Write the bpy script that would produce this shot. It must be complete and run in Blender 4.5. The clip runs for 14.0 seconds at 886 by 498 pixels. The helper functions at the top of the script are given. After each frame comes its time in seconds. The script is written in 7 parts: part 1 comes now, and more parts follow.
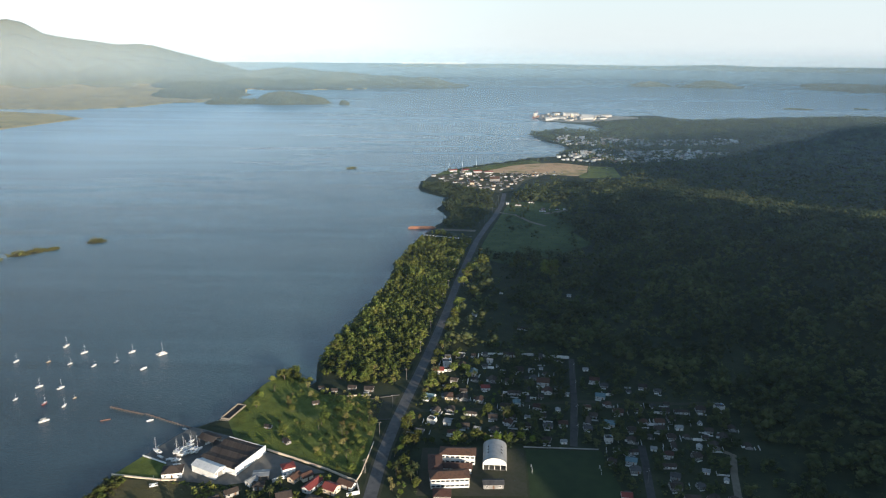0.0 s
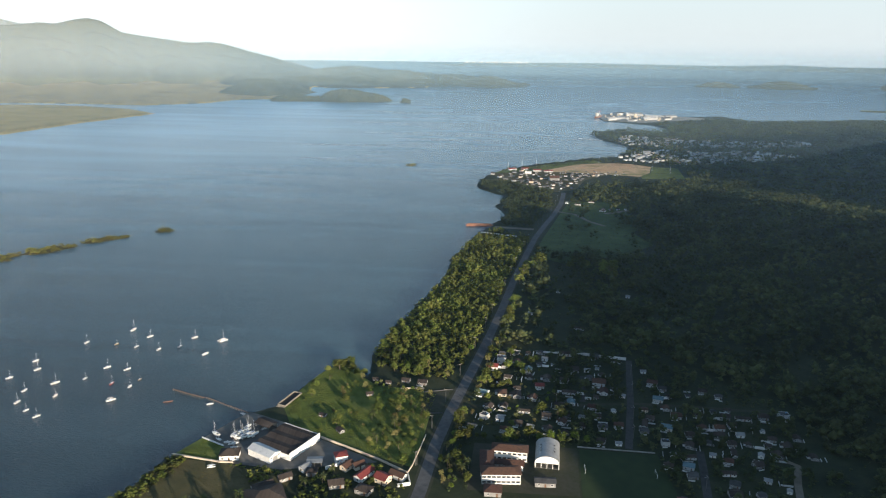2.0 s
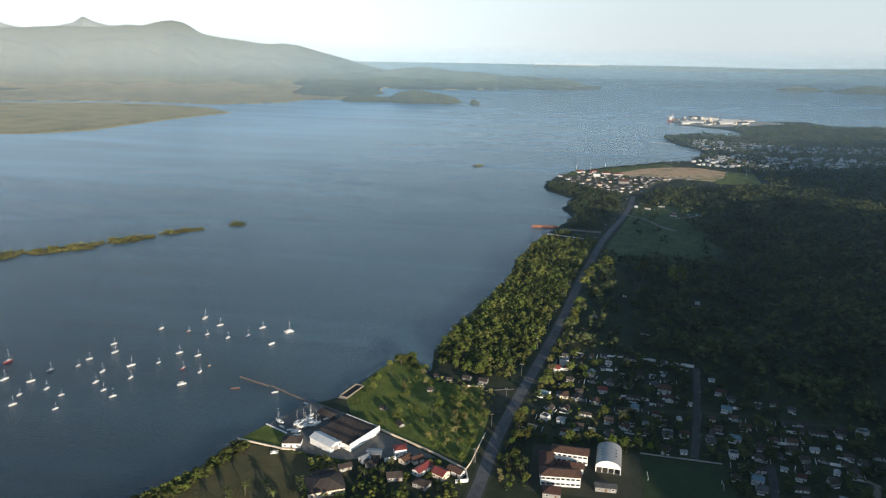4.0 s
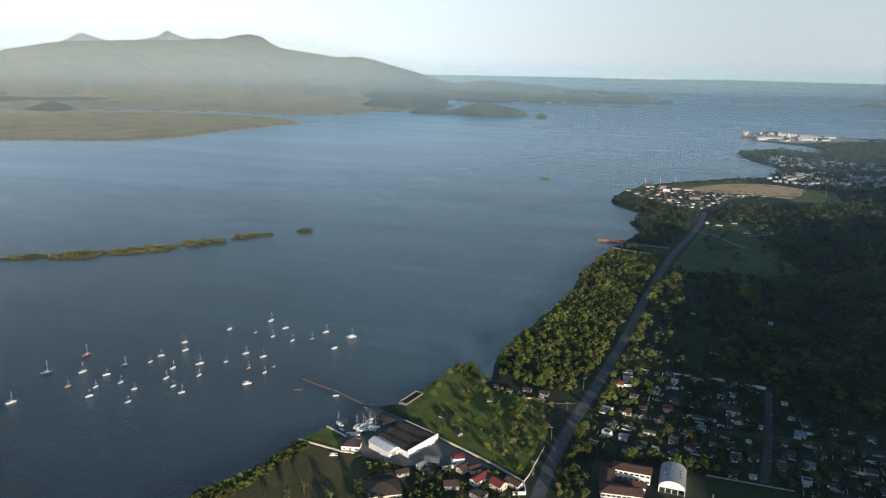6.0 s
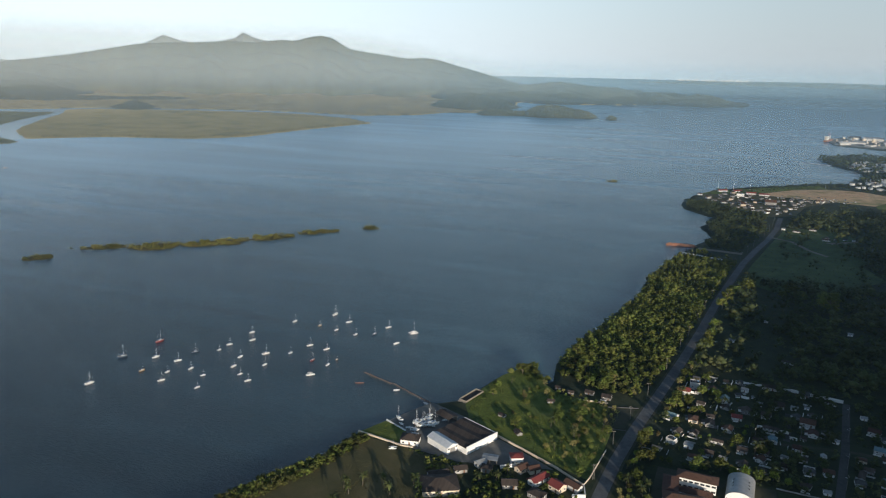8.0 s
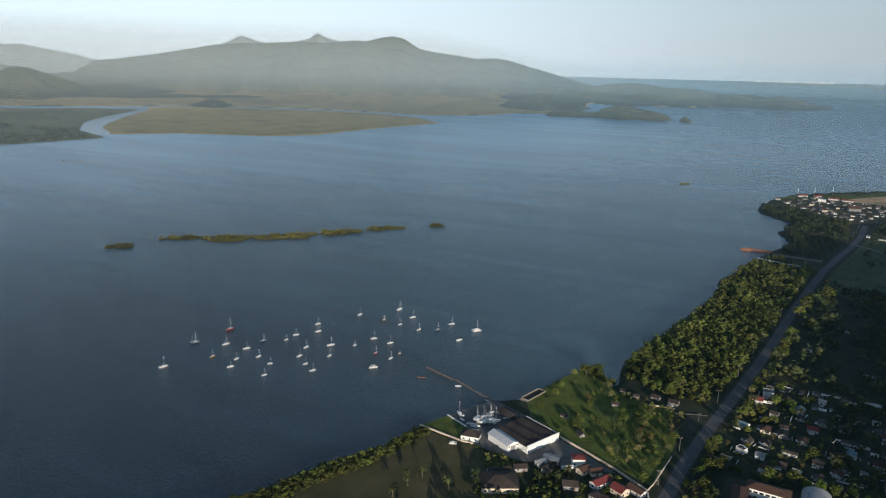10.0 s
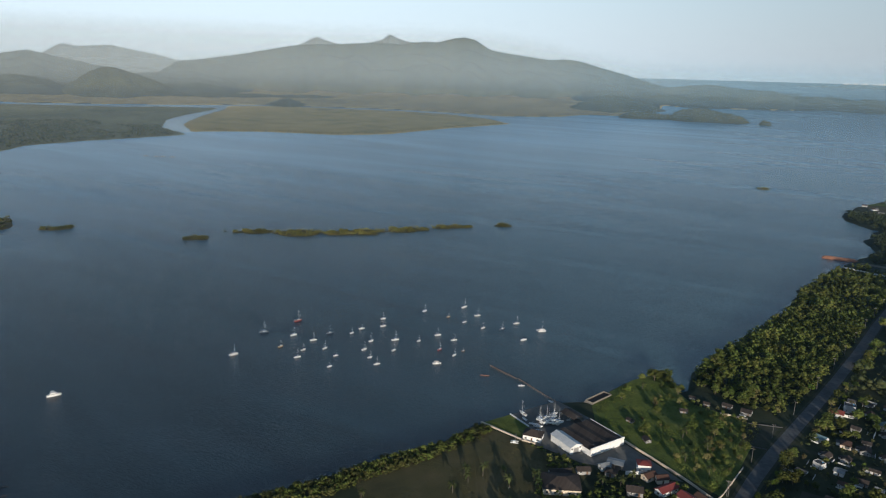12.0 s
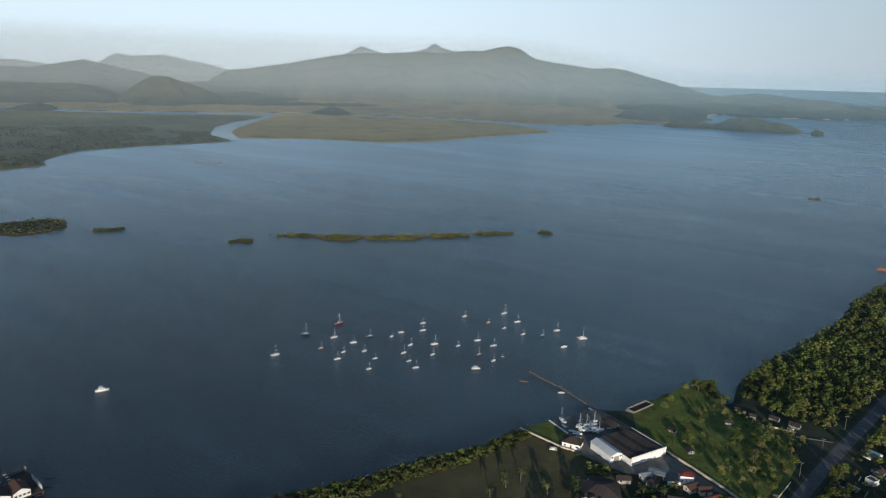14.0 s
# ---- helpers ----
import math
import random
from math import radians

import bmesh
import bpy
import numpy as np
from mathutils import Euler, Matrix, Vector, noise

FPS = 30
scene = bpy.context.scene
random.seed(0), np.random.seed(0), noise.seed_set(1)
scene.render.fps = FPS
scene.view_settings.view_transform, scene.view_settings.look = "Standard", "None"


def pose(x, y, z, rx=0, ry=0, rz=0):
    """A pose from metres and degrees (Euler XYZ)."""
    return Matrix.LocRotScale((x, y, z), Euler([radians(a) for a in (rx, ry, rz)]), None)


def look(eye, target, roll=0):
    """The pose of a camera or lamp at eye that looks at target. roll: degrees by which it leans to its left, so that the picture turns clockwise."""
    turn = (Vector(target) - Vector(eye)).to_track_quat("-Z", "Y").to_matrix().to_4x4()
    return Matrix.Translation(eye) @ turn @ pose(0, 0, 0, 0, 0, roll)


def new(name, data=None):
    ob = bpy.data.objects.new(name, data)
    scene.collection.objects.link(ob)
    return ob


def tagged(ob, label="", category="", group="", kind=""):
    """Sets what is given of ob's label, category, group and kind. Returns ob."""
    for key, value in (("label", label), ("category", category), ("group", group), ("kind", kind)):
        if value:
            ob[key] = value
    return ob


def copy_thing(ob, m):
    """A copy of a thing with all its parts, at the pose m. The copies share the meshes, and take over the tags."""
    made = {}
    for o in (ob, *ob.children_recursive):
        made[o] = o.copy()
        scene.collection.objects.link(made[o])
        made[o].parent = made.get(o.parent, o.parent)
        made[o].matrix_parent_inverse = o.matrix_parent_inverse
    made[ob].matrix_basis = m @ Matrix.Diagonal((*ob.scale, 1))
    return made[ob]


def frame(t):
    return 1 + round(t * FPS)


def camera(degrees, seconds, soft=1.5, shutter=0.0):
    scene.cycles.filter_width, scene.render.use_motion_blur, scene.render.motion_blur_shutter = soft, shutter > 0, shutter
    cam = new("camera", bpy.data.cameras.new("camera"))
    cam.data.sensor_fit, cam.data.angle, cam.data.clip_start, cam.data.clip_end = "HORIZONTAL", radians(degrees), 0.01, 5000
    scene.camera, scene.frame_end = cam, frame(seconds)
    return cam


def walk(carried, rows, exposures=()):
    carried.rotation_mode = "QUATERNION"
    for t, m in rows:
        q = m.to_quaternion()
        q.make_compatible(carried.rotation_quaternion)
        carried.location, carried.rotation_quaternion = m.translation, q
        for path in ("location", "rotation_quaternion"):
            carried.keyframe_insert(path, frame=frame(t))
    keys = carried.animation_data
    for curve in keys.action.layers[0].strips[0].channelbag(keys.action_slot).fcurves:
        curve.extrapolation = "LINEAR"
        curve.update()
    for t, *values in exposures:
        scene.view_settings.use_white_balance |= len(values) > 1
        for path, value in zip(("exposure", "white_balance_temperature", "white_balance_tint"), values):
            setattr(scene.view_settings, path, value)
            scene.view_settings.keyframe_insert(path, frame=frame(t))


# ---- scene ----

import itertools

# ---------------------------------------------------------------- camera
# seconds, x, y, z, yaw, pitch, roll: a drone that hovers, sinks slowly and pans to the left
PATH = [
    (0.0, 0.0, 0.0, 230.0, 0.11, -15.29, 0.51), (0.5, 0.0, 0.2, 229.0, 1.15, -15.29, 0.57), (1.0, 0.0, 0.3, 228.2, 2.26, -15.32, 0.62),
    (1.5, 0.1, 0.4, 227.4, 3.56, -15.33, 0.67), (2.0, 0.1, 0.6, 226.5, 4.89, -15.38, 0.72), (2.5, 0.2, 0.7, 225.5, 6.23, -15.43, 0.76),
    (3.0, 0.2, 0.7, 224.6, 7.59, -15.55, 0.82), (5.5, 0.5, 0.8, 221.0, 14.34, -14.47, 1.03), (6.0, 0.5, 0.9, 220.2, 15.65, -14.32, 1.09),
    (6.5, 0.5, 1.0, 219.4, 16.98, -14.29, 1.12), (7.0, 0.5, 1.1, 218.6, 18.31, -14.29, 1.16), (7.5, 0.5, 1.3, 217.8, 19.65, -14.29, 1.18),
    (8.0, 0.4, 1.4, 216.9, 20.96, -14.28, 1.22), (10.5, -0.1, 2.1, 212.6, 27.77, -14.33, 1.41), (11.0, -0.3, 2.3, 211.8, 29.17, -14.33, 1.45),
    (11.5, -0.4, 2.4, 210.9, 30.56, -14.34, 1.47), (12.0, -0.5, 2.6, 210.0, 31.88, -14.34, 1.49), (12.5, -0.5, 2.7, 209.2, 33.15, -14.17, 1.52),
    (13.0, -0.4, 2.7, 208.4, 34.44, -13.80, 1.54), (13.5, -0.2, 2.7, 207.5, 35.17, -13.75, 1.49), (14.0, 0.1, 2.7, 206.7, 35.33, -13.71, 1.44),
]


def aim(x, y, z, yaw, pitch, roll):
    """A camera pose that leans about its own line of sight."""
    return pose(x, y, z, 90 + pitch, 0, yaw) @ pose(0, 0, 0, 0, 0, roll)


cam = camera(64.0, 14.0, 1.2)
walk(cam, [(t, aim(*row)) for t, *row in PATH], exposures=[(0.0, 1.04, 5760, 10), (3.0, 0.90, 5720, 10), (6.5, 0.52, 5600, 10), (14.0, 0.10, 5330, 10)])

# ---------------------------------------------------------------- light
SUN_ELEVATION = 8.7
SKY_LEVEL, HAZE = 0.11, (0.515, 0.53, 0.49)
HAZE_HIGH = (0.505, 0.56, 0.535)
SUN_FROM = Vector((0.62, -0.79, math.tan(radians(SUN_ELEVATION)))).normalized()
world = bpy.data.worlds.new("evening_sky")
scene.world = world
world.use_nodes = True
wn = world.node_tree.nodes
sky = wn.new("ShaderNodeTexSky")
sky.sky_type = "NISHITA"
sky.sun_disc = False
sky.sun_elevation = radians(SUN_ELEVATION)
sky.sun_rotation = math.atan2(SUN_FROM.x, SUN_FROM.y)
sky.altitude = 100
sky.air_density, sky.dust_density, sky.ozone_density = 1.2, 0.4, 2.2
# thin evening haze, denser towards the horizon all round
wl = world.node_tree.links
where = wn.new("ShaderNodeTexCoord")
split = wn.new("ShaderNodeSeparateXYZ")
wl.new(where.outputs["Generated"], split.inputs[0])
thin = wn.new("ShaderNodeMapRange")
thin.interpolation_type = "SMOOTHSTEP"
thin.inputs["From Min"].default_value, thin.inputs["From Max"].default_value = -0.01, 0.45
thin.inputs["To Min"].default_value, thin.inputs["To Max"].default_value = 0.95, 0.07
wl.new(split.outputs["Z"], thin.inputs["Value"])
haze = wn.new("ShaderNodeMix")
haze.data_type = "RGBA"
tone = wn.new("ShaderNodeMix")
tone.data_type = "RGBA"
tone.inputs["A"].default_value = (*(c / SKY_LEVEL for c in HAZE), 1)
tone.inputs["B"].default_value = (*(c / SKY_LEVEL for c in HAZE_HIGH), 1)
climb = wn.new("ShaderNodeMapRange")
climb.inputs["From Min"].default_value, climb.inputs["From Max"].default_value = 0.03, 0.20
wl.new(split.outputs["Z"], climb.inputs["Value"])
wl.new(climb.outputs[0], tone.inputs["Factor"])
# the western sky is the clearer and brighter side
west = wn.new("ShaderNodeMapRange")
west.interpolation_type = "SMOOTHSTEP"
west.inputs["From Min"].default_value, west.inputs["From Max"].default_value = 0.20, -0.75
west.inputs["To Min"].default_value, west.inputs["To Max"].default_value = 0.84, 1.61
wl.new(split.outputs["X"], west.inputs["Value"])
glow = wn.new("ShaderNodeVectorMath")
glow.operation = "SCALE"
wl.new(tone.outputs["Result"], glow.inputs[0])
east = wn.new("ShaderNodeMapRange")
east.interpolation_type = "SMOOTHSTEP"
east.inputs["From Min"].default_value, east.inputs["From Max"].default_value = 0.45, -0.75
east.inputs["To Min"].default_value, east.inputs["To Max"].default_value = 1.36, 0.48
wl.new(split.outputs["X"], east.inputs["Value"])
aloft = wn.new("ShaderNodeMapRange")
aloft.interpolation_type = "SMOOTHSTEP"
aloft.inputs["From Min"].default_value, aloft.inputs["From Max"].default_value = 0.12, 0.42
wl.new(split.outputs["Z"], aloft.inputs["Value"])
lit = wn.new("ShaderNodeMix")
wl.new(aloft.outputs[0], lit.inputs["Factor"])
wl.new(west.outputs[0], lit.inputs["A"])
wl.new(east.outputs[0], lit.inputs["B"])
wl.new(lit.outputs["Result"], glow.inputs["Scale"])
wl.new(glow.outputs[0], haze.inputs["B"])
wl.new(thin.outputs[0], haze.inputs["Factor"])
wl.new(sky.outputs[0], haze.inputs["A"])
wl.new(haze.outputs["Result"], wn["Background"].inputs[0])
wn["Background"].inputs["Strength"].default_value = SKY_LEVEL
sun = new("sun", bpy.data.lights.new("sun", "SUN"))
sun.data.energy, sun.data.angle, sun.data.color = 5.0, radians(0.6), (1.0, 0.80, 0.55)
sun.matrix_world = look(SUN_FROM * 400, (0, 0, 0))


# ---------------------------------------------------------------- materials
def material(name, colours, scale=1.0, detail=6.0, rough=0.9, bump=0.0, bump_scale=None, metal=0.0, spread=0.0, island=False, coarse=None, spec=0.3, stretch=None):
    """A surface whose colours are mixed by noise at two sizes, with a small relief."""
    m = bpy.data.materials.new(name)
    m.use_nodes = True
    n, li = m.node_tree.nodes, m.node_tree.links
    b = n["Principled BSDF"]
    geo = n.new("ShaderNodeNewGeometry")
    vec = geo.outputs["Position"]
    if stretch:
        mp = n.new("ShaderNodeMapping")
        mp.inputs["Scale"].default_value = stretch
        li.new(vec, mp.inputs[0])
        vec = mp.outputs[0]
    fine = n.new("ShaderNodeTexNoise")
    fine.inputs["Scale"].default_value, fine.inputs["Detail"].default_value = scale, detail
    li.new(vec, fine.inputs["Vector"])
    large = n.new("ShaderNodeTexNoise")
    large.inputs["Scale"].default_value, large.inputs["Detail"].default_value = coarse or scale * 0.13, 3
    li.new(vec, large.inputs["Vector"])
    mix = n.new("ShaderNodeMath")
    mix.operation = "ADD"
    li.new(fine.outputs["Fac"], mix.inputs[0])
    li.new(large.outputs["Fac"], mix.inputs[1])
    half = n.new("ShaderNodeMath")
    half.operation = "MULTIPLY_ADD"
    half.inputs[1].default_value, half.inputs[2].default_value = 1.3, -0.8
    li.new(mix.outputs[0], half.inputs[0])
    ramp = n.new("ShaderNodeValToRGB")
    el = ramp.color_ramp.elements
    while len(el) < len(colours):
        el.new(0.5)
    for k, c in enumerate(colours):
        el[k].position = 0.1 + 0.8 * k / max(1, len(colours) - 1)
        el[k].color = (*c, 1)
    li.new(half.outputs[0], ramp.inputs[0])
    out = ramp.outputs[0]
    if spread:
        hs = n.new("ShaderNodeHueSaturation")
        src = geo.outputs["Random Per Island"] if island else n.new("ShaderNodeObjectInfo").outputs["Random"]
        for socket, lo, hi in (("Value", 1 - spread, 1 + spread), ("Hue", 0.5 - 0.05 * spread, 0.5 + 0.03 * spread)):
            mr = n.new("ShaderNodeMapRange")
            mr.inputs["To Min"].default_value, mr.inputs["To Max"].default_value = lo, hi
            li.new(src, mr.inputs["Value"])
            li.new(mr.outputs[0], hs.inputs[socket])
        li.new(out, hs.inputs["Color"])
        out = hs.outputs[0]
    li.new(out, b.inputs["Base Color"])
    b.inputs["Roughness"].default_value, b.inputs["Metallic"].default_value = rough, metal
    b.inputs["Specular IOR Level"].default_value = spec
    if bump:
        bn = n.new("ShaderNodeTexNoise")
        bn.inputs["Scale"].default_value, bn.inputs["Detail"].default_value = bump_scale or scale * 2, 4
        li.new(vec, bn.inputs["Vector"])
        bp = n.new("ShaderNodeBump")
        bp.inputs["Strength"].default_value, bp.inputs["Distance"].default_value = 1.0, bump
        li.new(bn.outputs["Fac"], bp.inputs["Height"])
        li.new(bp.outputs[0], b.inputs["Normal"])
    return m


def foliage(name, colours, spread=0.35, island=False, scale=0.5):
    """Leaves: rough, a little light shines through."""
    m = material(name, colours, scale, 5, 0.75, 0.25, scale * 3, spread=spread, island=island, spec=0.15)
    n, li = m.node_tree.nodes, m.node_tree.links
    b, o = n["Principled BSDF"], n["Material Output"]
    spot, slow, dim, tint = n.new("ShaderNodeNewGeometry"), n.new("ShaderNodeTexNoise"), n.new("ShaderNodeMapRange"), n.new("ShaderNodeMix")
    slow.inputs["Scale"].default_value, slow.inputs["Detail"].default_value = 0.022, 3
    dim.inputs["From Min"].default_value, dim.inputs["From Max"].default_value = 0.3, 0.7
    dim.inputs["To Min"].default_value, dim.inputs["To Max"].default_value = 0.52, 1.40
    tint.data_type, tint.blend_type = "RGBA", "MULTIPLY"
    tint.inputs["Factor"].default_value = 1.0
    li.new(spot.outputs["Position"], slow.inputs["Vector"])
    li.new(slow.outputs["Fac"], dim.inputs["Value"])
    li.new(b.inputs["Base Color"].links[0].from_socket, tint.inputs["A"])
    li.new(dim.outputs[0], tint.inputs["B"])
    li.new(tint.outputs["Result"], b.inputs["Base Color"])
    tr = n.new("ShaderNodeBsdfTranslucent")
    li.new(b.inputs["Base Color"].links[0].from_socket, tr.inputs["Color"])
    ms = n.new("ShaderNodeMixShader")
    ms.inputs[0].default_value = 0.25
    li.new(b.outputs[0], ms.inputs[1])
    li.new(tr.outputs[0], ms.inputs[2])
    li.new(ms.outputs[0], o.inputs[0])
    return m


def water_material():
    m = bpy.data.materials.new("bay_water")
    m.use_nodes = True
    n, li = m.node_tree.nodes, m.node_tree.links
    b = n["Principled BSDF"]
    geo = n.new("ShaderNodeNewGeometry")
    big = n.new("ShaderNodeTexNoise")
    big.inputs["Scale"].default_value, big.inputs["Detail"].default_value = 0.0052, 8
    big.inputs["Distortion"].default_value = 0.6
    mp0 = n.new("ShaderNodeMapping")
    mp0.inputs["Rotation"].default_value = (0, 0, radians(35))
    mp0.inputs["Scale"].default_value = (0.45, 2.1, 1)
    li.new(geo.outputs["Position"], mp0.inputs[0])
    li.new(mp0.outputs[0], big.inputs["Vector"])
    ramp = n.new("ShaderNodeValToRGB")
    ramp.color_ramp.elements[0].position, ramp.color_ramp.elements[1].position = 0.35, 0.7
    ramp.color_ramp.elements[0].color, ramp.color_ramp.elements[1].color = (0.0075, 0.0160, 0.0235, 1), (0.0125, 0.027, 0.038, 1)
    li.new(big.outputs["Fac"], ramp.inputs[0])
    # sky reflection painted into the colour: paler towards the eastern shore, darkest south-west
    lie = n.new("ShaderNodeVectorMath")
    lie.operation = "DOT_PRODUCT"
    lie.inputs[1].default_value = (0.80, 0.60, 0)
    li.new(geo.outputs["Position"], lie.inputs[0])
    eastward = n.new("ShaderNodeMapRange")
    eastward.interpolation_type = "SMOOTHSTEP"
    eastward.inputs["From Min"].default_value, eastward.inputs["From Max"].default_value = -190, 300
    li.new(lie.outputs["Value"], eastward.inputs["Value"])
    sky_near = n.new("ShaderNodeMix")
    sky_near.data_type, sky_near.blend_type = "RGBA", "ADD"
    sky_near.inputs["B"].default_value = (0.031, 0.060, 0.070, 1)
    li.new(eastward.outputs[0], sky_near.inputs["Factor"])
    li.new(ramp.outputs[0], sky_near.inputs["A"])
    # far water: sky reflection painted into the colour, bluer and brighter westwards
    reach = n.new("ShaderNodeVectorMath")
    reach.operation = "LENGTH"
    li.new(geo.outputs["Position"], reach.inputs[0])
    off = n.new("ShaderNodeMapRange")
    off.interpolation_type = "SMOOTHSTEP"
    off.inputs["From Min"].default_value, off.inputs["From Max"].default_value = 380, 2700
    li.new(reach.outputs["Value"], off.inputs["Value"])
    sky_far = n.new("ShaderNodeMix")
    sky_far.data_type = "RGBA"
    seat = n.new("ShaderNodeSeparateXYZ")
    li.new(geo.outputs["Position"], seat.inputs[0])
    westward = n.new("ShaderNodeMapRange")
    westward.interpolation_type = "SMOOTHSTEP"
    westward.inputs["From Min"].default_value, westward.inputs["From Max"].default_value = -150, -1100
    li.new(seat.outputs["X"], westward.inputs["Value"])
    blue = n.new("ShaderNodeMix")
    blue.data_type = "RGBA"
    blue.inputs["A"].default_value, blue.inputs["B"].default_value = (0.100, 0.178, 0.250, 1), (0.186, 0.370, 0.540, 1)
    li.new(westward.outputs[0], blue.inputs["Factor"])
    li.new(blue.outputs["Result"], sky_far.inputs["B"])
    li.new(off.outputs[0], sky_far.inputs["Factor"])
    li.new(sky_near.outputs["Result"], sky_far.inputs["A"])
    # long pale wind lanes, their sheen painted into the colour
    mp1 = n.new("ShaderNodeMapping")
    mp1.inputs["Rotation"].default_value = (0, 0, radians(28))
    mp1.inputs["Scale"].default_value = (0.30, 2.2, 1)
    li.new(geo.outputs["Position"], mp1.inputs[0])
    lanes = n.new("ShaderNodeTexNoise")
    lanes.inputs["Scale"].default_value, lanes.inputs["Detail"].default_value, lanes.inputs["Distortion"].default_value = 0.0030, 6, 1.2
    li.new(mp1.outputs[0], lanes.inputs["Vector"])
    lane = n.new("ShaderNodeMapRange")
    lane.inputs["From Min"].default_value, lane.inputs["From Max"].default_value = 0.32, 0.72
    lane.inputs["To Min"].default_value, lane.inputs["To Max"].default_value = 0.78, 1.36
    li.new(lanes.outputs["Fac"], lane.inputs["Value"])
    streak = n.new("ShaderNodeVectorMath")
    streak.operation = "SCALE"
    li.new(sky_far.outputs["Result"], streak.inputs[0])
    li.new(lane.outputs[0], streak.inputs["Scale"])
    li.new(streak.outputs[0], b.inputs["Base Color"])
    rr = n.new("ShaderNodeMapRange")
    rr.inputs["From Min"].default_value, rr.inputs["From Max"].default_value = 0.36, 0.64
    rr.inputs["To Min"].default_value, rr.inputs["To Max"].default_value = 0.20, 0.25
    li.new(big.outputs["Fac"], rr.inputs["Value"])
    rough = n.new("ShaderNodeMix")
    rough.inputs["B"].default_value = 0.26
    ruffled = n.new("ShaderNodeMapRange")
    ruffled.inputs["From Min"].default_value, ruffled.inputs["From Max"].default_value = 300, 3200
    li.new(reach.outputs["Value"], ruffled.inputs["Value"])
    li.new(ruffled.outputs[0], rough.inputs["Factor"])
    li.new(rr.outputs[0], rough.inputs["A"])
    li.new(rough.outputs["Result"], b.inputs["Roughness"])
    b.inputs["IOR"].default_value = 1.33
    dist = n.new("ShaderNodeVectorMath")
    dist.operation = "LENGTH"
    li.new(geo.outputs["Position"], dist.inputs[0])
    calm = n.new("ShaderNodeMapRange")
    calm.inputs["From Min"].default_value, calm.inputs["From Max"].default_value = 400, 1600
    calm.inputs["To Min"].default_value, calm.inputs["To Max"].default_value = 1.0, 0.05
    li.new(dist.outputs["Value"], calm.inputs["Value"])
    level = n.new("ShaderNodeCombineXYZ")
    level.inputs["Z"].default_value = 1.0
    last = level
    # wind ripples and short chop
    for sc, dist, st in ((0.62, 0.30, (1.0, 3.4, 1)), (0.20, 0.34, (1.0, 3.0, 1)), (0.045, 0.38, (1.0, 2.0, 1))):
        mp = n.new("ShaderNodeMapping")
        mp.inputs["Rotation"].default_value = (0, 0, radians(-22))
        mp.inputs["Scale"].default_value = st
        li.new(geo.outputs["Position"], mp.inputs[0])
        t = n.new("ShaderNodeTexNoise")
        t.inputs["Scale"].default_value, t.inputs["Detail"].default_value = sc, 4
        li.new(mp.outputs[0], t.inputs["Vector"])
        bp = n.new("ShaderNodeBump")
        bp.inputs["Distance"].default_value = dist
        bp.inputs["Strength"].default_value = 1.0
        li.new(t.outputs["Fac"], bp.inputs["Height"])
        li.new(calm.outputs[0], bp.inputs["Strength"])
        li.new(last.outputs[0], bp.inputs["Normal"])
        last = bp
    li.new(last.outputs[0], b.inputs["Normal"])
    return m


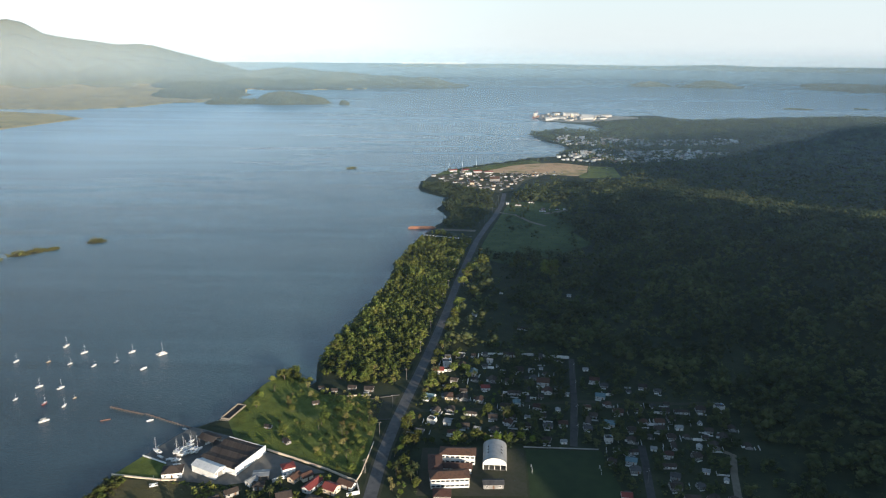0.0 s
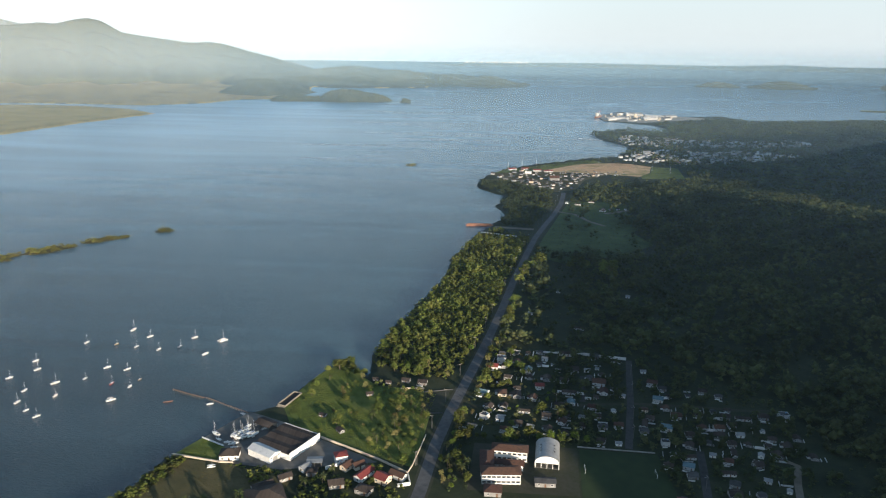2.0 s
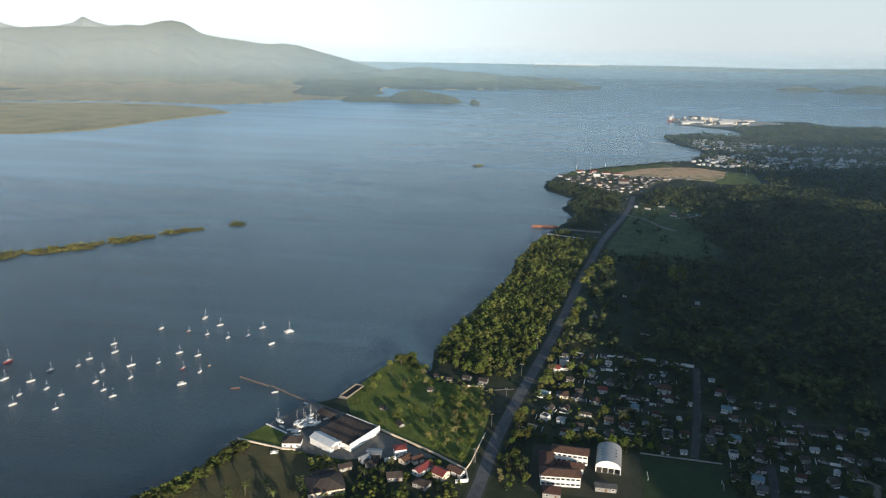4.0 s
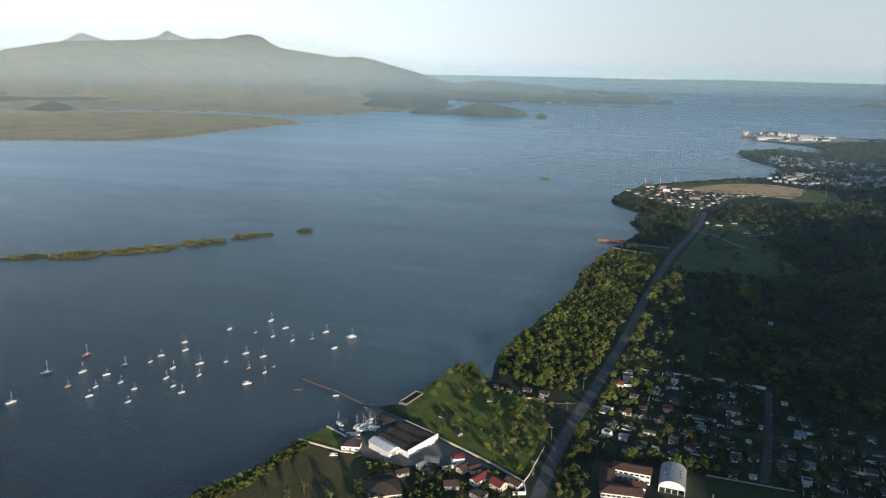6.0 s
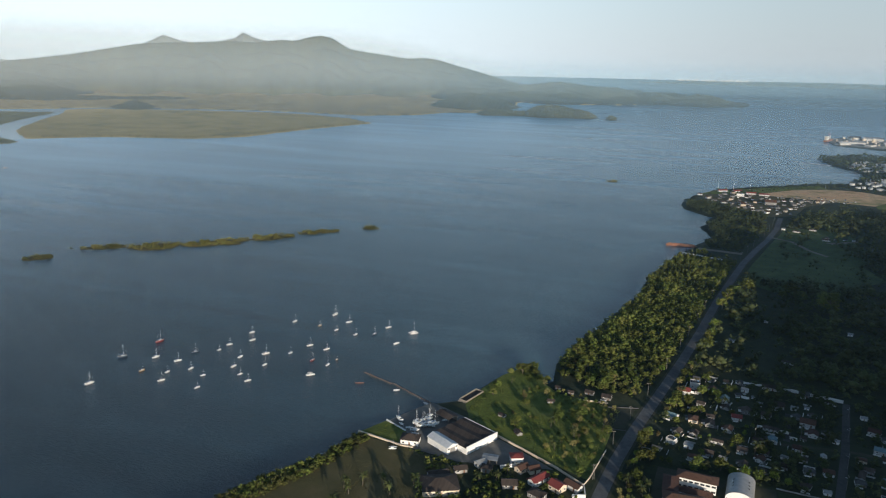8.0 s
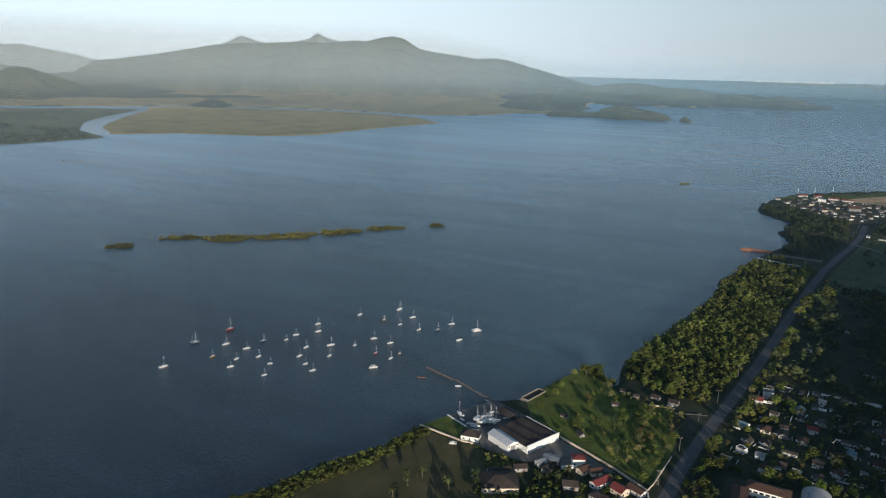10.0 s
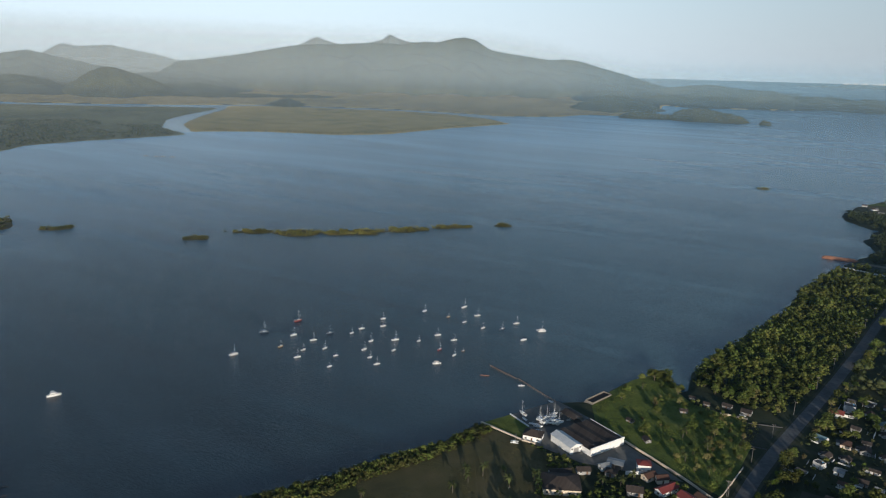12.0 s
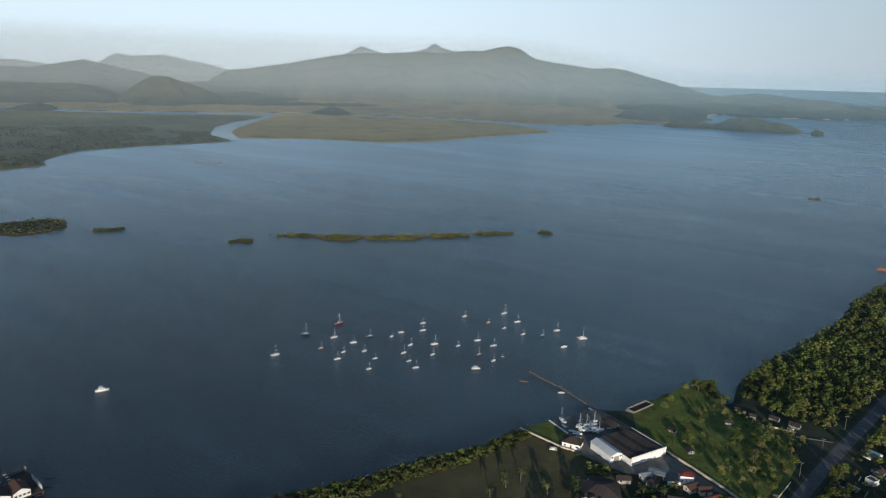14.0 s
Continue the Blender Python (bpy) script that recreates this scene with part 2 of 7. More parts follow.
def mist_material(name, density, rise=None, climb=0.0, near=None, around=4341.0):
    """A tinted see-through sheet in place of haze in the air, lit by sun and sky. rise: the heights between which it
    thickens; climb: how much higher it reaches before the western mountains; near: metres over which a lying layer
    thickens.
    """
    m = bpy.data.materials.new(name)
    m.use_nodes = True
    n, li = m.node_tree.nodes, m.node_tree.links
    o = n["Material Output"]
    n.remove(n["Principled BSDF"])
    geo = n.new("ShaderNodeNewGeometry")
    sep = n.new("ShaderNodeSeparateXYZ")
    li.new(geo.outputs["Position"], sep.inputs[0])

    def ramp(socket, x0, x1, v0, v1):
        mr = n.new("ShaderNodeMapRange")
        mr.interpolation_type = "SMOOTHSTEP"
        for key, v in (("From Min", x0), ("From Max", x1), ("To Min", v0), ("To Max", v1)):
            mr.inputs[key].default_value = v
        li.new(socket, mr.inputs["Value"])
        return mr.outputs[0]

    def mixed(kind, p, q):
        mt = n.new("ShaderNodeMath")
        mt.operation = kind
        li.new(p, mt.inputs[0])
        li.new(q, mt.inputs[1])
        return mt.outputs[0]

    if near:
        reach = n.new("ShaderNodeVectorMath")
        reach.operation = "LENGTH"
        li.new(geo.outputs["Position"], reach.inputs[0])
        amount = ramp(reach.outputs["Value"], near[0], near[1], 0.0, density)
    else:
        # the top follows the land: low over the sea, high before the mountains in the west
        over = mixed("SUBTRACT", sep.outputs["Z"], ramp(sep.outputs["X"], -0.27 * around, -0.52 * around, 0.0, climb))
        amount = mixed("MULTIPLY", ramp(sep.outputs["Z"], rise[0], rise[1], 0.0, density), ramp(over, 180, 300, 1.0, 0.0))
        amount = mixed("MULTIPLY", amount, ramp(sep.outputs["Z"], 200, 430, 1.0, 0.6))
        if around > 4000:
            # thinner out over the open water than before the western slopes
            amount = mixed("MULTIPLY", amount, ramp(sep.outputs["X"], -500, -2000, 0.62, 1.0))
    # haze glow put into the tint: warmer over the sunlit marsh, bluer at sea
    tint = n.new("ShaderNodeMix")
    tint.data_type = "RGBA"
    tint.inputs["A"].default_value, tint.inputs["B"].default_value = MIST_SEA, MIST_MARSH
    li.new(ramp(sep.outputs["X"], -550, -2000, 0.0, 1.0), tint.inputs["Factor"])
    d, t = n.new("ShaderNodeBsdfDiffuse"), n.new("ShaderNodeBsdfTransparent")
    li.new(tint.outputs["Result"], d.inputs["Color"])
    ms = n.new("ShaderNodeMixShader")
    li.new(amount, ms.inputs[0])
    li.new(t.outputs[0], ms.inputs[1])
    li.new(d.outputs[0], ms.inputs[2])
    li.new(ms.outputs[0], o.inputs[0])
    return m


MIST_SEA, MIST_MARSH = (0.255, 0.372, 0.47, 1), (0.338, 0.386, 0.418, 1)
WATER = water_material()
# pale sky reflection of the river put into its base colour
CALM = material("sky_toned_river_water", [(0.25, 0.36, 0.45), (0.30, 0.42, 0.51)], 0.01, 3, 0.2, spec=0.5)
LAND = material("undergrowth_ground", [(0.014, 0.020, 0.009), (0.024, 0.032, 0.012), (0.038, 0.042, 0.018)], 0.12, 8, 0.95, 0.3, 0.5)
MARSH = material("marsh_grass", [(0.225, 0.178, 0.055), (0.41, 0.30, 0.092), (0.52, 0.375, 0.135)], 0.012, 9, 0.95, 0.6, 0.05, coarse=0.0016)
MARSH_GREEN = material("mangrove_marsh", [(0.082, 0.088, 0.036), (0.165, 0.155, 0.062), (0.25, 0.215, 0.09)], 0.03, 10, 0.95, 1.5, 0.05, coarse=0.0028)
PLAIN_FAR = material("brown_scrub_plain", [(0.145, 0.125, 0.052), (0.285, 0.213, 0.082), (0.385, 0.282, 0.112)], 0.016, 10, 0.95, 1.5, 0.03, coarse=0.0014)
GRASS = material("meadow_grass", [(0.038, 0.052, 0.011), (0.098, 0.122, 0.022), (0.155, 0.165, 0.038)], 0.10, 9, 0.95, 0.35, 0.9)
VALLEY_GRASS = material("valley_grass", [(0.028, 0.046, 0.014), (0.052, 0.078, 0.022), (0.084, 0.105, 0.034)], 0.06, 9, 0.95, 0.3, 0.6)
PITCH = material("pitch_grass", [(0.018, 0.031, 0.010), (0.030, 0.048, 0.014)], 0.15, 6, 0.95, 0.05, 2)
MUD = material("damp_meadow", [(0.045, 0.044, 0.018), (0.078, 0.070, 0.028), (0.11, 0.09, 0.042)], 0.07, 8, 0.95, 0.2, 0.8)
SAND = material("bare_sandy_ground", [(0.14, 0.16, 0.055), (0.34, 0.25, 0.115), (0.55, 0.37, 0.20), (0.50, 0.30, 0.15), (0.24, 0.21, 0.08)], 0.035, 9, 0.95, coarse=0.009)
EARTH = material("dirt_track", [(0.11, 0.095, 0.07), (0.19, 0.165, 0.125)], 0.3, 6, 0.95)
ASPHALT = material("worn_asphalt", [(0.055, 0.055, 0.056), (0.085, 0.084, 0.083), (0.115, 0.112, 0.108)], 0.35, 8, 0.9, 0.02, 6)
STREET = material("street_asphalt", [(0.030, 0.030, 0.030), (0.050, 0.049, 0.047), (0.065, 0.062, 0.056)], 0.35, 8, 0.95)
VERGE = material("gravel_verge", [(0.050, 0.046, 0.032), (0.030, 0.036, 0.016)], 0.4, 6, 0.95)
YARD = material("yard_concrete", [(0.085, 0.082, 0.075), (0.15, 0.145, 0.13)], 0.25, 8, 0.9)
PORT_FLOOR = material("pale_port_concrete", [(0.24, 0.21, 0.16), (0.36, 0.32, 0.26)], 0.05, 8, 0.9)
WHITE = material("white_plaster", [(0.62, 0.60, 0.56), (0.80, 0.78, 0.74)], 0.5, 8, 0.85, spread=0.06)
CREAM = material("cream_plaster", [(0.55, 0.45, 0.33), (0.68, 0.57, 0.43)], 0.5, 8, 0.85, spread=0.1)
PALE = material("dull_pale_plaster", [(0.40, 0.39, 0.37), (0.58, 0.565, 0.54)], 0.5, 8, 0.9, spread=0.15)
GREYWALL = material("grey_plaster", [(0.16, 0.155, 0.148), (0.30, 0.29, 0.275)], 0.5, 8, 0.9, spread=0.15)
TEAL = material("pale_blue_paint", [(0.09, 0.14, 0.16), (0.14, 0.21, 0.235)], 0.5, 8, 0.8)
TILE = material("clay_tiles", [(0.046, 0.024, 0.017), (0.080, 0.042, 0.028), (0.040, 0.027, 0.020)], 0.7, 8, 0.85, 0.06, 3, spread=0.2)
TILE_RED = material("red_painted_roof", [(0.13, 0.028, 0.024), (0.20, 0.05, 0.038)], 0.5, 8, 0.7, spread=0.1)
FIBRE = material("weathered_sheet_roof", [(0.026, 0.020, 0.017), (0.048, 0.037, 0.030), (0.07, 0.055, 0.045)], 0.3, 8, 0.9, 0.05, 2, stretch=(3, 0.3, 1))
FIBRE_GREY = material("grey_fibre_cement", [(0.036, 0.036, 0.037), (0.080, 0.079, 0.077)], 0.4, 8, 0.85, 0.04, 2, spread=0.25)
METAL = material("painted_metal_sheet", [(0.17, 0.175, 0.175), (0.27, 0.27, 0.265)], 0.4, 6, 0.45, spec=0.5)
WHITE_METAL = material("white_metal_sheet", [(0.42, 0.43, 0.43), (0.58, 0.58, 0.57)], 0.4, 6, 0.5, spec=0.5)
GLASS = material("dark_window", [(0.02, 0.025, 0.03), (0.05, 0.055, 0.06)], 0.4, 3, 0.15, spec=0.5)
TIMBER = material("grey_timber", [(0.15, 0.13, 0.10), (0.27, 0.235, 0.19)], 0.8, 8, 0.85)
DOORWOOD = material("brown_door", [(0.10, 0.055, 0.03), (0.16, 0.09, 0.05)], 1.0, 6, 0.6)
RUST = material("rusted_steel", [(0.16, 0.070, 0.042), (0.26, 0.13, 0.08), (0.11, 0.058, 0.042)], 0.4, 8, 0.75, spread=0.1)
BARK = material("bark", [(0.07, 0.055, 0.04), (0.14, 0.12, 0.09)], 1.5, 6, 0.95, 0.05, 4)
LEAF = foliage("broad_leaves", [(0.042, 0.062, 0.013), (0.100, 0.123, 0.025), (0.182, 0.182, 0.045)])
LEAF_BRIGHT = foliage("bright_leaves", [(0.058, 0.090, 0.013), (0.108, 0.155, 0.021), (0.165, 0.190, 0.036)])
LEAF_DRY = foliage("dry_leaves", [(0.098, 0.094, 0.028), (0.165, 0.150, 0.050), (0.225, 0.195, 0.075)])
CANOPY = foliage("forest_canopy", [(0.032, 0.045, 0.017), (0.060, 0.074, 0.028), (0.094, 0.101, 0.041)], 0.20, True, 0.25)
LEAFMASS = foliage("shore_leaves", [(0.042, 0.062, 0.013), (0.100, 0.123, 0.025), (0.182, 0.182, 0.045)], 0.25, True, 0.4)
MANGROVE = foliage("mangrove_leaves", [(0.072, 0.078, 0.018), (0.140, 0.134, 0.032), (0.20, 0.175, 0.052)], 0.35, True, 0.3)
MANGROVE_DARK = foliage("dark_mangrove_leaves", [(0.036, 0.044, 0.014), (0.075, 0.080, 0.023), (0.125, 0.115, 0.036)], 0.35, True, 0.3)
PALM = foliage("palm_fronds", [(0.040, 0.056, 0.016), (0.078, 0.090, 0.028), (0.11, 0.11, 0.045)], 0.3)
HILLS = material("wooded_hills", [(0.028, 0.036, 0.026), (0.046, 0.053, 0.036), (0.068, 0.070, 0.046)], 0.03, 10, 0.95, 1.5, 0.025, coarse=0.003)


def scrubby_foot(m, colour, low, high):
    """Lets a wooded slope thin out into scrub towards its foot, in patches."""
    n, li = m.node_tree.nodes, m.node_tree.links
    b, geo, sep = n["Principled BSDF"], n.new("ShaderNodeNewGeometry"), n.new("ShaderNodeSeparateXYZ")
    li.new(geo.outputs["Position"], sep.inputs[0])
    patchy = n.new("ShaderNodeTexNoise")
    patchy.inputs["Scale"].default_value, patchy.inputs["Detail"].default_value = 0.0022, 5
    li.new(geo.outputs["Position"], patchy.inputs["Vector"])
    shift = n.new("ShaderNodeMath")
    shift.operation = "MULTIPLY_ADD"
    shift.inputs[1].default_value = 60.0
    li.new(patchy.outputs["Fac"], shift.inputs[0])
    li.new(sep.outputs["Z"], shift.inputs[2])
    fade = n.new("ShaderNodeMapRange")
    fade.interpolation_type = "SMOOTHSTEP"
    fade.inputs["From Min"].default_value, fade.inputs["From Max"].default_value = low + 30, high + 30
    li.new(shift.outputs[0], fade.inputs["Value"])
    mix = n.new("ShaderNodeMix")
    mix.data_type = "RGBA"
    mix.inputs["A"].default_value = (*colour, 1)
    li.new(fade.outputs[0], mix.inputs["Factor"])
    li.new(b.inputs["Base Color"].links[0].from_socket, mix.inputs["B"])
    li.new(mix.outputs["Result"], b.inputs["Base Color"])


MASSIF = material("wooded_mountain", [(0.026, 0.034, 0.024), (0.044, 0.051, 0.034), (0.066, 0.068, 0.044)], 0.03, 10, 0.95, 1.2, 0.025, coarse=0.003)
scrubby_foot(MASSIF, (0.115, 0.106, 0.048), 40.0, 105.0)
HILLOCK = material("scrub_hillock", [(0.022, 0.028, 0.013), (0.044, 0.048, 0.022), (0.078, 0.075, 0.034)], 0.035, 10, 0.95, 3.0, 0.05, coarse=0.006)
HULL = material("white_gelcoat", [(0.60, 0.59, 0.56), (0.72, 0.71, 0.68)], 0.8, 5, 0.35, spread=0.08)
HULL_RED = material("red_hull_paint", [(0.18, 0.034, 0.03), (0.25, 0.055, 0.048)], 0.8, 5, 0.4)
HULL_DARK = material("navy_hull_paint", [(0.035, 0.05, 0.08), (0.06, 0.08, 0.11)], 0.8, 5, 0.4)
HULL_TAN = material("ochre_hull_paint", [(0.34, 0.22, 0.09), (0.43, 0.30, 0.14)], 0.8, 5, 0.45)
DECK = material("boat_deck", [(0.52, 0.46, 0.36), (0.66, 0.62, 0.54)], 1.0, 5, 0.6)
ALLOY = material("mast_alloy", [(0.55, 0.55, 0.54), (0.66, 0.66, 0.65)], 1.0, 3, 0.4, metal=0.4, spec=0.5)
CANVAS = material("canvas_cover", [(0.06, 0.10, 0.20), (0.10, 0.15, 0.26)], 1.0, 4, 0.9)
BLUE = material("blue_tarpaulin", [(0.10, 0.25, 0.42), (0.16, 0.34, 0.52)], 1.0, 4, 0.7)


# ---------------------------------------------------------------- mesh helpers
class Geo:
    """Vertices and faces that are gathered and made into one mesh."""

    def __init__(self):
        self.v, self.f = [], []

    def add(self, verts, faces):
        k = len(self.v)
        self.v += [tuple(p) for p in verts]
        self.f += [tuple(i + k for i in face) for face in faces]
        return self

    def box(self, c, s, turn=0.0, taper=1.0):
        """A box with its base centre at c and sizes s; taper narrows the top."""
        ca, sa = math.cos(turn), math.sin(turn)
        out = []
        for z, k in ((0, 1.0), (s[2], taper)):
            for px, py in ((-1, -1), (1, -1), (1, 1), (-1, 1)):
                dx, dy = px * s[0] / 2 * k, py * s[1] / 2 * k
                out.append((c[0] + dx * ca - dy * sa, c[1] + dx * sa + dy * ca, c[2] + z))
        return self.add(out, [(3, 2, 1, 0), (4, 5, 6, 7), (0, 1, 5, 4), (1, 2, 6, 5), (2, 3, 7, 6), (3, 0, 4, 7)])

    def tube(self, pts, radii, sides=6):
        """A round bar along pts."""
        rings = []
        for k, p in enumerate(pts):
            a, b = Vector(pts[max(0, k - 1)]), Vector(pts[min(len(pts) - 1, k + 1)])
            d = (b - a).normalized()
            u = d.cross(Vector((0.31, 0.17, 0.93) if abs(d.z) < 0.9 else (1, 0, 0))).normalized()
            w = d.cross(u)
            rings.append([tuple(Vector(p) + radii[k] * (math.cos(q) * u + math.sin(q) * w)) for q in (2 * math.pi * j / sides for j in range(sides))])
        verts = [p for r in rings for p in r]
        faces = [(k * sides + j, k * sides + (j + 1) % sides, (k + 1) * sides + (j + 1) % sides, (k + 1) * sides + j) for k in range(len(pts) - 1) for j in range(sides)]
        faces += [tuple(range(sides))[::-1], tuple((len(pts) - 1) * sides + j for j in range(sides))]
        return self.add(verts, faces)

    def prism(self, outline, z0, z1):
        """A slab with an outline of (x, y)."""
        n = len(outline)
        verts = [(x, y, z0) for x, y in outline] + [(x, y, z1) for x, y in outline]
        return self.add(verts, [tuple(range(n))[::-1], tuple(range(n, 2 * n))] + [(k, (k + 1) % n, n + (k + 1) % n, n + k) for k in range(n)])

    def loft(self, rings, close=True):
        """Skin over rings of equal length."""
        n = len(rings[0])
        verts = [p for r in rings for p in r]
        faces = [(k * n + j, k * n + (j + 1) % n, (k + 1) * n + (j + 1) % n, (k + 1) * n + j) for k in range(len(rings) - 1) for j in range(n if close else n - 1)]
        if close:
            faces += [tuple(range(n))[::-1], tuple((len(rings) - 1) * n + j for j in range(n))]
        return self.add(verts, faces)

    def mesh(self, name, mat, smooth=False):
        me = bpy.data.meshes.new(name)
        me.from_pydata(self.v, [], self.f)
        me.materials.append(mat)
        if smooth:
            me.polygons.foreach_set("use_smooth", [True] * len(me.polygons))
        me.update()
        return me


def part(name, geo, mat, parent=None, label="", smooth=False):
    ob = new(name, geo.mesh(name, mat, smooth) if isinstance(geo, Geo) else geo)
    ob.parent = parent
    return tagged(ob, label)


def thing(name, label, category, m=None, group="", kind=""):
    ob = new(name)
    ob.empty_display_size = 0.5
    if m is not None:
        ob.matrix_world = m
    return tagged(ob, label, category, group, kind)


def array_mesh(name, verts, faces, mats, index=None, smooth=False):
    """A mesh from number arrays; faces all have the same count of corners."""
    verts, faces = np.asarray(verts, np.float32), np.asarray(faces, np.int32)
    me = bpy.data.meshes.new(name)
    k = faces.shape[1]
    me.vertices.add(len(verts))
    me.vertices.foreach_set("co", verts.ravel())
    me.loops.add(faces.size)
    me.loops.foreach_set("vertex_index", faces.ravel())
    me.polygons.add(len(faces))
    me.polygons.foreach_set("loop_start", np.arange(0, faces.size, k, dtype=np.int32))
    me.polygons.foreach_set("loop_total", np.full(len(faces), k, np.int32))
    for m in mats:
        me.materials.append(m)
    if index is not None:
        me.polygons.foreach_set("material_index", np.asarray(index, np.int32))
    if smooth:
        me.polygons.foreach_set("use_smooth", np.ones(len(faces), bool))
    me.update(calc_edges=True)
    me.validate()
    return me


# ---------------------------------------------------------------- the lie of the land
EYE = 217.0
NEAR_SHORE = [(-520, -500), (-330, 60), (-262, 180), (-244, 214), (-232, 234), (-217, 270), (-201, 301), (-191, 321), (-185, 349), (-176, 372),
              (-163, 393), (-158, 404), (-143, 416), (-137, 437), (-130, 464), (-119, 487), (-109, 485), (-98, 464), (-92, 470), (-97, 502), (-91, 558), (-76, 621),
              (-57, 707), (-56, 780), (-38, 870), (-17, 940), (3, 1018), (-10, 1077), (3, 1168), (-21, 1192), (-45, 1230), (-49, 1290)]
FAR_SHORE = [(-25, 1399), (15, 1474), (76, 1533), (186, 1636), (257, 1678), (314, 1818), (312, 1900), (273, 2000), (253, 2176), (337, 2283),
             (493, 2297), (520, 2400), (493, 2488), (361, 2620), (347, 2877), (420, 2960), (585, 2940), (700, 2870), (867, 2935), (880, 2780),
             (867, 2678), (1184, 2784), (1639, 2936), (1900, 3000), (4500, 2600), (4500, -3000), (-520, -3000)]
MARSH_WEST = [(-1500, 300), (-1545, 639), (-1570, 745), (-1654, 774), (-1789, 929), (-1793, 1101), (-1757, 1353), (-1776, 1398), (-1994, 1479),
              (-2247, 1681), (-2404, 1887), (-2604, 2200), (-2682, 2300), (-2911, 2175), (-3010, 2000), (-3246, 1855), (-3400, 1740), (-5000, 1200), (-9000, -500), (-2500, -300)]
MARSH_EAST = [(-1827, 1456), (-1715, 1590), (-1622, 1641), (-1444, 1708), (-1364, 1837), (-1352, 2156), (-1293, 2565), (-1495, 2747),
              (-1763, 2850), (-1994, 2860), (-2170, 2815), (-2500, 2700), (-2760, 2560), (-2790, 2440), (-2609, 2275), (-2364, 1950), (-2160, 1710), (-2048, 1601)]
MAIN_NORTH = [(-1536, 2945), (-1351, 3136), (-1315, 3391), (-1134, 3520), (-1162, 4195), (-1331, 4894), (-1142, 4739), (-719, 4905), (-313, 5371),
              (63, 6266), (-600, 9000), (-9000, 14000), (-16000, 6000), (-9000, 1000), (-5000, 1330), (-3486, 1835), (-3374, 1945), (-3169, 2120), (-3028, 2280), (-2870, 2460), (-2840, 2600), (-2540, 2760), (-2230, 2905), (-2047, 2948), (-1832, 2972)]
RIDGE = [(332, 40, 55), (380, 90, 87), (493, 196, 92), (511, 337, 92), (487, 510, 83), (450, 680, 66), (430, 800, 51), (400, 1000, 32), (330, 1150, 12), (250, 1250, 0)]
# unseen hills added in the east, heights set to shade the plain
SHADE_RANGE = [(700, 240, 60), (960, 560, 150), (1180, 800, 210), (1400, 1000, 215), (1700, 1300, 190), (2400, 1800, 180)]


def wave(x, y, size):
    """Cheap smooth noise, about -1 to 1, with waves of that size."""
    k = 6.283 / size
    return (np.sin(k * (x * 0.83 + y * 0.55) + 1.3 * np.sin(k * 0.61 * (y - 0.4 * x))) + np.sin(k * 1.63 * (0.71 * y - 0.62 * x) + 0.7) * 0.6 + np.sin(k * 2.9 * (0.35 * x + 0.9 * y) + 2.1) * 0.35) / 1.95


def inside(x, y, poly):
    """Distance to an outline, positive inside."""
    x, y = np.asarray(x, float), np.asarray(y, float)
    best, odd = np.full(x.shape, 1e9), np.zeros(x.shape, bool)
    for (ax, ay), (bx, by) in zip(poly, poly[1:] + poly[:1]):
        dx, dy = bx - ax, by - ay
        t = np.clip(((x - ax) * dx + (y - ay) * dy) / (dx * dx + dy * dy), 0, 1)
        best = np.minimum(best, (x - ax - t * dx) ** 2 + (y - ay - t * dy) ** 2)
        if dy:
            odd ^= ((ay > y) != (by > y)) & (x < (y - ay) / dy * dx + ax)
    return np.where(odd, 1, -1) * np.sqrt(best)


def crest(x, y, line, wide):
    """Height of a ridge that follows a line of (x, y, z)."""
    out = np.zeros(np.shape(x))
    for (ax, ay, az), (bx, by, bz) in zip(line, line[1:]):
        dx, dy = bx - ax, by - ay
        t = np.clip(((x - ax) * dx + (y - ay) * dy) / (dx * dx + dy * dy), 0, 1)
        d2 = (x - ax - t * dx) ** 2 + (y - ay - t * dy) ** 2
        out = np.maximum(out, (az + t * (bz - az)) * np.exp(-d2 / wide**2))
    return out


def main_shore(x, y):
    r = np.hypot(x, y)
    rough = np.where(r < 520, 0.6, np.where(r < 1300, 3.0, 8.0))
    return inside(x, y, NEAR_SHORE + FAR_SHORE) + rough * wave(x, y, 34.0)


def relief(x, y):
    """Height of the ground over the water, and whether it is marsh."""
    x, y = np.asarray(x, float), np.asarray(y, float)
    a = main_shore(x, y)
    z = np.where(a > 0, np.minimum(2.0, a * 0.45), np.maximum(-2.0, a * 0.3))
    hill = crest(x, y, RIDGE, 150.0) + crest(x, y, SHADE_RANGE, 260.0)
    hill = hill * (1 + 0.10 * wave(x, y, 190.0)) * np.clip((x - 60 - 0.06 * y) / 130.0, 0, 1)
    z = z + np.where(a > 0, np.maximum(0, hill - 2.5), 0)
    b = np.maximum(inside(x, y, MARSH_WEST), np.maximum(inside(x, y, MARSH_EAST), inside(x, y, MAIN_NORTH))) + 4 * wave(x, y, 120.0)
    low = np.where(b > 0, np.minimum(2.2, b * 0.12), np.maximum(-2.0, b * 0.1))
    return np.maximum(z, low), low > z


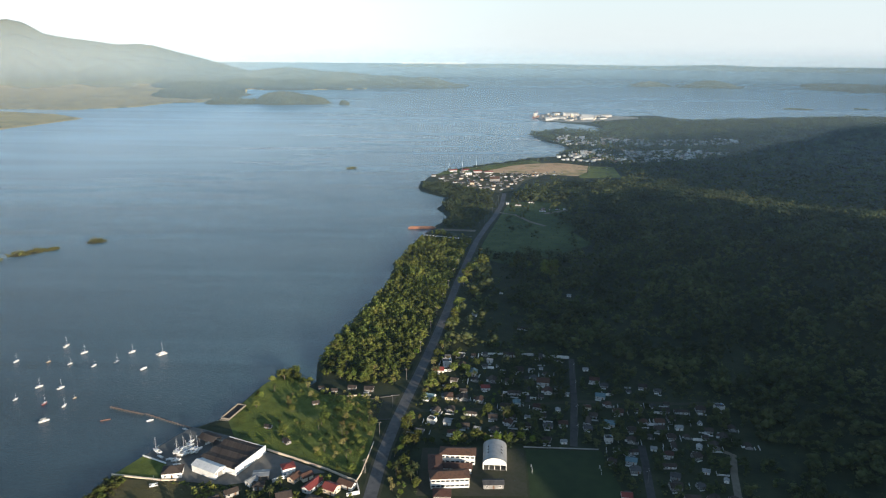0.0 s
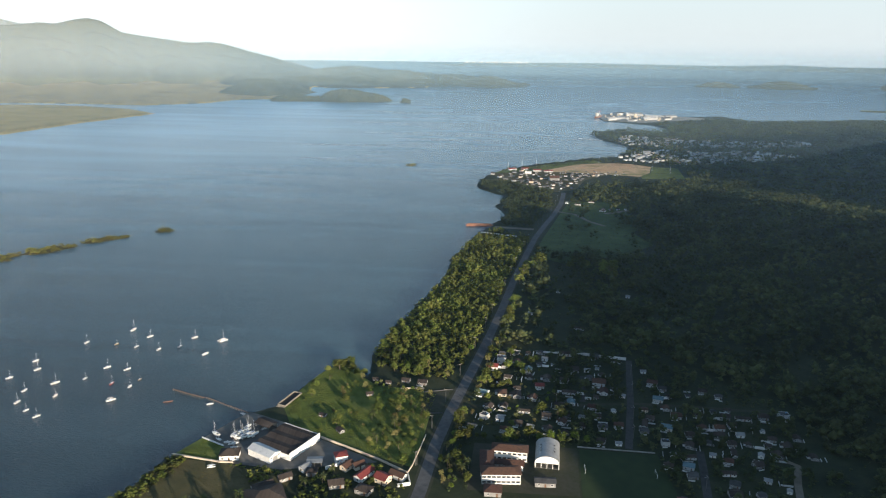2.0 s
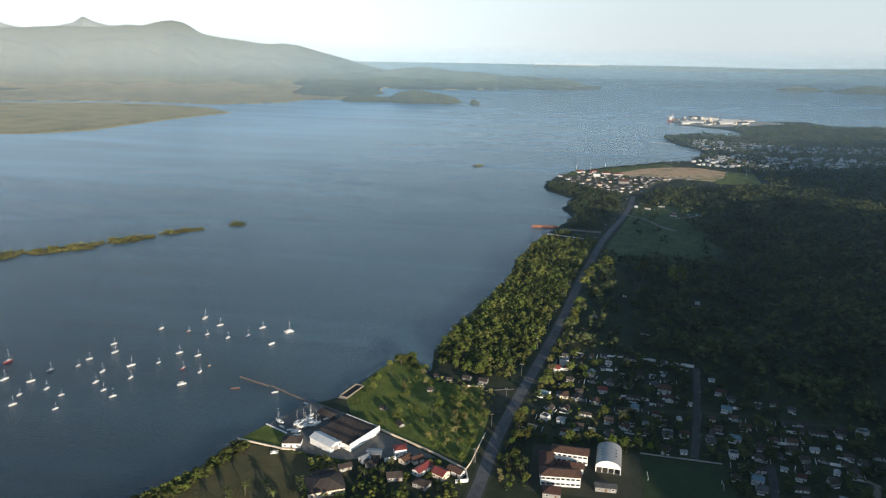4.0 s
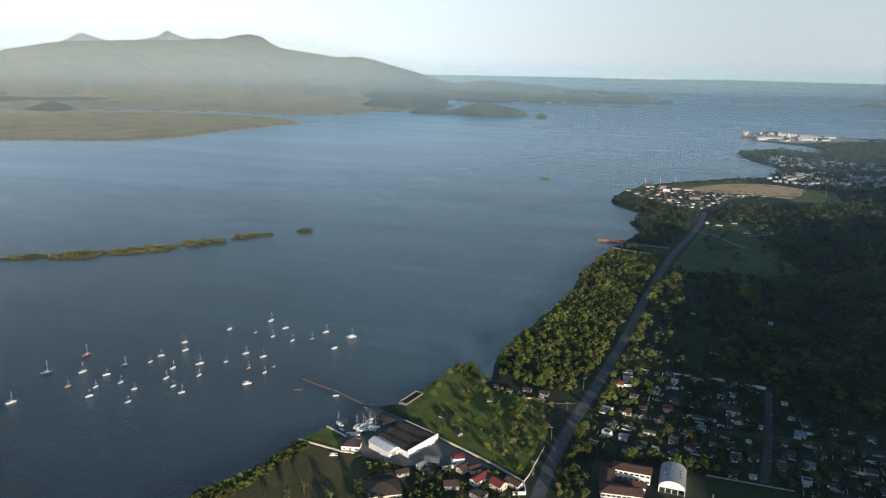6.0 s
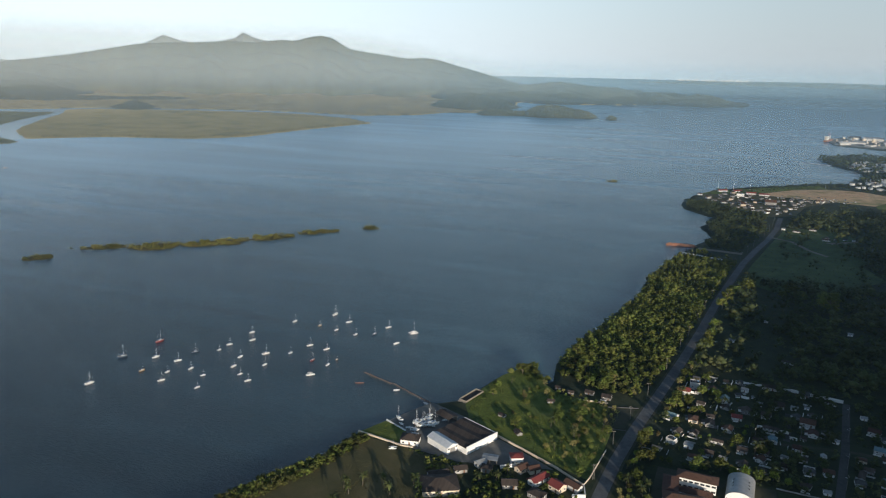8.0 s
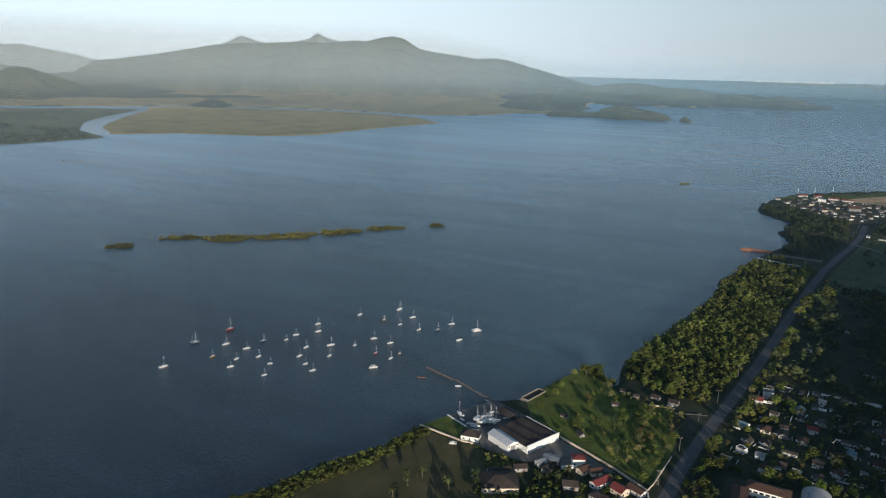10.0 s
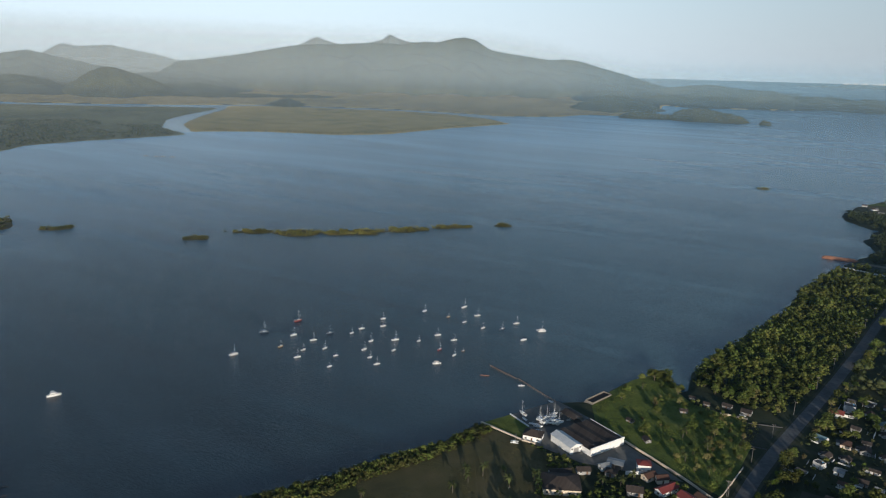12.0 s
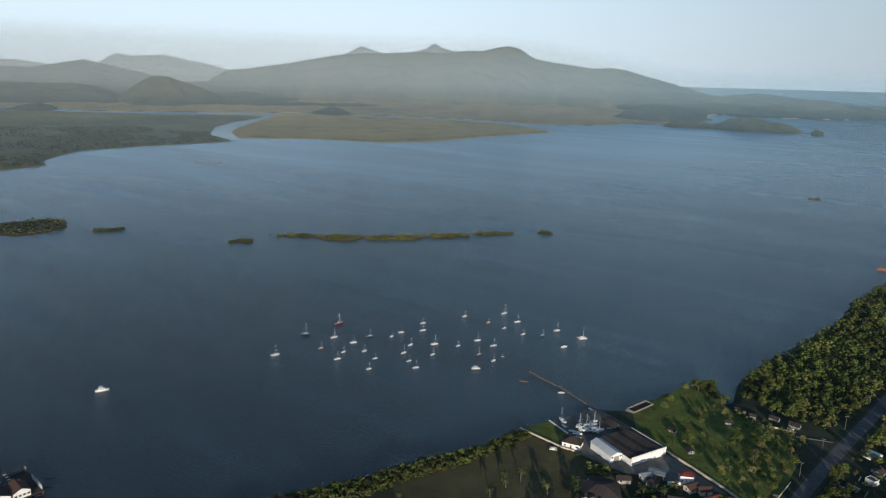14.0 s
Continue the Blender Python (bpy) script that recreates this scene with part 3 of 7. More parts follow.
def bend(x, y, z, start=2900.0, depth=1950.0):
    """Far distance drawn in: what lies beyond start keeps its bearing and its height over the horizon."""
    x, y, z = (np.asarray(a, float) for a in (x, y, z))
    r = np.hypot(x, y) + 1e-9
    near = start + depth * (1 - np.exp(-np.maximum(r - start, 0) / depth))
    s = np.where(r > start, near / r, 1.0)
    return np.stack([x * s, y * s, np.where(r > start, EYE + (z - EYE) * s, z)], -1)


def polar(bearing, r):
    b = np.radians(bearing)
    return -r * np.sin(b), r * np.cos(b)


def grid_faces(nb, nr, ring=False):
    i, j = np.meshgrid(np.arange(nr - 1), np.arange(nb if ring else nb - 1), indexing="ij")
    k = (j + 1) % nb
    return np.stack([i * nb + j, (i + 1) * nb + j, (i + 1) * nb + k, i * nb + k], -1).reshape(-1, 4)


def height(x, y):
    return float(relief(np.array([x]), np.array([y]))[0][0])


def build_ground():
    b = np.concatenate([np.arange(-180, -38, 4.0), np.arange(-38, 74, 0.22), np.arange(74, 180, 4.0)])
    r = np.concatenate([[1, 60, 120, 170], np.geomspace(200, 2900, 330), 2900 - 1950 * np.log(1 - np.linspace(0.012, 0.995, 60))])
    R, B = np.meshgrid(r, b, indexing="ij")
    x, y = polar(B, R)
    z, marsh = relief(x, y)
    f = grid_faces(len(b), len(r), True)
    keep = z.ravel()[f].max(1) > -1.5
    f = f[keep]
    fx, fy = x.ravel()[f[:, 0]], y.ravel()[f[:, 0]]
    index = (marsh.ravel()[f[:, 0]] & (fx < 200)).astype(int)
    index = np.where((index == 1) & (inside(fx, fy, MARSH_WEST) > -30), 2, index)
    index = np.where((index == 1) & (inside(fx, fy, MAIN_NORTH) > 0), 3, index)
    index = np.where((index == 3) & (fx > -0.31 * fy), 0, index)
    v = bend(x, y, z).reshape(-1, 3)
    used = np.unique(f)
    back = np.zeros(len(v), np.int64)
    back[used] = np.arange(len(used))
    ob = new("ground", array_mesh("ground", v[used], back[f][:, ::-1], [LAND, MARSH, MARSH_GREEN, PLAIN_FAR], index, True))
    tagged(ob, "low green coastal land and yellow-green marsh round a bay", "ground", kind="structure")
    b = np.arange(-180, 180, 2.0)
    r = np.concatenate([[1, 200, 500, 1000, 1600, 2300, 2900], 2900 - 1950 * np.log(1 - np.linspace(0.03, 0.9992, 50)), [19000, 22000, 26000]])
    R, B = np.meshgrid(r, b, indexing="ij")
    x, y = polar(B, R)
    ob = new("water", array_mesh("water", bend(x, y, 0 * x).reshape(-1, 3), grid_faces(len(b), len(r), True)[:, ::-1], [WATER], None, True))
    tagged(ob, "calm slate-blue bay water with fine wind ripples", "water", kind="structure")


build_ground()


def river_channel(line, wide):
    """Sheltered, smooth water between the banks of the marsh."""
    pts, left, right = [Vector(p) for p in line], [], []
    for k, p in enumerate(pts):
        d = (pts[min(k + 1, len(pts) - 1)] - pts[max(0, k - 1)]).normalized()
        left.append(p + Vector((-d.y, d.x)) * wide / 2)
        right.append(p - Vector((-d.y, d.x)) * wide / 2)
    flat = np.array([tuple(p) for p in left + right])
    n = len(pts)
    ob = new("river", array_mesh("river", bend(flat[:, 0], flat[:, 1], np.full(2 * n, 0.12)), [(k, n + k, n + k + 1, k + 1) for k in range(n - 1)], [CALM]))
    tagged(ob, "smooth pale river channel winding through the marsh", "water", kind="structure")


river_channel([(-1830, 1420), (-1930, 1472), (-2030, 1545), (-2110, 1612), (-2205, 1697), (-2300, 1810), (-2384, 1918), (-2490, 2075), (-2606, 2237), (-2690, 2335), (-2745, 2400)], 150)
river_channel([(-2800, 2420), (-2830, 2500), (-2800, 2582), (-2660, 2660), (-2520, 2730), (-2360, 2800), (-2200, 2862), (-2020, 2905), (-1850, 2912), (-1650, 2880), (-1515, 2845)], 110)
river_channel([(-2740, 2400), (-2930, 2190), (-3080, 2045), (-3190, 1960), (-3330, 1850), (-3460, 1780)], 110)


def far_hill(name, label, profile, base, ridge, seed, rugged=0.25, mat=None):
    """A hill from its skyline, in degrees of bearing and of height over the horizon."""
    foot = -math.degrees(math.atan2(EYE, ridge)) - 0.03
    profile = sorted(profile)
    side = 0.06 * (profile[-1][0] - profile[0][0])
    profile = [(profile[0][0] - side, foot)] + profile + [(profile[-1][0] + side, foot)]
    pb, pe = [p[0] for p in profile], [p[1] for p in profile]
    fine = 30 if ridge < 3700 else 20 if ridge < 5400 else 12
    nb, nr = max(24, int((pb[-1] - pb[0]) * fine)), 34 if ridge < 5400 else 40 if ridge < 9000 else 22
    b = np.linspace(pb[0], pb[-1], nb)
    e = np.interp(b, pb, pe)
    k = np.ones(3) / 3
    e = np.convolve(np.pad(e, 1, "edge"), k, "valid")
    top = EYE + np.tan(np.radians(e)) * ridge
    jag = 0.0004 * ridge * wave(b * 60 + seed * 17, b * 23, 40.0)
    s = np.concatenate([np.linspace(0, 1, nr - 5), np.linspace(1.1, 1.6, 5)])
    S, B = np.meshgrid(s, b, indexing="ij")
    lobe = np.clip(top / top.max(), 0.02, 1) ** 0.5 * (1 + 0.10 * np.sin(b * 2.3 + seed)) if ridge < 5400 else 1 + 0.10 * np.sin(b * 1.3 + seed) + 0.05 * np.sin(b * 2.9 + 2 * seed)
    R = ridge + (base - ridge) * (1 - S) * lobe[None, :]
    x, y = polar(B, R)
    rise = np.where(S <= 1, S**1.25, np.maximum(0, 1 - 1.7 * (S - 1)))
    spur = 1 + rugged * np.sin(np.pi * np.clip(S, 0, 1)) * (wave(x + seed * 311, y, 900.0) + 0.5 * wave(x, y + seed * 97, 330.0))
    z = np.maximum(top[None, :], 0) * rise * spur + jag[None, :] * np.clip(rise, 0, 1) ** 5 - 1.0
    if base < 4600:
        z = z + (8.0 * np.abs(wave(x, y, 46.0) * wave(-y, x, 61.0)) + 3.5 * wave(x + 90, y, 27.0) * wave(y, -x, 37.0)) * np.clip(S * 4, 0, 1) * np.clip(top / 12.0, 0, 1)[None, :]
    ob = new(name, array_mesh(name, bend(x, y, z).reshape(-1, 3), grid_faces(nb, nr)[:, ::-1], [mat or HILLS], None, True))
    return tagged(ob, label, "hill", kind="structure")


far_hill("mountain_massif", "broad wooded mountain in pale haze beyond the marsh", [(56, -2.4), (53.5, -0.9), (52.2, -0.1), (50.6, 0.09), (47.6, 0.55), (43.8, 1.28), (42, 1.42), (39.85, 1.52), (37.5, 1.66),
         (35.5, 1.62), (33.7, 1.86), (32.6, 1.82), (31.6, 2.1), (30.6, 2.25), (29.7, 2.05), (28.6, 1.36), (27.5, 1.15), (25.5, 0.9), (24.1, 0.7), (22.6, 0.78), (21.5, 0.62), (20, 0.2), (18.2, -0.25), (16.1, -0.85), (14, -1.3), (12, -2.0), (11, -2.4)], 5600, 8200, 1, 0.13, MASSIF)
far_hill("mountain_peaks", "pale blue mountain peaks far behind the massif", [(46, 0.2), (43.6, 1.2), (42.0, 1.98), (41.2, 1.7), (40, 1.4), (38, 1.65), (37, 1.9), (36.4, 2.33), (35.6, 1.95), (34, 1.6), (31, 0.4)], 9000, 14000, 2)
far_hill("mountain_range_west", "hazy grey-green mountains behind the river flats", [(80, -0.6), (74, 0.2), (69, -0.1), (66.9, -0.18), (64.9, -0.2), (63, 0.2), (61.7, 0.42), (60.3, 0.08), (58, -0.4), (55.5, -1.0), (53, -1.6), (51, -2.4)], 5600, 8400, 3, 0.15)
far_hill("mountain_range_blue", "pale blue mountain chain on the skyline", [(72, 0.1), (66, 0.3), (63, -0.1), (61, 0.15), (60.1, 0.7), (59.6, 0.93), (58.8, 0.75), (57.8, 0.82), (56.5, 0.9), (55, 0.6), (53.5, 0.35), (52.2, 0.0), (50, -0.4)], 9500, 14000, 4)
far_hill("wooded_hill", "dark wooded hill behind the river flats", [(61, -2.7), (60.2, -2.4), (59.2, -1.75), (58.5, -1.25), (57.7, -0.8), (57.0, -0.6), (56.4, -0.65), (55.6, -0.9), (54.8, -1.15), (54.0, -1.45), (53.2, -1.75), (52.2, -2.3)], 4350, 5100, 5, 0.3, HILLOCK)
far_hill("hillock_west", "low wooded hillock on the marsh", [(68, -3.1), (66.5, -2.95), (65.4, -2.7), (64.8, -2.62), (64.2, -2.75), (63.2, -3.1)], 3800, 4150, 6, 0.2, HILLOCK)
far_hill("hillock_marsh", "low wooded hillock on the marsh", [(46.6, -3.3), (45.4, -3.0), (44.6, -2.75), (44.1, -2.7), (43.4, -2.95), (42.4, -3.3)], 3600, 3900, 7, 0.2, HILLOCK)
far_hill("hillock_cape", "brown-green wooded hillock on the shore", [(24.2, -3.15), (23.2, -3.0), (22.2, -2.8), (21.3, -2.4), (20.2, -1.95), (19.0, -1.8), (18.2, -1.9), (17.2, -2.15), (16.3, -2.3), (15.3, -2.75)], 3900, 4350, 8, 0.2, HILLOCK)
far_hill("island_wooded", "wooded island hill in the bay", [(14.9, -3.3), (14.4, -2.95), (13.9, -2.72), (13.0, -2.55), (12.1, -2.58), (11.2, -2.75), (10.2, -2.9), (9.5, -3.1), (9.0, -3.45)], 3430, 3570, 9, 0.15, HILLOCK)
far_hill("island_low", "low wooded islet beside the island", [(18.3, -3.25), (17.7, -3.0), (17.0, -2.98), (16.2, -3.05), (15.4, -3.1), (14.6, -3.15), (14.2, -3.35)], 3480, 3590, 10, 0.15, HILLOCK)
far_hill("islet_far", "tiny dark wooded islet", [(8.4, -3.45), (8.2, -3.28), (7.9, -3.25), (7.6, -3.45)], 3440, 3470, 11, 0.1, HILLOCK)
far_hill("cape_hills", "chain of low wooded hills on a cape", [(21, -1.6), (18, -1.4), (16.5, -1.22), (15, -1.1), (13.9, -0.95), (12.1, -0.79), (10.8, -0.92), (9.5, -1.08), (7.7, -1.12), (6.8, -1.3), (5.95, -1.64), (5.1, -1.38), (4.2, -1.5), (3.4, -1.78), (2.6, -1.6), (1.95, -1.45), (1.2, -1.46), (0.5, -1.62), (-0.2, -1.85), (-0.7, -1.95)], 5180, 5850, 12, 0.3)
far_hill("foothills_west", "dark wooded foothills behind the river flats", [(70, -1.7), (67, -1.21), (65, -1.26), (62.6, -1.22), (61.2, -1.39), (60.1, -1.77), (58.6, -2.15)], 4700, 5500, 17, 0.3)
far_hill("foothills_mid", "dark wooded foothills before the massif", [(58.5, -1.7), (55.5, -1.09), (54.3, -0.95), (52.3, -0.86), (51, -0.8), (49.5, -1.15), (48, -1.6), (46.5, -2.1)], 5050, 6100, 18, 0.3)
far_hill("wooded_flats", "dark woods along the foot of the mountain", [(54, -2.62), (52, -2.4), (49.5, -2.32), (47, -2.36), (45, -2.45), (42.5, -2.4), (40, -2.55), (37, -2.62)], 4500, 4850, 19, 0.2, HILLOCK)
far_hill("island_east_small", "hazy wooded island off the far shore", [(-13.9, -1.98), (-14.8, -1.72), (-15.6, -1.58), (-16.4, -1.7), (-17.3, -1.95)], 6100, 6400, 13, 0.2)
far_hill("island_east", "hazy wooded island off the far shore", [(-17.2, -1.95), (-18.2, -1.8), (-19.0, -1.55), (-19.8, -1.43), (-20.7, -1.5), (-21.6, -1.75), (-22.5, -1.95)], 6100, 6500, 14, 0.2)
far_hill("flat_coast_east", "low marshy coast across the bay", [(-22.6, -1.98), (-24, -1.75), (-27, -1.62), (-31, -1.6), (-36, -1.55), (-44, -1.5)], 5800, 7400, 15, 0.1)
far_hill("far_coast", "faint blue coast on the horizon", [(7, -0.75), (4, -0.6), (1, -0.5), (-3, -0.45), (-6, -0.42), (-10, -0.45), (-15, -0.5), (-18, -0.42), (-20.3, -0.36), (-23, -0.45), (-30, -0.42), (-40, -0.45)], 12500, 17000, 16, 0.1)


def build_mist():
    """Standing sheets in place of haze over the bay, each thickening upwards, and a lying one that pales the near land.
    """
    b = np.arange(-60, 96, 1.5)
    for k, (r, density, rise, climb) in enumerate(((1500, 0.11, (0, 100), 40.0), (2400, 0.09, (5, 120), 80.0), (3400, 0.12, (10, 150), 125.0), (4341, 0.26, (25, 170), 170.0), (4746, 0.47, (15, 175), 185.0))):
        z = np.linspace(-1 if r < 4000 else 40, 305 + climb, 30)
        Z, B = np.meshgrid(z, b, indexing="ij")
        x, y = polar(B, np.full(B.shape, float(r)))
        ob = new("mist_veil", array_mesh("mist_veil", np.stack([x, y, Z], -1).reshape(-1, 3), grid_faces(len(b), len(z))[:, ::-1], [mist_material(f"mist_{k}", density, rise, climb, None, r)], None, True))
        tagged(ob, "thin pale sheet in place of haze over the bay", "mist", kind="structure")
    r = np.linspace(60, 2600, 40)
    R, B = np.meshgrid(r, b, indexing="ij")
    x, y = polar(B, R)
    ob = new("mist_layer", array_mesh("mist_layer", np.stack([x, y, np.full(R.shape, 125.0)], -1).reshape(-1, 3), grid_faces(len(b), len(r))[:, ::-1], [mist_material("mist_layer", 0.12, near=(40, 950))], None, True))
    tagged(ob, "thin pale sheet in place of haze over the land", "mist", kind="structure")


build_mist()


# ---------------------------------------------------------------- patches, road, streets
def patch(name, outline, mat, z, label, category="ground"):
    ob = new(name, Geo().prism(outline, z - 0.5, z).mesh(name, mat))
    return tagged(ob, label, category, kind="structure")


def strip(name, line, width, mat, z, label, category="road"):
    """A band along a line, with its own thickness."""
    pts = [Vector(p) for p in line]
    left, right = [], []
    for k, p in enumerate(pts):
        d = (pts[min(k + 1, len(pts) - 1)] - pts[max(0, k - 1)]).normalized()
        n = Vector((-d.y, d.x)) * width / 2
        left.append(p + n)
        right.append(p - n)
    g = Geo()
    for k in range(len(pts) - 1):
        q = (left[k], right[k], right[k + 1], left[k + 1])
        g.add([(p.x, p.y, z) for p in q] + [(p.x, p.y, z - 0.4) for p in q], [(0, 1, 2, 3), (1, 0, 4, 5), (3, 2, 6, 7)])
    ob = new(name, g.mesh(name, mat))
    return tagged(ob, label, category, kind="structure")


ROAD = [(-60, 180), (-47, 250), (-38.5, 329), (-35, 375), (-30, 412), (-24, 448), (-16, 494), (-7, 550), (3, 618), (14, 703), (31, 812), (42, 880), (59, 958), (74, 1020), (91, 1107), (102, 1200)]
strip("road_verge", ROAD, 10.4, VERGE, 2.05, "worn gravel and grass verge along the coast road", "verge")
strip("road", ROAD, 7.2, ASPHALT, 2.10, "long straight two-lane asphalt coast road")
strip("street_1", [(79.5, 383), (90, 442), (100, 512)], 4.6, STREET, 2.09, "narrow asphalt street between houses")
strip("street_2", [(-30, 425), (20, 428), (90, 441), (130, 441), (161, 439), (186, 441)], 3.6, VERGE, 2.07, "pale unpaved cross street")
strip("street_3", [(112, 330), (118, 365), (121, 385)], 4.6, STREET, 2.09, "narrow asphalt street between houses")
strip("street_4", [(157, 325), (166, 356), (173, 375), (166, 381)], 4.0, EARTH, 2.07, "pale dirt track at the foot of the hill")
strip("street_5", [(58, 440), (62, 480)], 4.0, STREET, 2.08, "short asphalt side street")
strip("track_far", [(80, 1046), (105, 1030), (122, 985), (140, 960)], 6.0, EARTH, 2.06, "pale dirt track off the coast road")
strip("track_hill", [(150, 1040), (190, 1068), (260, 1090)], 9.0, EARTH, 2.06, "pale dirt track towards the hill")
strip("track_barge", [(-10, 935), (12, 932), (42, 928)], 10.0, EARTH, 2.06, "bare track to the shore landing")
patch("meadow", [(-134, 438), (-128, 462), (-118, 482), (-108, 482), (-97, 462), (-84, 449), (-60, 446), (-41, 440), (-43, 385), (-46, 350), (-66, 358), (-104, 377), (-128, 390), (-139, 412)], GRASS, 2.03, "bright green rough meadow with scattered trees")
patch("damp_meadow", [(-186, 345), (-147, 342), (-110, 330), (-110, 290), (-128, 250), (-175, 225), (-214, 262), (-200, 296), (-190, 320)], MUD, 2.03, "brownish damp meadow behind the mangrove fringe")
patch("yard_lawn", [(-184, 349), (-157, 345), (-158, 359), (-175, 368)], GRASS, 2.04, "small green lawn on the waterfront", "lawn")
patch("boatyard_floor", [(-157, 345), (-146, 343), (-118, 340), (-66, 353), (-80, 361), (-104, 374), (-128, 390), (-147, 398), (-158, 402), (-164, 391), (-174, 369), (-158, 359.5)], YARD, 2.045, "grey concrete boatyard floor with stains", "yard")
patch("football_pitch", [(47, 326), (99, 326), (95, 378), (50, 379)], PITCH, 2.04, "shaded green football pitch", "pitch")
patch("school_yard", [(-14, 332), (46, 332), (49, 380), (-12, 380)], VERGE, 2.03, "bare earth school yard", "yard")
patch("valley_meadow", [(40, 815), (52, 880), (68, 955), (86, 1040), (104, 1120), (150, 1135), (192, 1108), (184, 1050), (202, 985), (172, 925), (188, 866), (150, 822), (128, 786), (96, 800), (70, 770), (44, 792)], VALLEY_GRASS, 2.035, "rough grass meadow on the valley floor")
patch("walled_plot", [(-48, 413), (-35, 415), (-32, 446), (-48, 441)], VERGE, 2.06, "bare dark plot inside pale walls", "yard")
patch("sandy_field", [(70, 1425), (110, 1475), (150, 1525), (215, 1562), (265, 1560), (308, 1522), (290, 1440), (262, 1390), (184, 1412), (120, 1418)], SAND, 2.06, "large bare sandy field by the bay", "field")
patch("green_field", [(308, 1522), (360, 1508), (345, 1374), (262, 1364), (264, 1392), (292, 1440)], GRASS, 2.06, "bright green field beside the sandy ground", "field")
patch("point_grass", [(-22, 1384), (38, 1414), (68, 1428), (108, 1476), (148, 1528), (212, 1566), (196, 1610), (90, 1520), (34, 1462), (-4, 1425)], GRASS, 2.055, "rough green grass along the bay behind the settlement", "field")
patch("settlement_ground", [(-10, 1300), (20, 1280), (90, 1205), (125, 1230), (150, 1330), (200, 1400), (110, 1412), (70, 1420), (40, 1410), (-20, 1380)], MUD, 2.05, "trodden ground of the shore settlement", "yard")


# ---------------------------------------------------------------- plants
PHI = (1 + 5**0.5) / 2
ICO_V = np.array([(-1, PHI, 0), (1, PHI, 0), (-1, -PHI, 0), (1, -PHI, 0), (0, -1, PHI), (0, 1, PHI), (0, -1, -PHI), (0, 1, -PHI), (PHI, 0, -1), (PHI, 0, 1), (-PHI, 0, -1), (-PHI, 0, 1)]) / 1.902
ICO_F = np.array([(0, 11, 5), (0, 5, 1), (0, 1, 7), (0, 7, 10), (0, 10, 11), (1, 5, 9), (5, 11, 4), (11, 10, 2), (10, 7, 6), (7, 1, 8),
                  (3, 9, 4), (3, 4, 2), (3, 2, 6), (3, 6, 8), (3, 8, 9), (4, 9, 5), (2, 4, 11), (6, 2, 10), (8, 6, 7), (9, 8, 1)])
OCT_V = np.array([(1, 0, 0), (-1, 0, 0), (0, 1, 0), (0, -1, 0), (0, 0, 1), (0, 0, -1)], float)
OCT_F = np.array([(0, 2, 4), (2, 1, 4), (1, 3, 4), (3, 0, 4), (2, 0, 5), (1, 2, 5), (3, 1, 5), (0, 3, 5)])


def crown(rng, radius, tall, clumps, leaves, flat=False, grain=(0.22, 0.42)):
    """An uneven crown, base at z = 0: clumps of leaves round a middle, loose sprays on the outside."""
    vs, fs, k = [], [], 0
    bv, bf = (OCT_V, OCT_F) if flat else (ICO_V, ICO_F)
    lean = rng.normal(0, 0.12 * radius, 2)
    spots = []
    for c in range(clumps):
        a, u = rng.uniform(0, 6.283), rng.uniform(0.1, 1.0) ** 0.6
        h = rng.uniform(0.15, 0.92)
        w = math.sin(math.pi * min(1, h * 0.85 + 0.12)) ** 0.7
        p = np.array([lean[0] * h + radius * 0.72 * u * w * math.cos(a), lean[1] * h + radius * 0.72 * u * w * math.sin(a), tall * h])
        s = radius * rng.uniform(*grain) * np.array([1, 1, rng.uniform(0.55, 0.8)])
        spots.append((p, s))
        v = bv * (1 + rng.uniform(-0.28, 0.28, (len(bv), 1))) * s + p
        vs.append(v)
        fs.append(bf + k)
        k += len(v)
    for c in range(leaves):
        p, s = spots[c % clumps]
        d = rng.normal(0, 1, 3) + (0, 0, 0.35)
        d /= np.linalg.norm(d)
        v = p + d * s * rng.uniform(0.85, 1.3 if c % 2 else 1.85) + rng.normal(0, 0.24, (3, 3)) * s
        vs.append(v)
        fs.append(np.array([(0, 1, 2)]) + k)
        k += 3
    return np.concatenate(vs), np.concatenate(fs)


def make_tree(name, label, leaf, radius, tall, stem, seed, m, clumps=34, leaves=150, group="trees"):
    rng = np.random.default_rng(seed)
    t = thing(name, label, "tree", m, group)
    v, f = crown(rng, radius, tall, clumps, leaves, True, (0.15, 0.30))
    part("crown", array_mesh("crown", v + (0, 0, stem), f, [leaf]), None, t)
    g = Geo()
    bendx = rng.normal(0, 0.3)
    g.tube([(0, 0, -0.4), (bendx * 0.4, 0.1, stem * 0.6), (bendx, 0.2, stem + tall * 0.35), (bendx * 1.1, 0, stem + tall * 0.7)], [0.32, 0.24, 0.17, 0.06], 6)
    for k in range(5):
        a, h = k * 1.3 + rng.uniform(0, 1), stem + tall * rng.uniform(0.0, 0.3)
        g.tube([(bendx * 0.7, 0.1, h), (radius * 0.35 * math.cos(a), radius * 0.35 * math.sin(a), h + tall * 0.2), (radius * 0.66 * math.cos(a), radius * 0.66 * math.sin(a), h + tall * 0.33)], [0.13, 0.08, 0.03], 5)
    part("trunk", g, BARK, t)
    return t


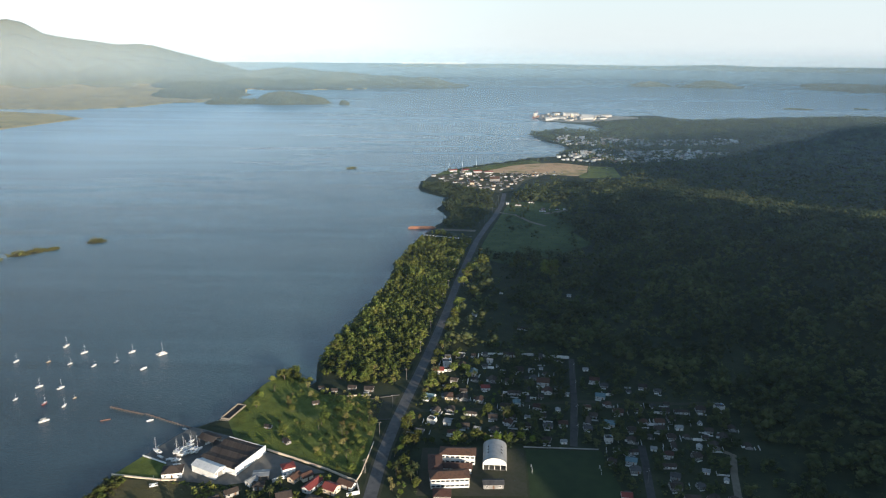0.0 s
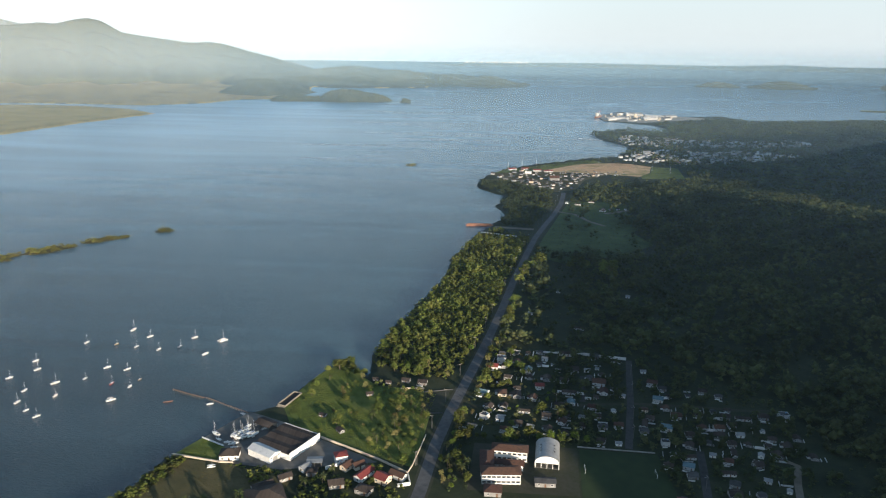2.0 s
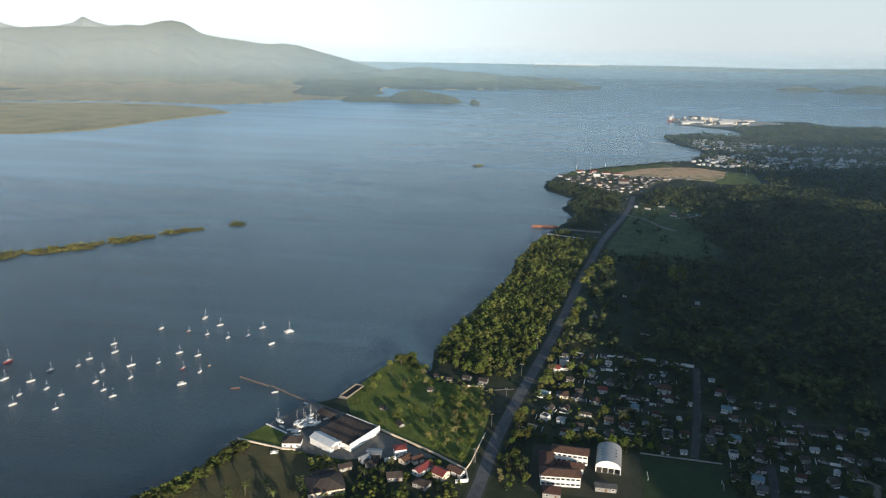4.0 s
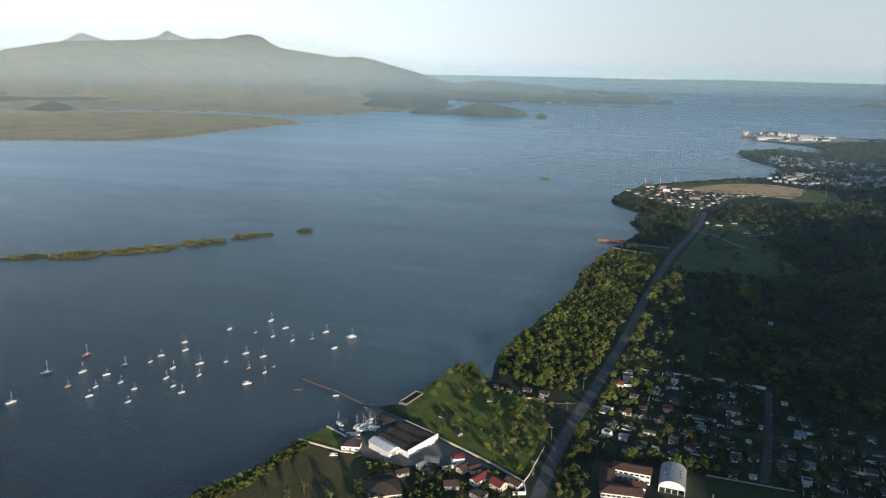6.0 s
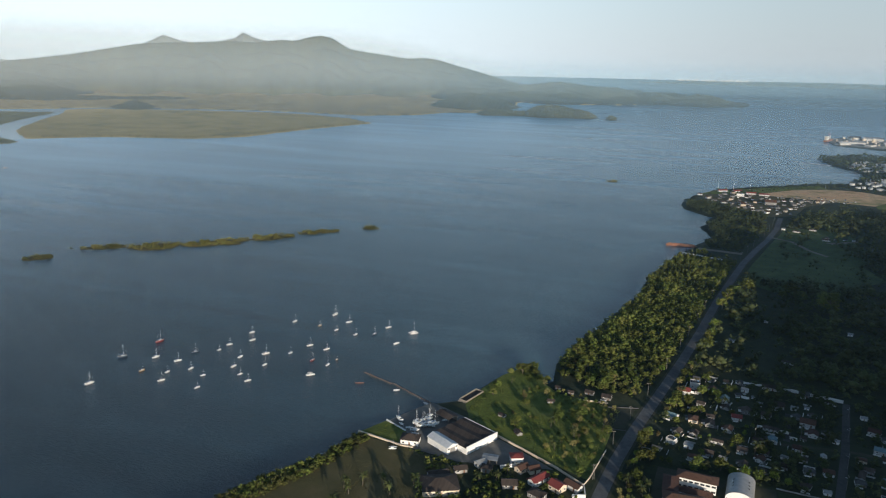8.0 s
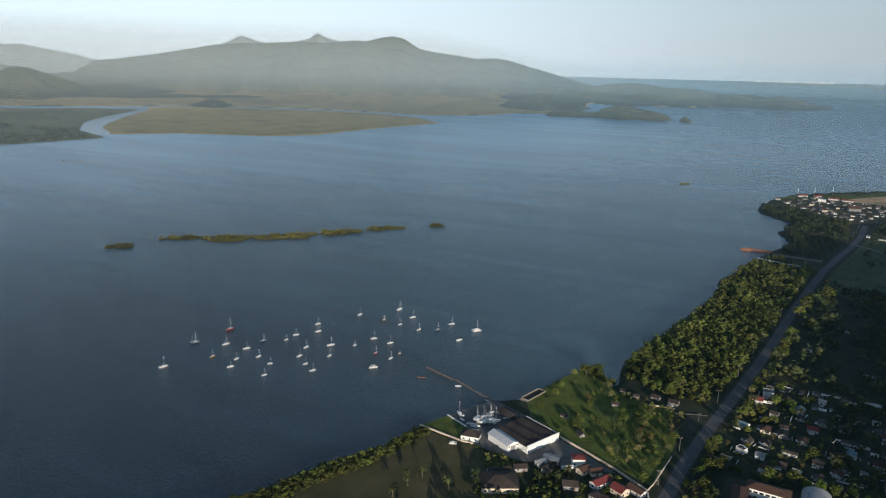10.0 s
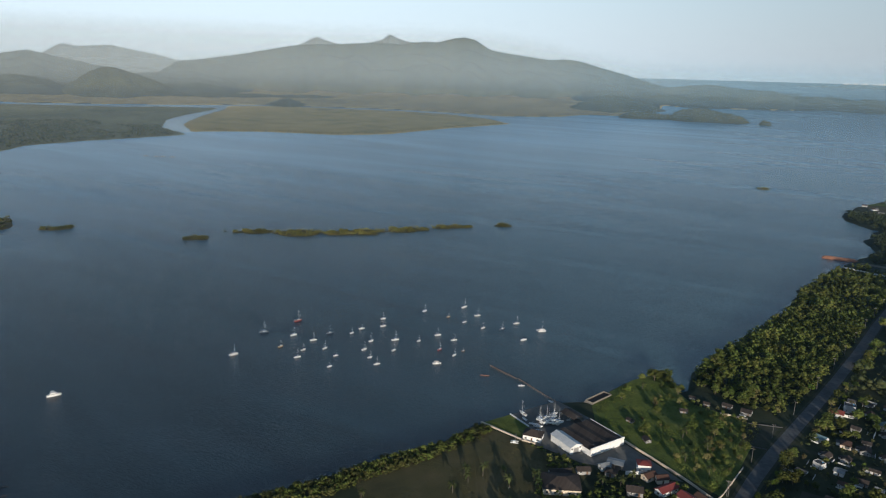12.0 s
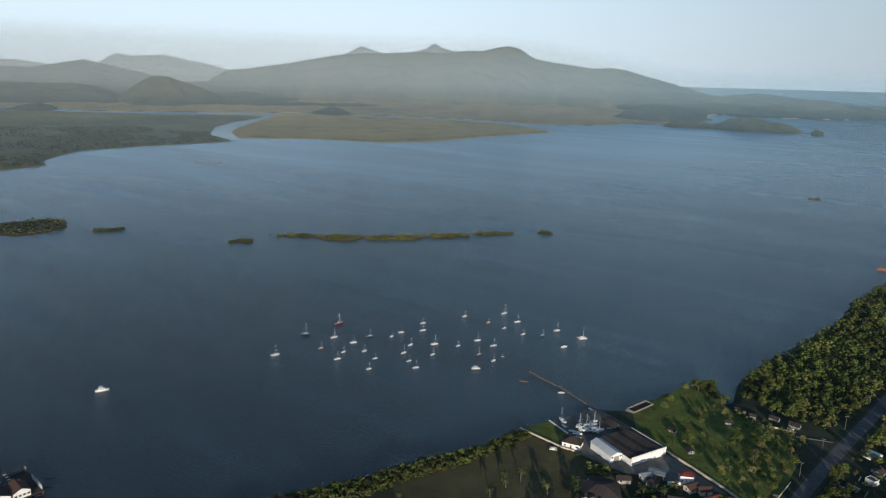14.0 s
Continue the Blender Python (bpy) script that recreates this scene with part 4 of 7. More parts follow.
def make_palm(name, label, tall, seed, m, fronds=15, reach=3.2):
    rng = np.random.default_rng(seed)
    t = thing(name, label, "palm tree", m, "palm trees")
    lean = rng.normal(0, 0.6)
    g = Geo().tube([(0, 0, -0.4), (lean * 0.2, 0, tall * 0.4), (lean * 0.6, 0.1, tall * 0.8), (lean, 0.2, tall)], [0.26, 0.19, 0.16, 0.14], 7)
    part("trunk", g, BARK, t)
    for k in range(fronds):
        a = 2.4 * k + rng.uniform(-0.2, 0.2)
        up = 0.9 - 1.5 * k / fronds
        g = Geo()
        mid, wide = [], []
        for s in np.linspace(0, 1, 6):
            d = reach * s
            mid.append((lean + math.cos(a) * d, 0.2 + math.sin(a) * d, tall + up * d - 0.16 * d * d))
            wide.append(0.08 + 0.55 * math.sin(math.pi * min(1, s * 0.9 + 0.08)))
        left = [(p[0] - math.sin(a) * w, p[1] + math.cos(a) * w, p[2] - 0.35 * w) for p, w in zip(mid, wide)]
        right = [(p[0] + math.sin(a) * w, p[1] - math.cos(a) * w, p[2] - 0.35 * w) for p, w in zip(mid, wide)]
        g.loft([left, mid, right], False)
        part("frond", g, PALM, t)
    return t


def scatter(outline, gap, seed, jitter=0.42):
    """Places about gap apart inside an outline."""
    rng = np.random.default_rng(seed)
    xs, ys = [p[0] for p in outline], [p[1] for p in outline]
    gx, gy = np.meshgrid(np.arange(min(xs), max(xs), gap), np.arange(min(ys), max(ys), gap))
    gx = gx + (np.arange(gx.shape[0]) % 2)[:, None] * gap / 2
    p = np.stack([gx, gy], -1).reshape(-1, 2) + rng.uniform(-jitter, jitter, (gx.size, 2)) * gap
    return p[inside(p[:, 0], p[:, 1], list(outline)) > 0], rng


def near_line(p, line, dist):
    best = np.full(len(p), 1e9)
    for (ax, ay), (bx, by) in zip(line, line[1:]):
        dx, dy = bx - ax, by - ay
        t = np.clip(((p[:, 0] - ax) * dx + (p[:, 1] - ay) * dy) / (dx * dx + dy * dy), 0, 1)
        best = np.minimum(best, np.hypot(p[:, 0] - ax - t * dx, p[:, 1] - ay - t * dy))
    return best < dist


def thicket(name, label, places, sizes, mat, seed, detail=(5, 14), squat=1.25, flat=False, sink=0.4, category="trees"):
    """Many crowns as one mass of leaves, each set on the ground."""
    rng = np.random.default_rng(seed)
    kinds = [crown(rng, 1.0, squat, detail[0], detail[1], flat) for _ in range(9)]
    z = relief(places[:, 0], places[:, 1])[0]
    vs, fs, k = [], [], 0
    pick, turn = rng.integers(0, 9, len(places)), rng.uniform(0, 6.283, len(places))
    for (x, y), s, h, c, a in zip(places, sizes, z, pick, turn):
        v, f = kinds[c]
        ca, sa = math.cos(a), math.sin(a)
        vs.append(np.stack([(v[:, 0] * ca - v[:, 1] * sa) * s + x, (v[:, 0] * sa + v[:, 1] * ca) * s + y, v[:, 2] * s * rng.uniform(0.8, 1.25) + h - sink], -1))
        fs.append(f + k)
        k += len(v)
    v = np.concatenate(vs)
    return tagged(new(name, array_mesh(name, v, np.concatenate(fs), [mat])), label, category, kind="stuff")


# ---------------------------------------------------------------- buildings
def gable_roof(w, d, z, rise, over=0.5, thick=0.18):
    """Two thick slopes; the ridge runs along x."""
    a, b = w / 2 + over, d / 2 + over
    drop = rise * over / (d / 2)
    g = Geo()
    for s in (-1, 1):
        lo, hi = z - drop, z + rise
        q = [(-a, s * b, lo), (a, s * b, lo), (a, 0, hi), (-a, 0, hi)]
        g.add(q + [(x, y, h + thick) for x, y, h in q], [(0, 1, 2, 3), (4, 5, 6, 7), (0, 1, 5, 4), (1, 2, 6, 5), (2, 3, 7, 6), (3, 0, 4, 7)])
    g.box((0, 0, z + rise + thick - 0.05), (2 * a, 0.35, 0.14))
    return g


def hip_roof(w, d, z, rise, over=0.5, thick=0.16):
    a, b = w / 2 + over, d / 2 + over
    r = max(0.2, w / 2 - d / 2)
    v = [(-a, -b, z), (a, -b, z), (a, b, z), (-a, b, z), (-a, -b, z + thick), (a, -b, z + thick), (a, b, z + thick), (-a, b, z + thick), (-r, 0, z + rise), (r, 0, z + rise)]
    return Geo().add(v, [(3, 2, 1, 0), (0, 1, 5, 4), (1, 2, 6, 5), (2, 3, 7, 6), (3, 0, 4, 7), (4, 5, 9, 8), (5, 6, 9), (6, 7, 8, 9), (7, 4, 8)])


def window_mesh(w=1.3, h=1.1):
    """A frame with its pane set back in it, in one piece; its back is at y = 0."""
    a, b = w / 2 + 0.08, w / 2 - 0.04
    rings = [((-a, a), (-0.08, h + 0.08), 0.0), ((-a, a), (-0.08, h + 0.08), -0.10), ((-b, b), (0.04, h - 0.04), -0.10), ((-b, b), (0.04, h - 0.04), -0.03)]
    v = [(x, y, z) for (x0, x1), (z0, z1), y in rings for x, z in ((x0, z0), (x1, z0), (x1, z1), (x0, z1))]
    f = [(4 * r + k, 4 * r + (k + 1) % 4, 4 * r + 4 + (k + 1) % 4, 4 * r + 4 + k) for r in range(3) for k in range(4)] + [(12, 13, 14, 15)]
    me = Geo().add(v, f).mesh("window", WHITE)
    me.materials.append(GLASS)
    me.polygons[len(f) - 1].material_index = 1
    return me


WINDOW = window_mesh()
WINDOW_WIDE = window_mesh(2.2, 1.2)


def set_windows(t, w, d, base, faces="sn", step=3.0, mesh=None, skip=False):
    """Windows along the long walls and one in each end wall."""
    for side in faces:
        long = w if side in "sn" else d
        n = max(1, int(long / step))
        for k in range(n):
            s = (k + 0.5) / n * long - long / 2
            if skip and side == "s" and k == n // 2:
                continue
            ob = part("window", mesh or WINDOW, None, t)
            ob.location, ob.rotation_euler = {"s": ((s, -d / 2 - 0.003, base), (0, 0, 0)), "n": ((s, d / 2 + 0.003, base), (0, 0, math.pi)),
                                              "e": ((w / 2 + 0.003, s, base), (0, 0, math.pi / 2)), "w": ((-w / 2 - 0.003, s, base), (0, 0, -math.pi / 2))}[side]


def make_house(label, w, d, h, roof, wall_mat, roof_mat, m, name="house", group="houses", rise=None, faces="sewn", door=True, step=3.2, annex=None):
    t = thing(name, label, "house", m, group)
    g = Geo().box((0, 0, -0.4), (w, d, h + 0.4))
    if roof == "gable":
        r = rise or d * 0.24
        g.add([(-w / 2, -d / 2, h), (-w / 2, d / 2, h), (-w / 2, 0, h + r), (w / 2, -d / 2, h), (w / 2, d / 2, h), (w / 2, 0, h + r)], [(0, 2, 1), (3, 4, 5)])
    part("wall", g, wall_mat, t)
    if roof == "gable":
        part("roof", gable_roof(w, d, h + 0.02, r), roof_mat, t)
    elif roof == "hip":
        part("roof", hip_roof(w, d, h + 0.01, rise or d * 0.26), roof_mat, t)
    else:
        g = Geo().box((0, 0, h + 0.01), (w - 0.5, d - 0.5, 0.12))
        part("roof", g, roof_mat, t)
        g = Geo()
        for x, y, sx, sy in ((0, d / 2, w + 0.2, 0.2), (0, -d / 2, w + 0.2, 0.2), (w / 2, 0, 0.2, d - 0.2), (-w / 2, 0, 0.2, d - 0.2)):
            g.box((x, y, h + 0.002), (sx, sy, 0.55))
        part("parapet", g, wall_mat, t)
        part("water_tank", Geo().tube([(w * 0.28, d * 0.2, h + 0.12), (w * 0.28, d * 0.2, h + 1.1)], [0.6, 0.66], 10), BLUE if w > 9 else FIBRE_GREY, t)
    if faces:
        set_windows(t, w, d, 1.0, faces, step, skip=door)
    if annex:
        # a lean-to at the back, a paved patio with a low white wall
        part("annex_wall", Geo().box((w * 0.18, d / 2 + 1.45, -0.4), (w * 0.55, 2.9, 2.5)), WHITE, t)
        q = [(w * 0.18 - w * 0.31, d / 2 + 0.05, 2.75), (w * 0.18 + w * 0.31, d / 2 + 0.05, 2.75), (w * 0.18 + w * 0.31, d / 2 + 3.3, 2.15), (w * 0.18 - w * 0.31, d / 2 + 3.3, 2.15)]
        part("annex_roof", Geo().add(q + [(x, y, z + 0.08) for x, y, z in q], [(3, 2, 1, 0), (4, 5, 6, 7), (0, 1, 5, 4), (1, 2, 6, 5), (2, 3, 7, 6), (3, 0, 4, 7)]), annex, t, "pale lean-to roof")
        part("patio", Geo().box((-w * 0.2, -d / 2 - 1.6, -0.3), (w * 0.6, 3.0, 0.38)), YARD, t)
        part("patio_wall", Geo().box((-w * 0.2, -d / 2 - 3.2, -0.3), (w * 0.66, 0.16, 1.5)), WHITE, t)
    if door:
        part("door", Geo().box((w * 0.5 / max(1, int(w / step)) if int(w / step) % 2 == 0 else 0, -d / 2 - 0.03, 0), (0.95, 0.08, 2.1)), DOORWOOD, t)
    return t


def at(x, y, turn=0.0, z=2.0, s=1.0):
    return pose(x, y, z, 0, 0, turn) @ Matrix.Scale(s, 4)


GRID = -8.0  # degrees by which the streets of the town turn from north
HOUSE_KINDS = {
    "white_tile": ("pale house with a brown clay-tile gable roof", 9.5, 7.5, 3.0, "gable", PALE, TILE),
    "white_grey": ("pale house with a grey fibre-cement gable roof", 9.0, 7.0, 2.9, "gable", GREYWALL, FIBRE_GREY),
    "grey_dark": ("plain grey house under a dark weathered roof", 9.0, 7.5, 2.8, "gable", GREYWALL, FIBRE),
    "cream_tile": ("cream house with a hipped clay-tile roof", 10.0, 8.0, 3.0, "hip", CREAM, TILE),
    "white_flat": ("pale flat-roofed two-storey house with a water tank", 9.5, 8.0, 5.6, "flat", PALE, FIBRE_GREY),
    "red": ("house with a red painted gable roof", 9.5, 8.0, 3.0, "gable", PALE, TILE_RED),
    "teal": ("house with a pale blue sheet roof", 9.0, 7.0, 3.2, "gable", PALE, TEAL),
    "low_white": ("long low pale outbuilding with a dark roof", 13.0, 4.6, 2.7, "gable", PALE, FIBRE),
    "hut": ("low hut with a dark weathered roof", 6.0, 4.2, 2.0, "gable", GREYWALL, FIBRE),
    "small": ("small pale house with a pale sheet roof", 6.0, 5.2, 2.7, "gable", WHITE, METAL),
}
first_of = {}


def place_house(kind, x, y, turn=0.0, s=1.0):
    m = at(x, y, GRID + turn, 2.0, s)
    if kind in first_of:
        return copy_thing(first_of[kind], m)
    first_of[kind] = make_house(*HOUSE_KINDS[kind], m, annex={"hut": None, "small": None, "low_white": None, "grey_dark": FIBRE, "teal": FIBRE_GREY, "white_tile": TILE}.get(kind, FIBRE_GREY))
    return first_of[kind]


TOWN_WEST = [("white_flat", 3, 499, 10), ("red", -3, 487, 0), ("teal", 22, 482, 90), ("red", 30, 459, 0), ("teal", -9, 444, 0), ("cream_tile", 4, 445, 90), ("white_flat", -7, 411, -15),
             ("small", 3, 409, 0), ("low_white", 53, 516, 0), ("small", 36, 505, 0), ("white_grey", 74, 514, 0), ("low_white", 89, 507, 0), ("grey_dark", 56, 488, 0), ("small", 66, 488, 0),
             ("white_tile", 72, 468, 0), ("white_grey", 82, 459, 90), ("small", 86, 450, 0), ("teal", 50, 436, 90), ("grey_dark", 42, 431, 0), ("grey_dark", 14, 443, 90), ("white_tile", 25, 440, 90),
             ("low_white", 18, 421, 0), ("grey_dark", 14, 405, 0), ("small", 22, 401, 0), ("white_grey", 67, 406, 0), ("grey_dark", 64, 389, 0), ("small", 74, 387, 0), ("grey_dark", 48, 470, 0),
             ("low_white", 50, 451, 0), ("grey_dark", 36, 471, 90), ("grey_dark", 8, 471, 0)]
TOWN_EAST = [("small", 107, 491, 0), ("white_tile", 110, 472, 0), ("white_grey", 115, 464, 0), ("teal", 109, 447, 0), ("cream_tile", 97, 432, 0), ("white_tile", 116, 425, 0), ("low_white", 94, 412, -90),
             ("white_grey", 92, 404, 0), ("teal", 107, 409, 0), ("white_flat", 102, 390, 0), ("grey_dark", 131, 429, 0), ("low_white", 158, 426, 0), ("grey_dark", 172, 430, 0), ("white_flat", 185, 431, 15),
             ("low_white", 140, 383, 80), ("grey_dark", 116, 389, 90), ("low_white", 112, 376, 0), ("teal", 110, 366, 0), ("white_grey", 110, 357, 0), ("small", 104, 378, 0), ("small", 127, 380, 0),
             ("low_white", 130, 361, 0), ("white_grey", 131, 351, 0), ("grey_dark", 128, 341, 0), ("white_grey", 142, 342, 30), ("low_white", 134, 331, 0), ("red", 99, 332, 0), ("grey_dark", 137, 403, 0),
             ("small", 150, 405, 0), ("grey_dark", 168, 402, 0), ("grey_dark", 150, 372, 20), ("small", 150, 356, 0)]
LANE_WEST = [("grey_dark", -52, 455, 0), ("hut", -64, 457, 0), ("hut", -86, 457, 20), ("hut", -76, 453, 0),
             ("hut", -110, 402, 0), ("hut", -86, 434, 20), ("hut", -94.6, 384, -30)]
VALLEY = [("small", 57, 668, 0), ("low_white", 68, 572, 0), ("small", 123, 661, 0), ("small", 28, 604, 0), ("low_white", 149, 1056, 10), ("white_grey", 162, 1066, 0), ("white_grey", 174, 1072, 0),
          ("low_white", 139, 1120, 0), ("low_white", 116, 1098, 0), ("small", 100, 1108, 0), ("small", 184, 1070, 0), ("white_grey", 152, 1072, 0)]
for k, (kind, x, y, turn) in enumerate(TOWN_WEST + TOWN_EAST + LANE_WEST + VALLEY):
    place_house(kind, x, y, turn + 11 * math.sin(k * 2.7), 0.70 + 0.05 * (k % 5))


# smaller houses and sheds that fill the blocks
make_house("wide house with a big dark hipped roof and pale walls", 19, 15, 3.4, "hip", CREAM, FIBRE, pose(-117.5, 311.5, 2, 0, 0, 28), name="villa", rise=3.0)
crowd = np.random.default_rng(77)
known = [(x, y) for _, x, y, _ in TOWN_WEST + TOWN_EAST + LANE_WEST]
blocks = [(-16, 398, 62, 522), (66, 384, 78, 520), (100, 392, 160, 500), (100, 330, 112, 380), (126, 330, 158, 420), (164, 385, 186, 425)]
fillers = []
for x0, y0, x1, y1 in blocks:
    for x, y in itertools.product(np.arange(x0, x1, 10.0), np.arange(y0, y1, 9.0)):
        x, y = float(x + crowd.uniform(-2.5, 2.5)), float(y + crowd.uniform(-2.5, 2.5))
        street = min(abs(x - (80 + (y - 383) * 0.155)), abs(y - (432 + 0.09 * x)), abs(x - 117) if y < 388 else 99)
        if min(math.hypot(x - a, y - b) for a, b in known) > 9 and street > 6 and x > -21 + (y - 470) * 0.155 + 17 and crowd.uniform() < 0.80 and not (x > 112 and y > 470):
            known.append((x, y))
            fillers.append((str(crowd.choice(["grey_dark", "small", "grey_dark", "white_tile", "grey_dark", "white_grey"])), x, y, float(crowd.choice([0, 90]))))
for kind, x, y, turn in fillers:
    place_house(kind, x, y, turn + float(crowd.uniform(-14, 14)), float(crowd.uniform(0.5, 0.8)))


def wall_run(name, label, line, z0, high, thick, mat=None, cap=True):
    """A free-standing wall along a line, with a coping."""
    t = thing(name, label, "wall", pose(0, 0, 0))
    g, c = Geo(), Geo()
    for (ax, ay), (bx, by) in zip(line, line[1:]):
        n, a = math.hypot(bx - ax, by - ay), math.atan2(by - ay, bx - ax)
        g.box(((ax + bx) / 2, (ay + by) / 2, z0), (n, thick, high), a)
        c.box(((ax + bx) / 2, (ay + by) / 2, z0 + high + 0.003), (n + 0.1, thick + 0.16, 0.14), a)
    part("wall_body", g, mat or WHITE, t)
    if cap:
        part("coping", c, mat or WHITE, t)
    return t


def big_shed():
    """Boat warehouse with three dark roofs side by side behind a white wall."""
    a = radians(65.5)
    t = thing("boat_warehouse", "large white-walled boat warehouse with three dark weathered roofs", "warehouse", pose(-122.2, 366.2, 2, 0, 0, 65.5))
    L, W, h = 26.4, 27.0, 3.7
    g = Geo()
    for x, y, sx, sy in ((-L / 2 + 0.15, 0, 0.3, W), (L / 2 - 0.15, 0, 0.3, W), (0, W / 2 - 0.15, L - 0.6, 0.3), (0, -W / 2 + 0.15, L - 0.6, 0.3)):
        g.box((x, y, -0.3), (sx, sy, h + 0.3))
    part("wall", g, WHITE, t)
    part("parapet", Geo().box((0, -W / 2 + 0.1, h + 0.003), (L + 0.2, 0.4, 1.3)), WHITE, t)
    part("parapet", Geo().box((L / 2 - 0.1, 0.2, h + 0.003), (0.4, W - 0.6, 0.5)), WHITE, t)
    for k in range(3):
        r = gable_roof(W - 0.8, L / 3 - 0.1, h + 0.06, 0.75, 0.05)
        q = Geo().add([(y * -1, x, z) for x, y, z in r.v], r.f)
        ob = part("roof", q, FIBRE, t, "dark weathered sheet roof")
        ob.location = (-L / 3 + k * L / 3, 0.25, 0)
    for k in range(6):
        ob = part("pilaster", Geo().box((-L / 2 + 2.2 + k * 4.4, -W / 2 - 0.12, 0), (0.4, 0.24, h)), WHITE, t)
    part("gate", Geo().box((-L / 2 - 0.06, -4, 0), (0.12, 5.0, 3.6)), METAL, t, "grey metal gate")
    return t


big_shed()


def white_shed():
    t = thing("white_shed", "tall white shed with a pale metal gable roof", "shed", pose(-131.6, 352.0, 2, 0, 0, -28))
    w, d, h = 17.6, 8.0, 4.2
    g = Geo().box((0, 0, -0.3), (w, d, h + 0.3))
    g.add([(-w / 2, -d / 2, h), (-w / 2, d / 2, h), (-w / 2, 0, h + 1.5), (w / 2, -d / 2, h), (w / 2, d / 2, h), (w / 2, 0, h + 1.5)], [(0, 2, 1), (3, 4, 5)])
    part("wall", g, WHITE, t)
    part("roof", gable_roof(w, d, h + 0.02, 1.5, 0.35), WHITE_METAL, t, "white painted metal sheet roof")
    part("door", Geo().box((w / 2 + 0.05, 0, 0), (0.12, 3.6, 3.4)), GREYWALL, t)
    for k in range(2):
        ob = part("window", WINDOW, None, t)
        ob.location, ob.rotation_euler = (w / 2 + 0.003, -2.9 + 5.8 * k, 2.6), (0, 0, math.pi / 2)
    return t


white_shed()
make_house("white clubhouse with a dark hipped roof", 10.5, 8.0, 3.2, "hip", WHITE, FIBRE, pose(-150.8, 349.3, 2, 0, 0, 11), name="clubhouse", group="boatyard buildings", rise=2.4)


def open_shed(label, x, y, turn, w, d, h, roof_mat, rise=1.2):
    t = thing("open_shed", label, "shed", pose(x, y, 2, 0, 0, turn))
    part("roof", gable_roof(w, d, h, rise, 0.3), roof_mat, t)
    for px in (-0.46, 0, 0.46):
        for py in (-0.44, 0.44):
            part("post", Geo().tube([(px * w, py * d, -0.2), (px * w, py * d, h + 0.1)], [0.12, 0.12], 6), TIMBER, t)
    part("back_wall", Geo().box((0, d / 2 - 0.2, 0), (w * 0.94, 0.2, h - 0.4)), GREYWALL, t)
    return t


open_shed("open boat shed with a dark brown roof", -141, 384.0, -28, 12, 8, 3.4, FIBRE)
open_shed("carport with a pale grey sheet roof", -100.5, 346.6, 8, 8.5, 6.0, 3.2, METAL, 0.35)
make_house("two-storey white house with a red hipped roof", 6.8, 5.6, 4.6, "hip", WHITE, TILE_RED, pose(-86.8, 352.0, 2, 0, 0, 25), rise=1.3, step=2.2)
make_house("brown-roofed cream house beside a walled yard", 6.8, 4.8, 2.7, "gable", CREAM, TILE, pose(-81.8, 345.2, 2, 0, 0, 60))
make_house("small white house with a pale roof", 5.6, 4.0, 2.6, "gable", WHITE, METAL, pose(-104.6, 341.0, 2, 0, 0, 55))
make_house("low house with a dark brown roof", 5.6, 4.6, 2.6, "hip", GREYWALL, FIBRE, pose(-99.6, 337.2, 2, 0, 0, 5))
make_house("long house with a bright red gable roof", 12.0, 5.0, 2.9, "gable", WHITE, TILE_RED, pose(-70.5, 338.0, 2, 0, 0, 62))
make_house("peach-coloured house with a red gable roof", 7.4, 6.6, 3.2, "gable", CREAM, TILE_RED, pose(-59.8, 335.0, 2, 0, 0, -28))
make_house("low house with a brown gable roof", 9.0, 4.8, 2.8, "gable", PALE, TILE, pose(-52.0, 339.2, 2, 0, 0, -28))
make_house("dark-roofed cream house among trees", 6.2, 4.8, 2.7, "gable", CREAM, TILE, pose(-75.6, 346.6, 2, 0, 0, 40))
make_house("low dark-roofed house with pale end walls", 7.0, 4.4, 2.5, "gable", GREYWALL, FIBRE, pose(-113.0, 331.0, 2, 0, 0, 35))
make_house("dark house behind the damp meadow", 11.0, 6.0, 2.6, "gable", GREYWALL, FIBRE, pose(-122.0, 321.0, 2, 0, 0, 40))
make_house("dark-roofed house among dense gardens", 8.0, 6.0, 2.6, "gable", GREYWALL, FIBRE, pose(-84.0, 328.0, 2, 0, 0, 20))
make_house("dark-roofed house among dense gardens", 8.0, 6.0, 2.6, "hip", GREYWALL, FIBRE, pose(-68.0, 324.0, 2, 0, 0, -20))
wall_run("seawall", "white seawall along the waterfront lawn", [(-184.8, 348.2), (-155, 343.3), (-147, 343.6)], -0.3, 3.0, 0.7, CREAM)
wall_run("slipway_wall", "white concrete wall beside the slipway", [(-175.4, 368.0), (-159, 360.2)], -0.3, 2.8, 0.6)
wall_run("boundary_wall", "long white boundary wall between yard and meadow", [(-104.8, 375.6), (-80, 362.8), (-65.3, 354.9), (-47.5, 343.5)], 1.7, 1.5, 0.25, CREAM)
wall_run("roadside_wall", "pale wall along the coast road", [(-47.5, 343.5), (-45.6, 352), (-41.8, 385)], 1.7, 1.1, 0.22, CREAM)
wall_run("yard_wall", "white wall round a paved yard", [(-93.5, 342.5), (-86, 347.6), (-83.6, 351.2)], 1.7, 2.2, 0.3)
wall_run("garden_wall", "white garden wall at a gate by the road", [(-47, 342), (-44.5, 333), (-51, 330.5)], 1.7, 2.2, 0.3)
wall_run("lane_wall", "pale wall along a dark lane", [(-66, 445), (-56, 446.5), (-50, 447)], 1.7, 1.2, 0.22, CREAM)
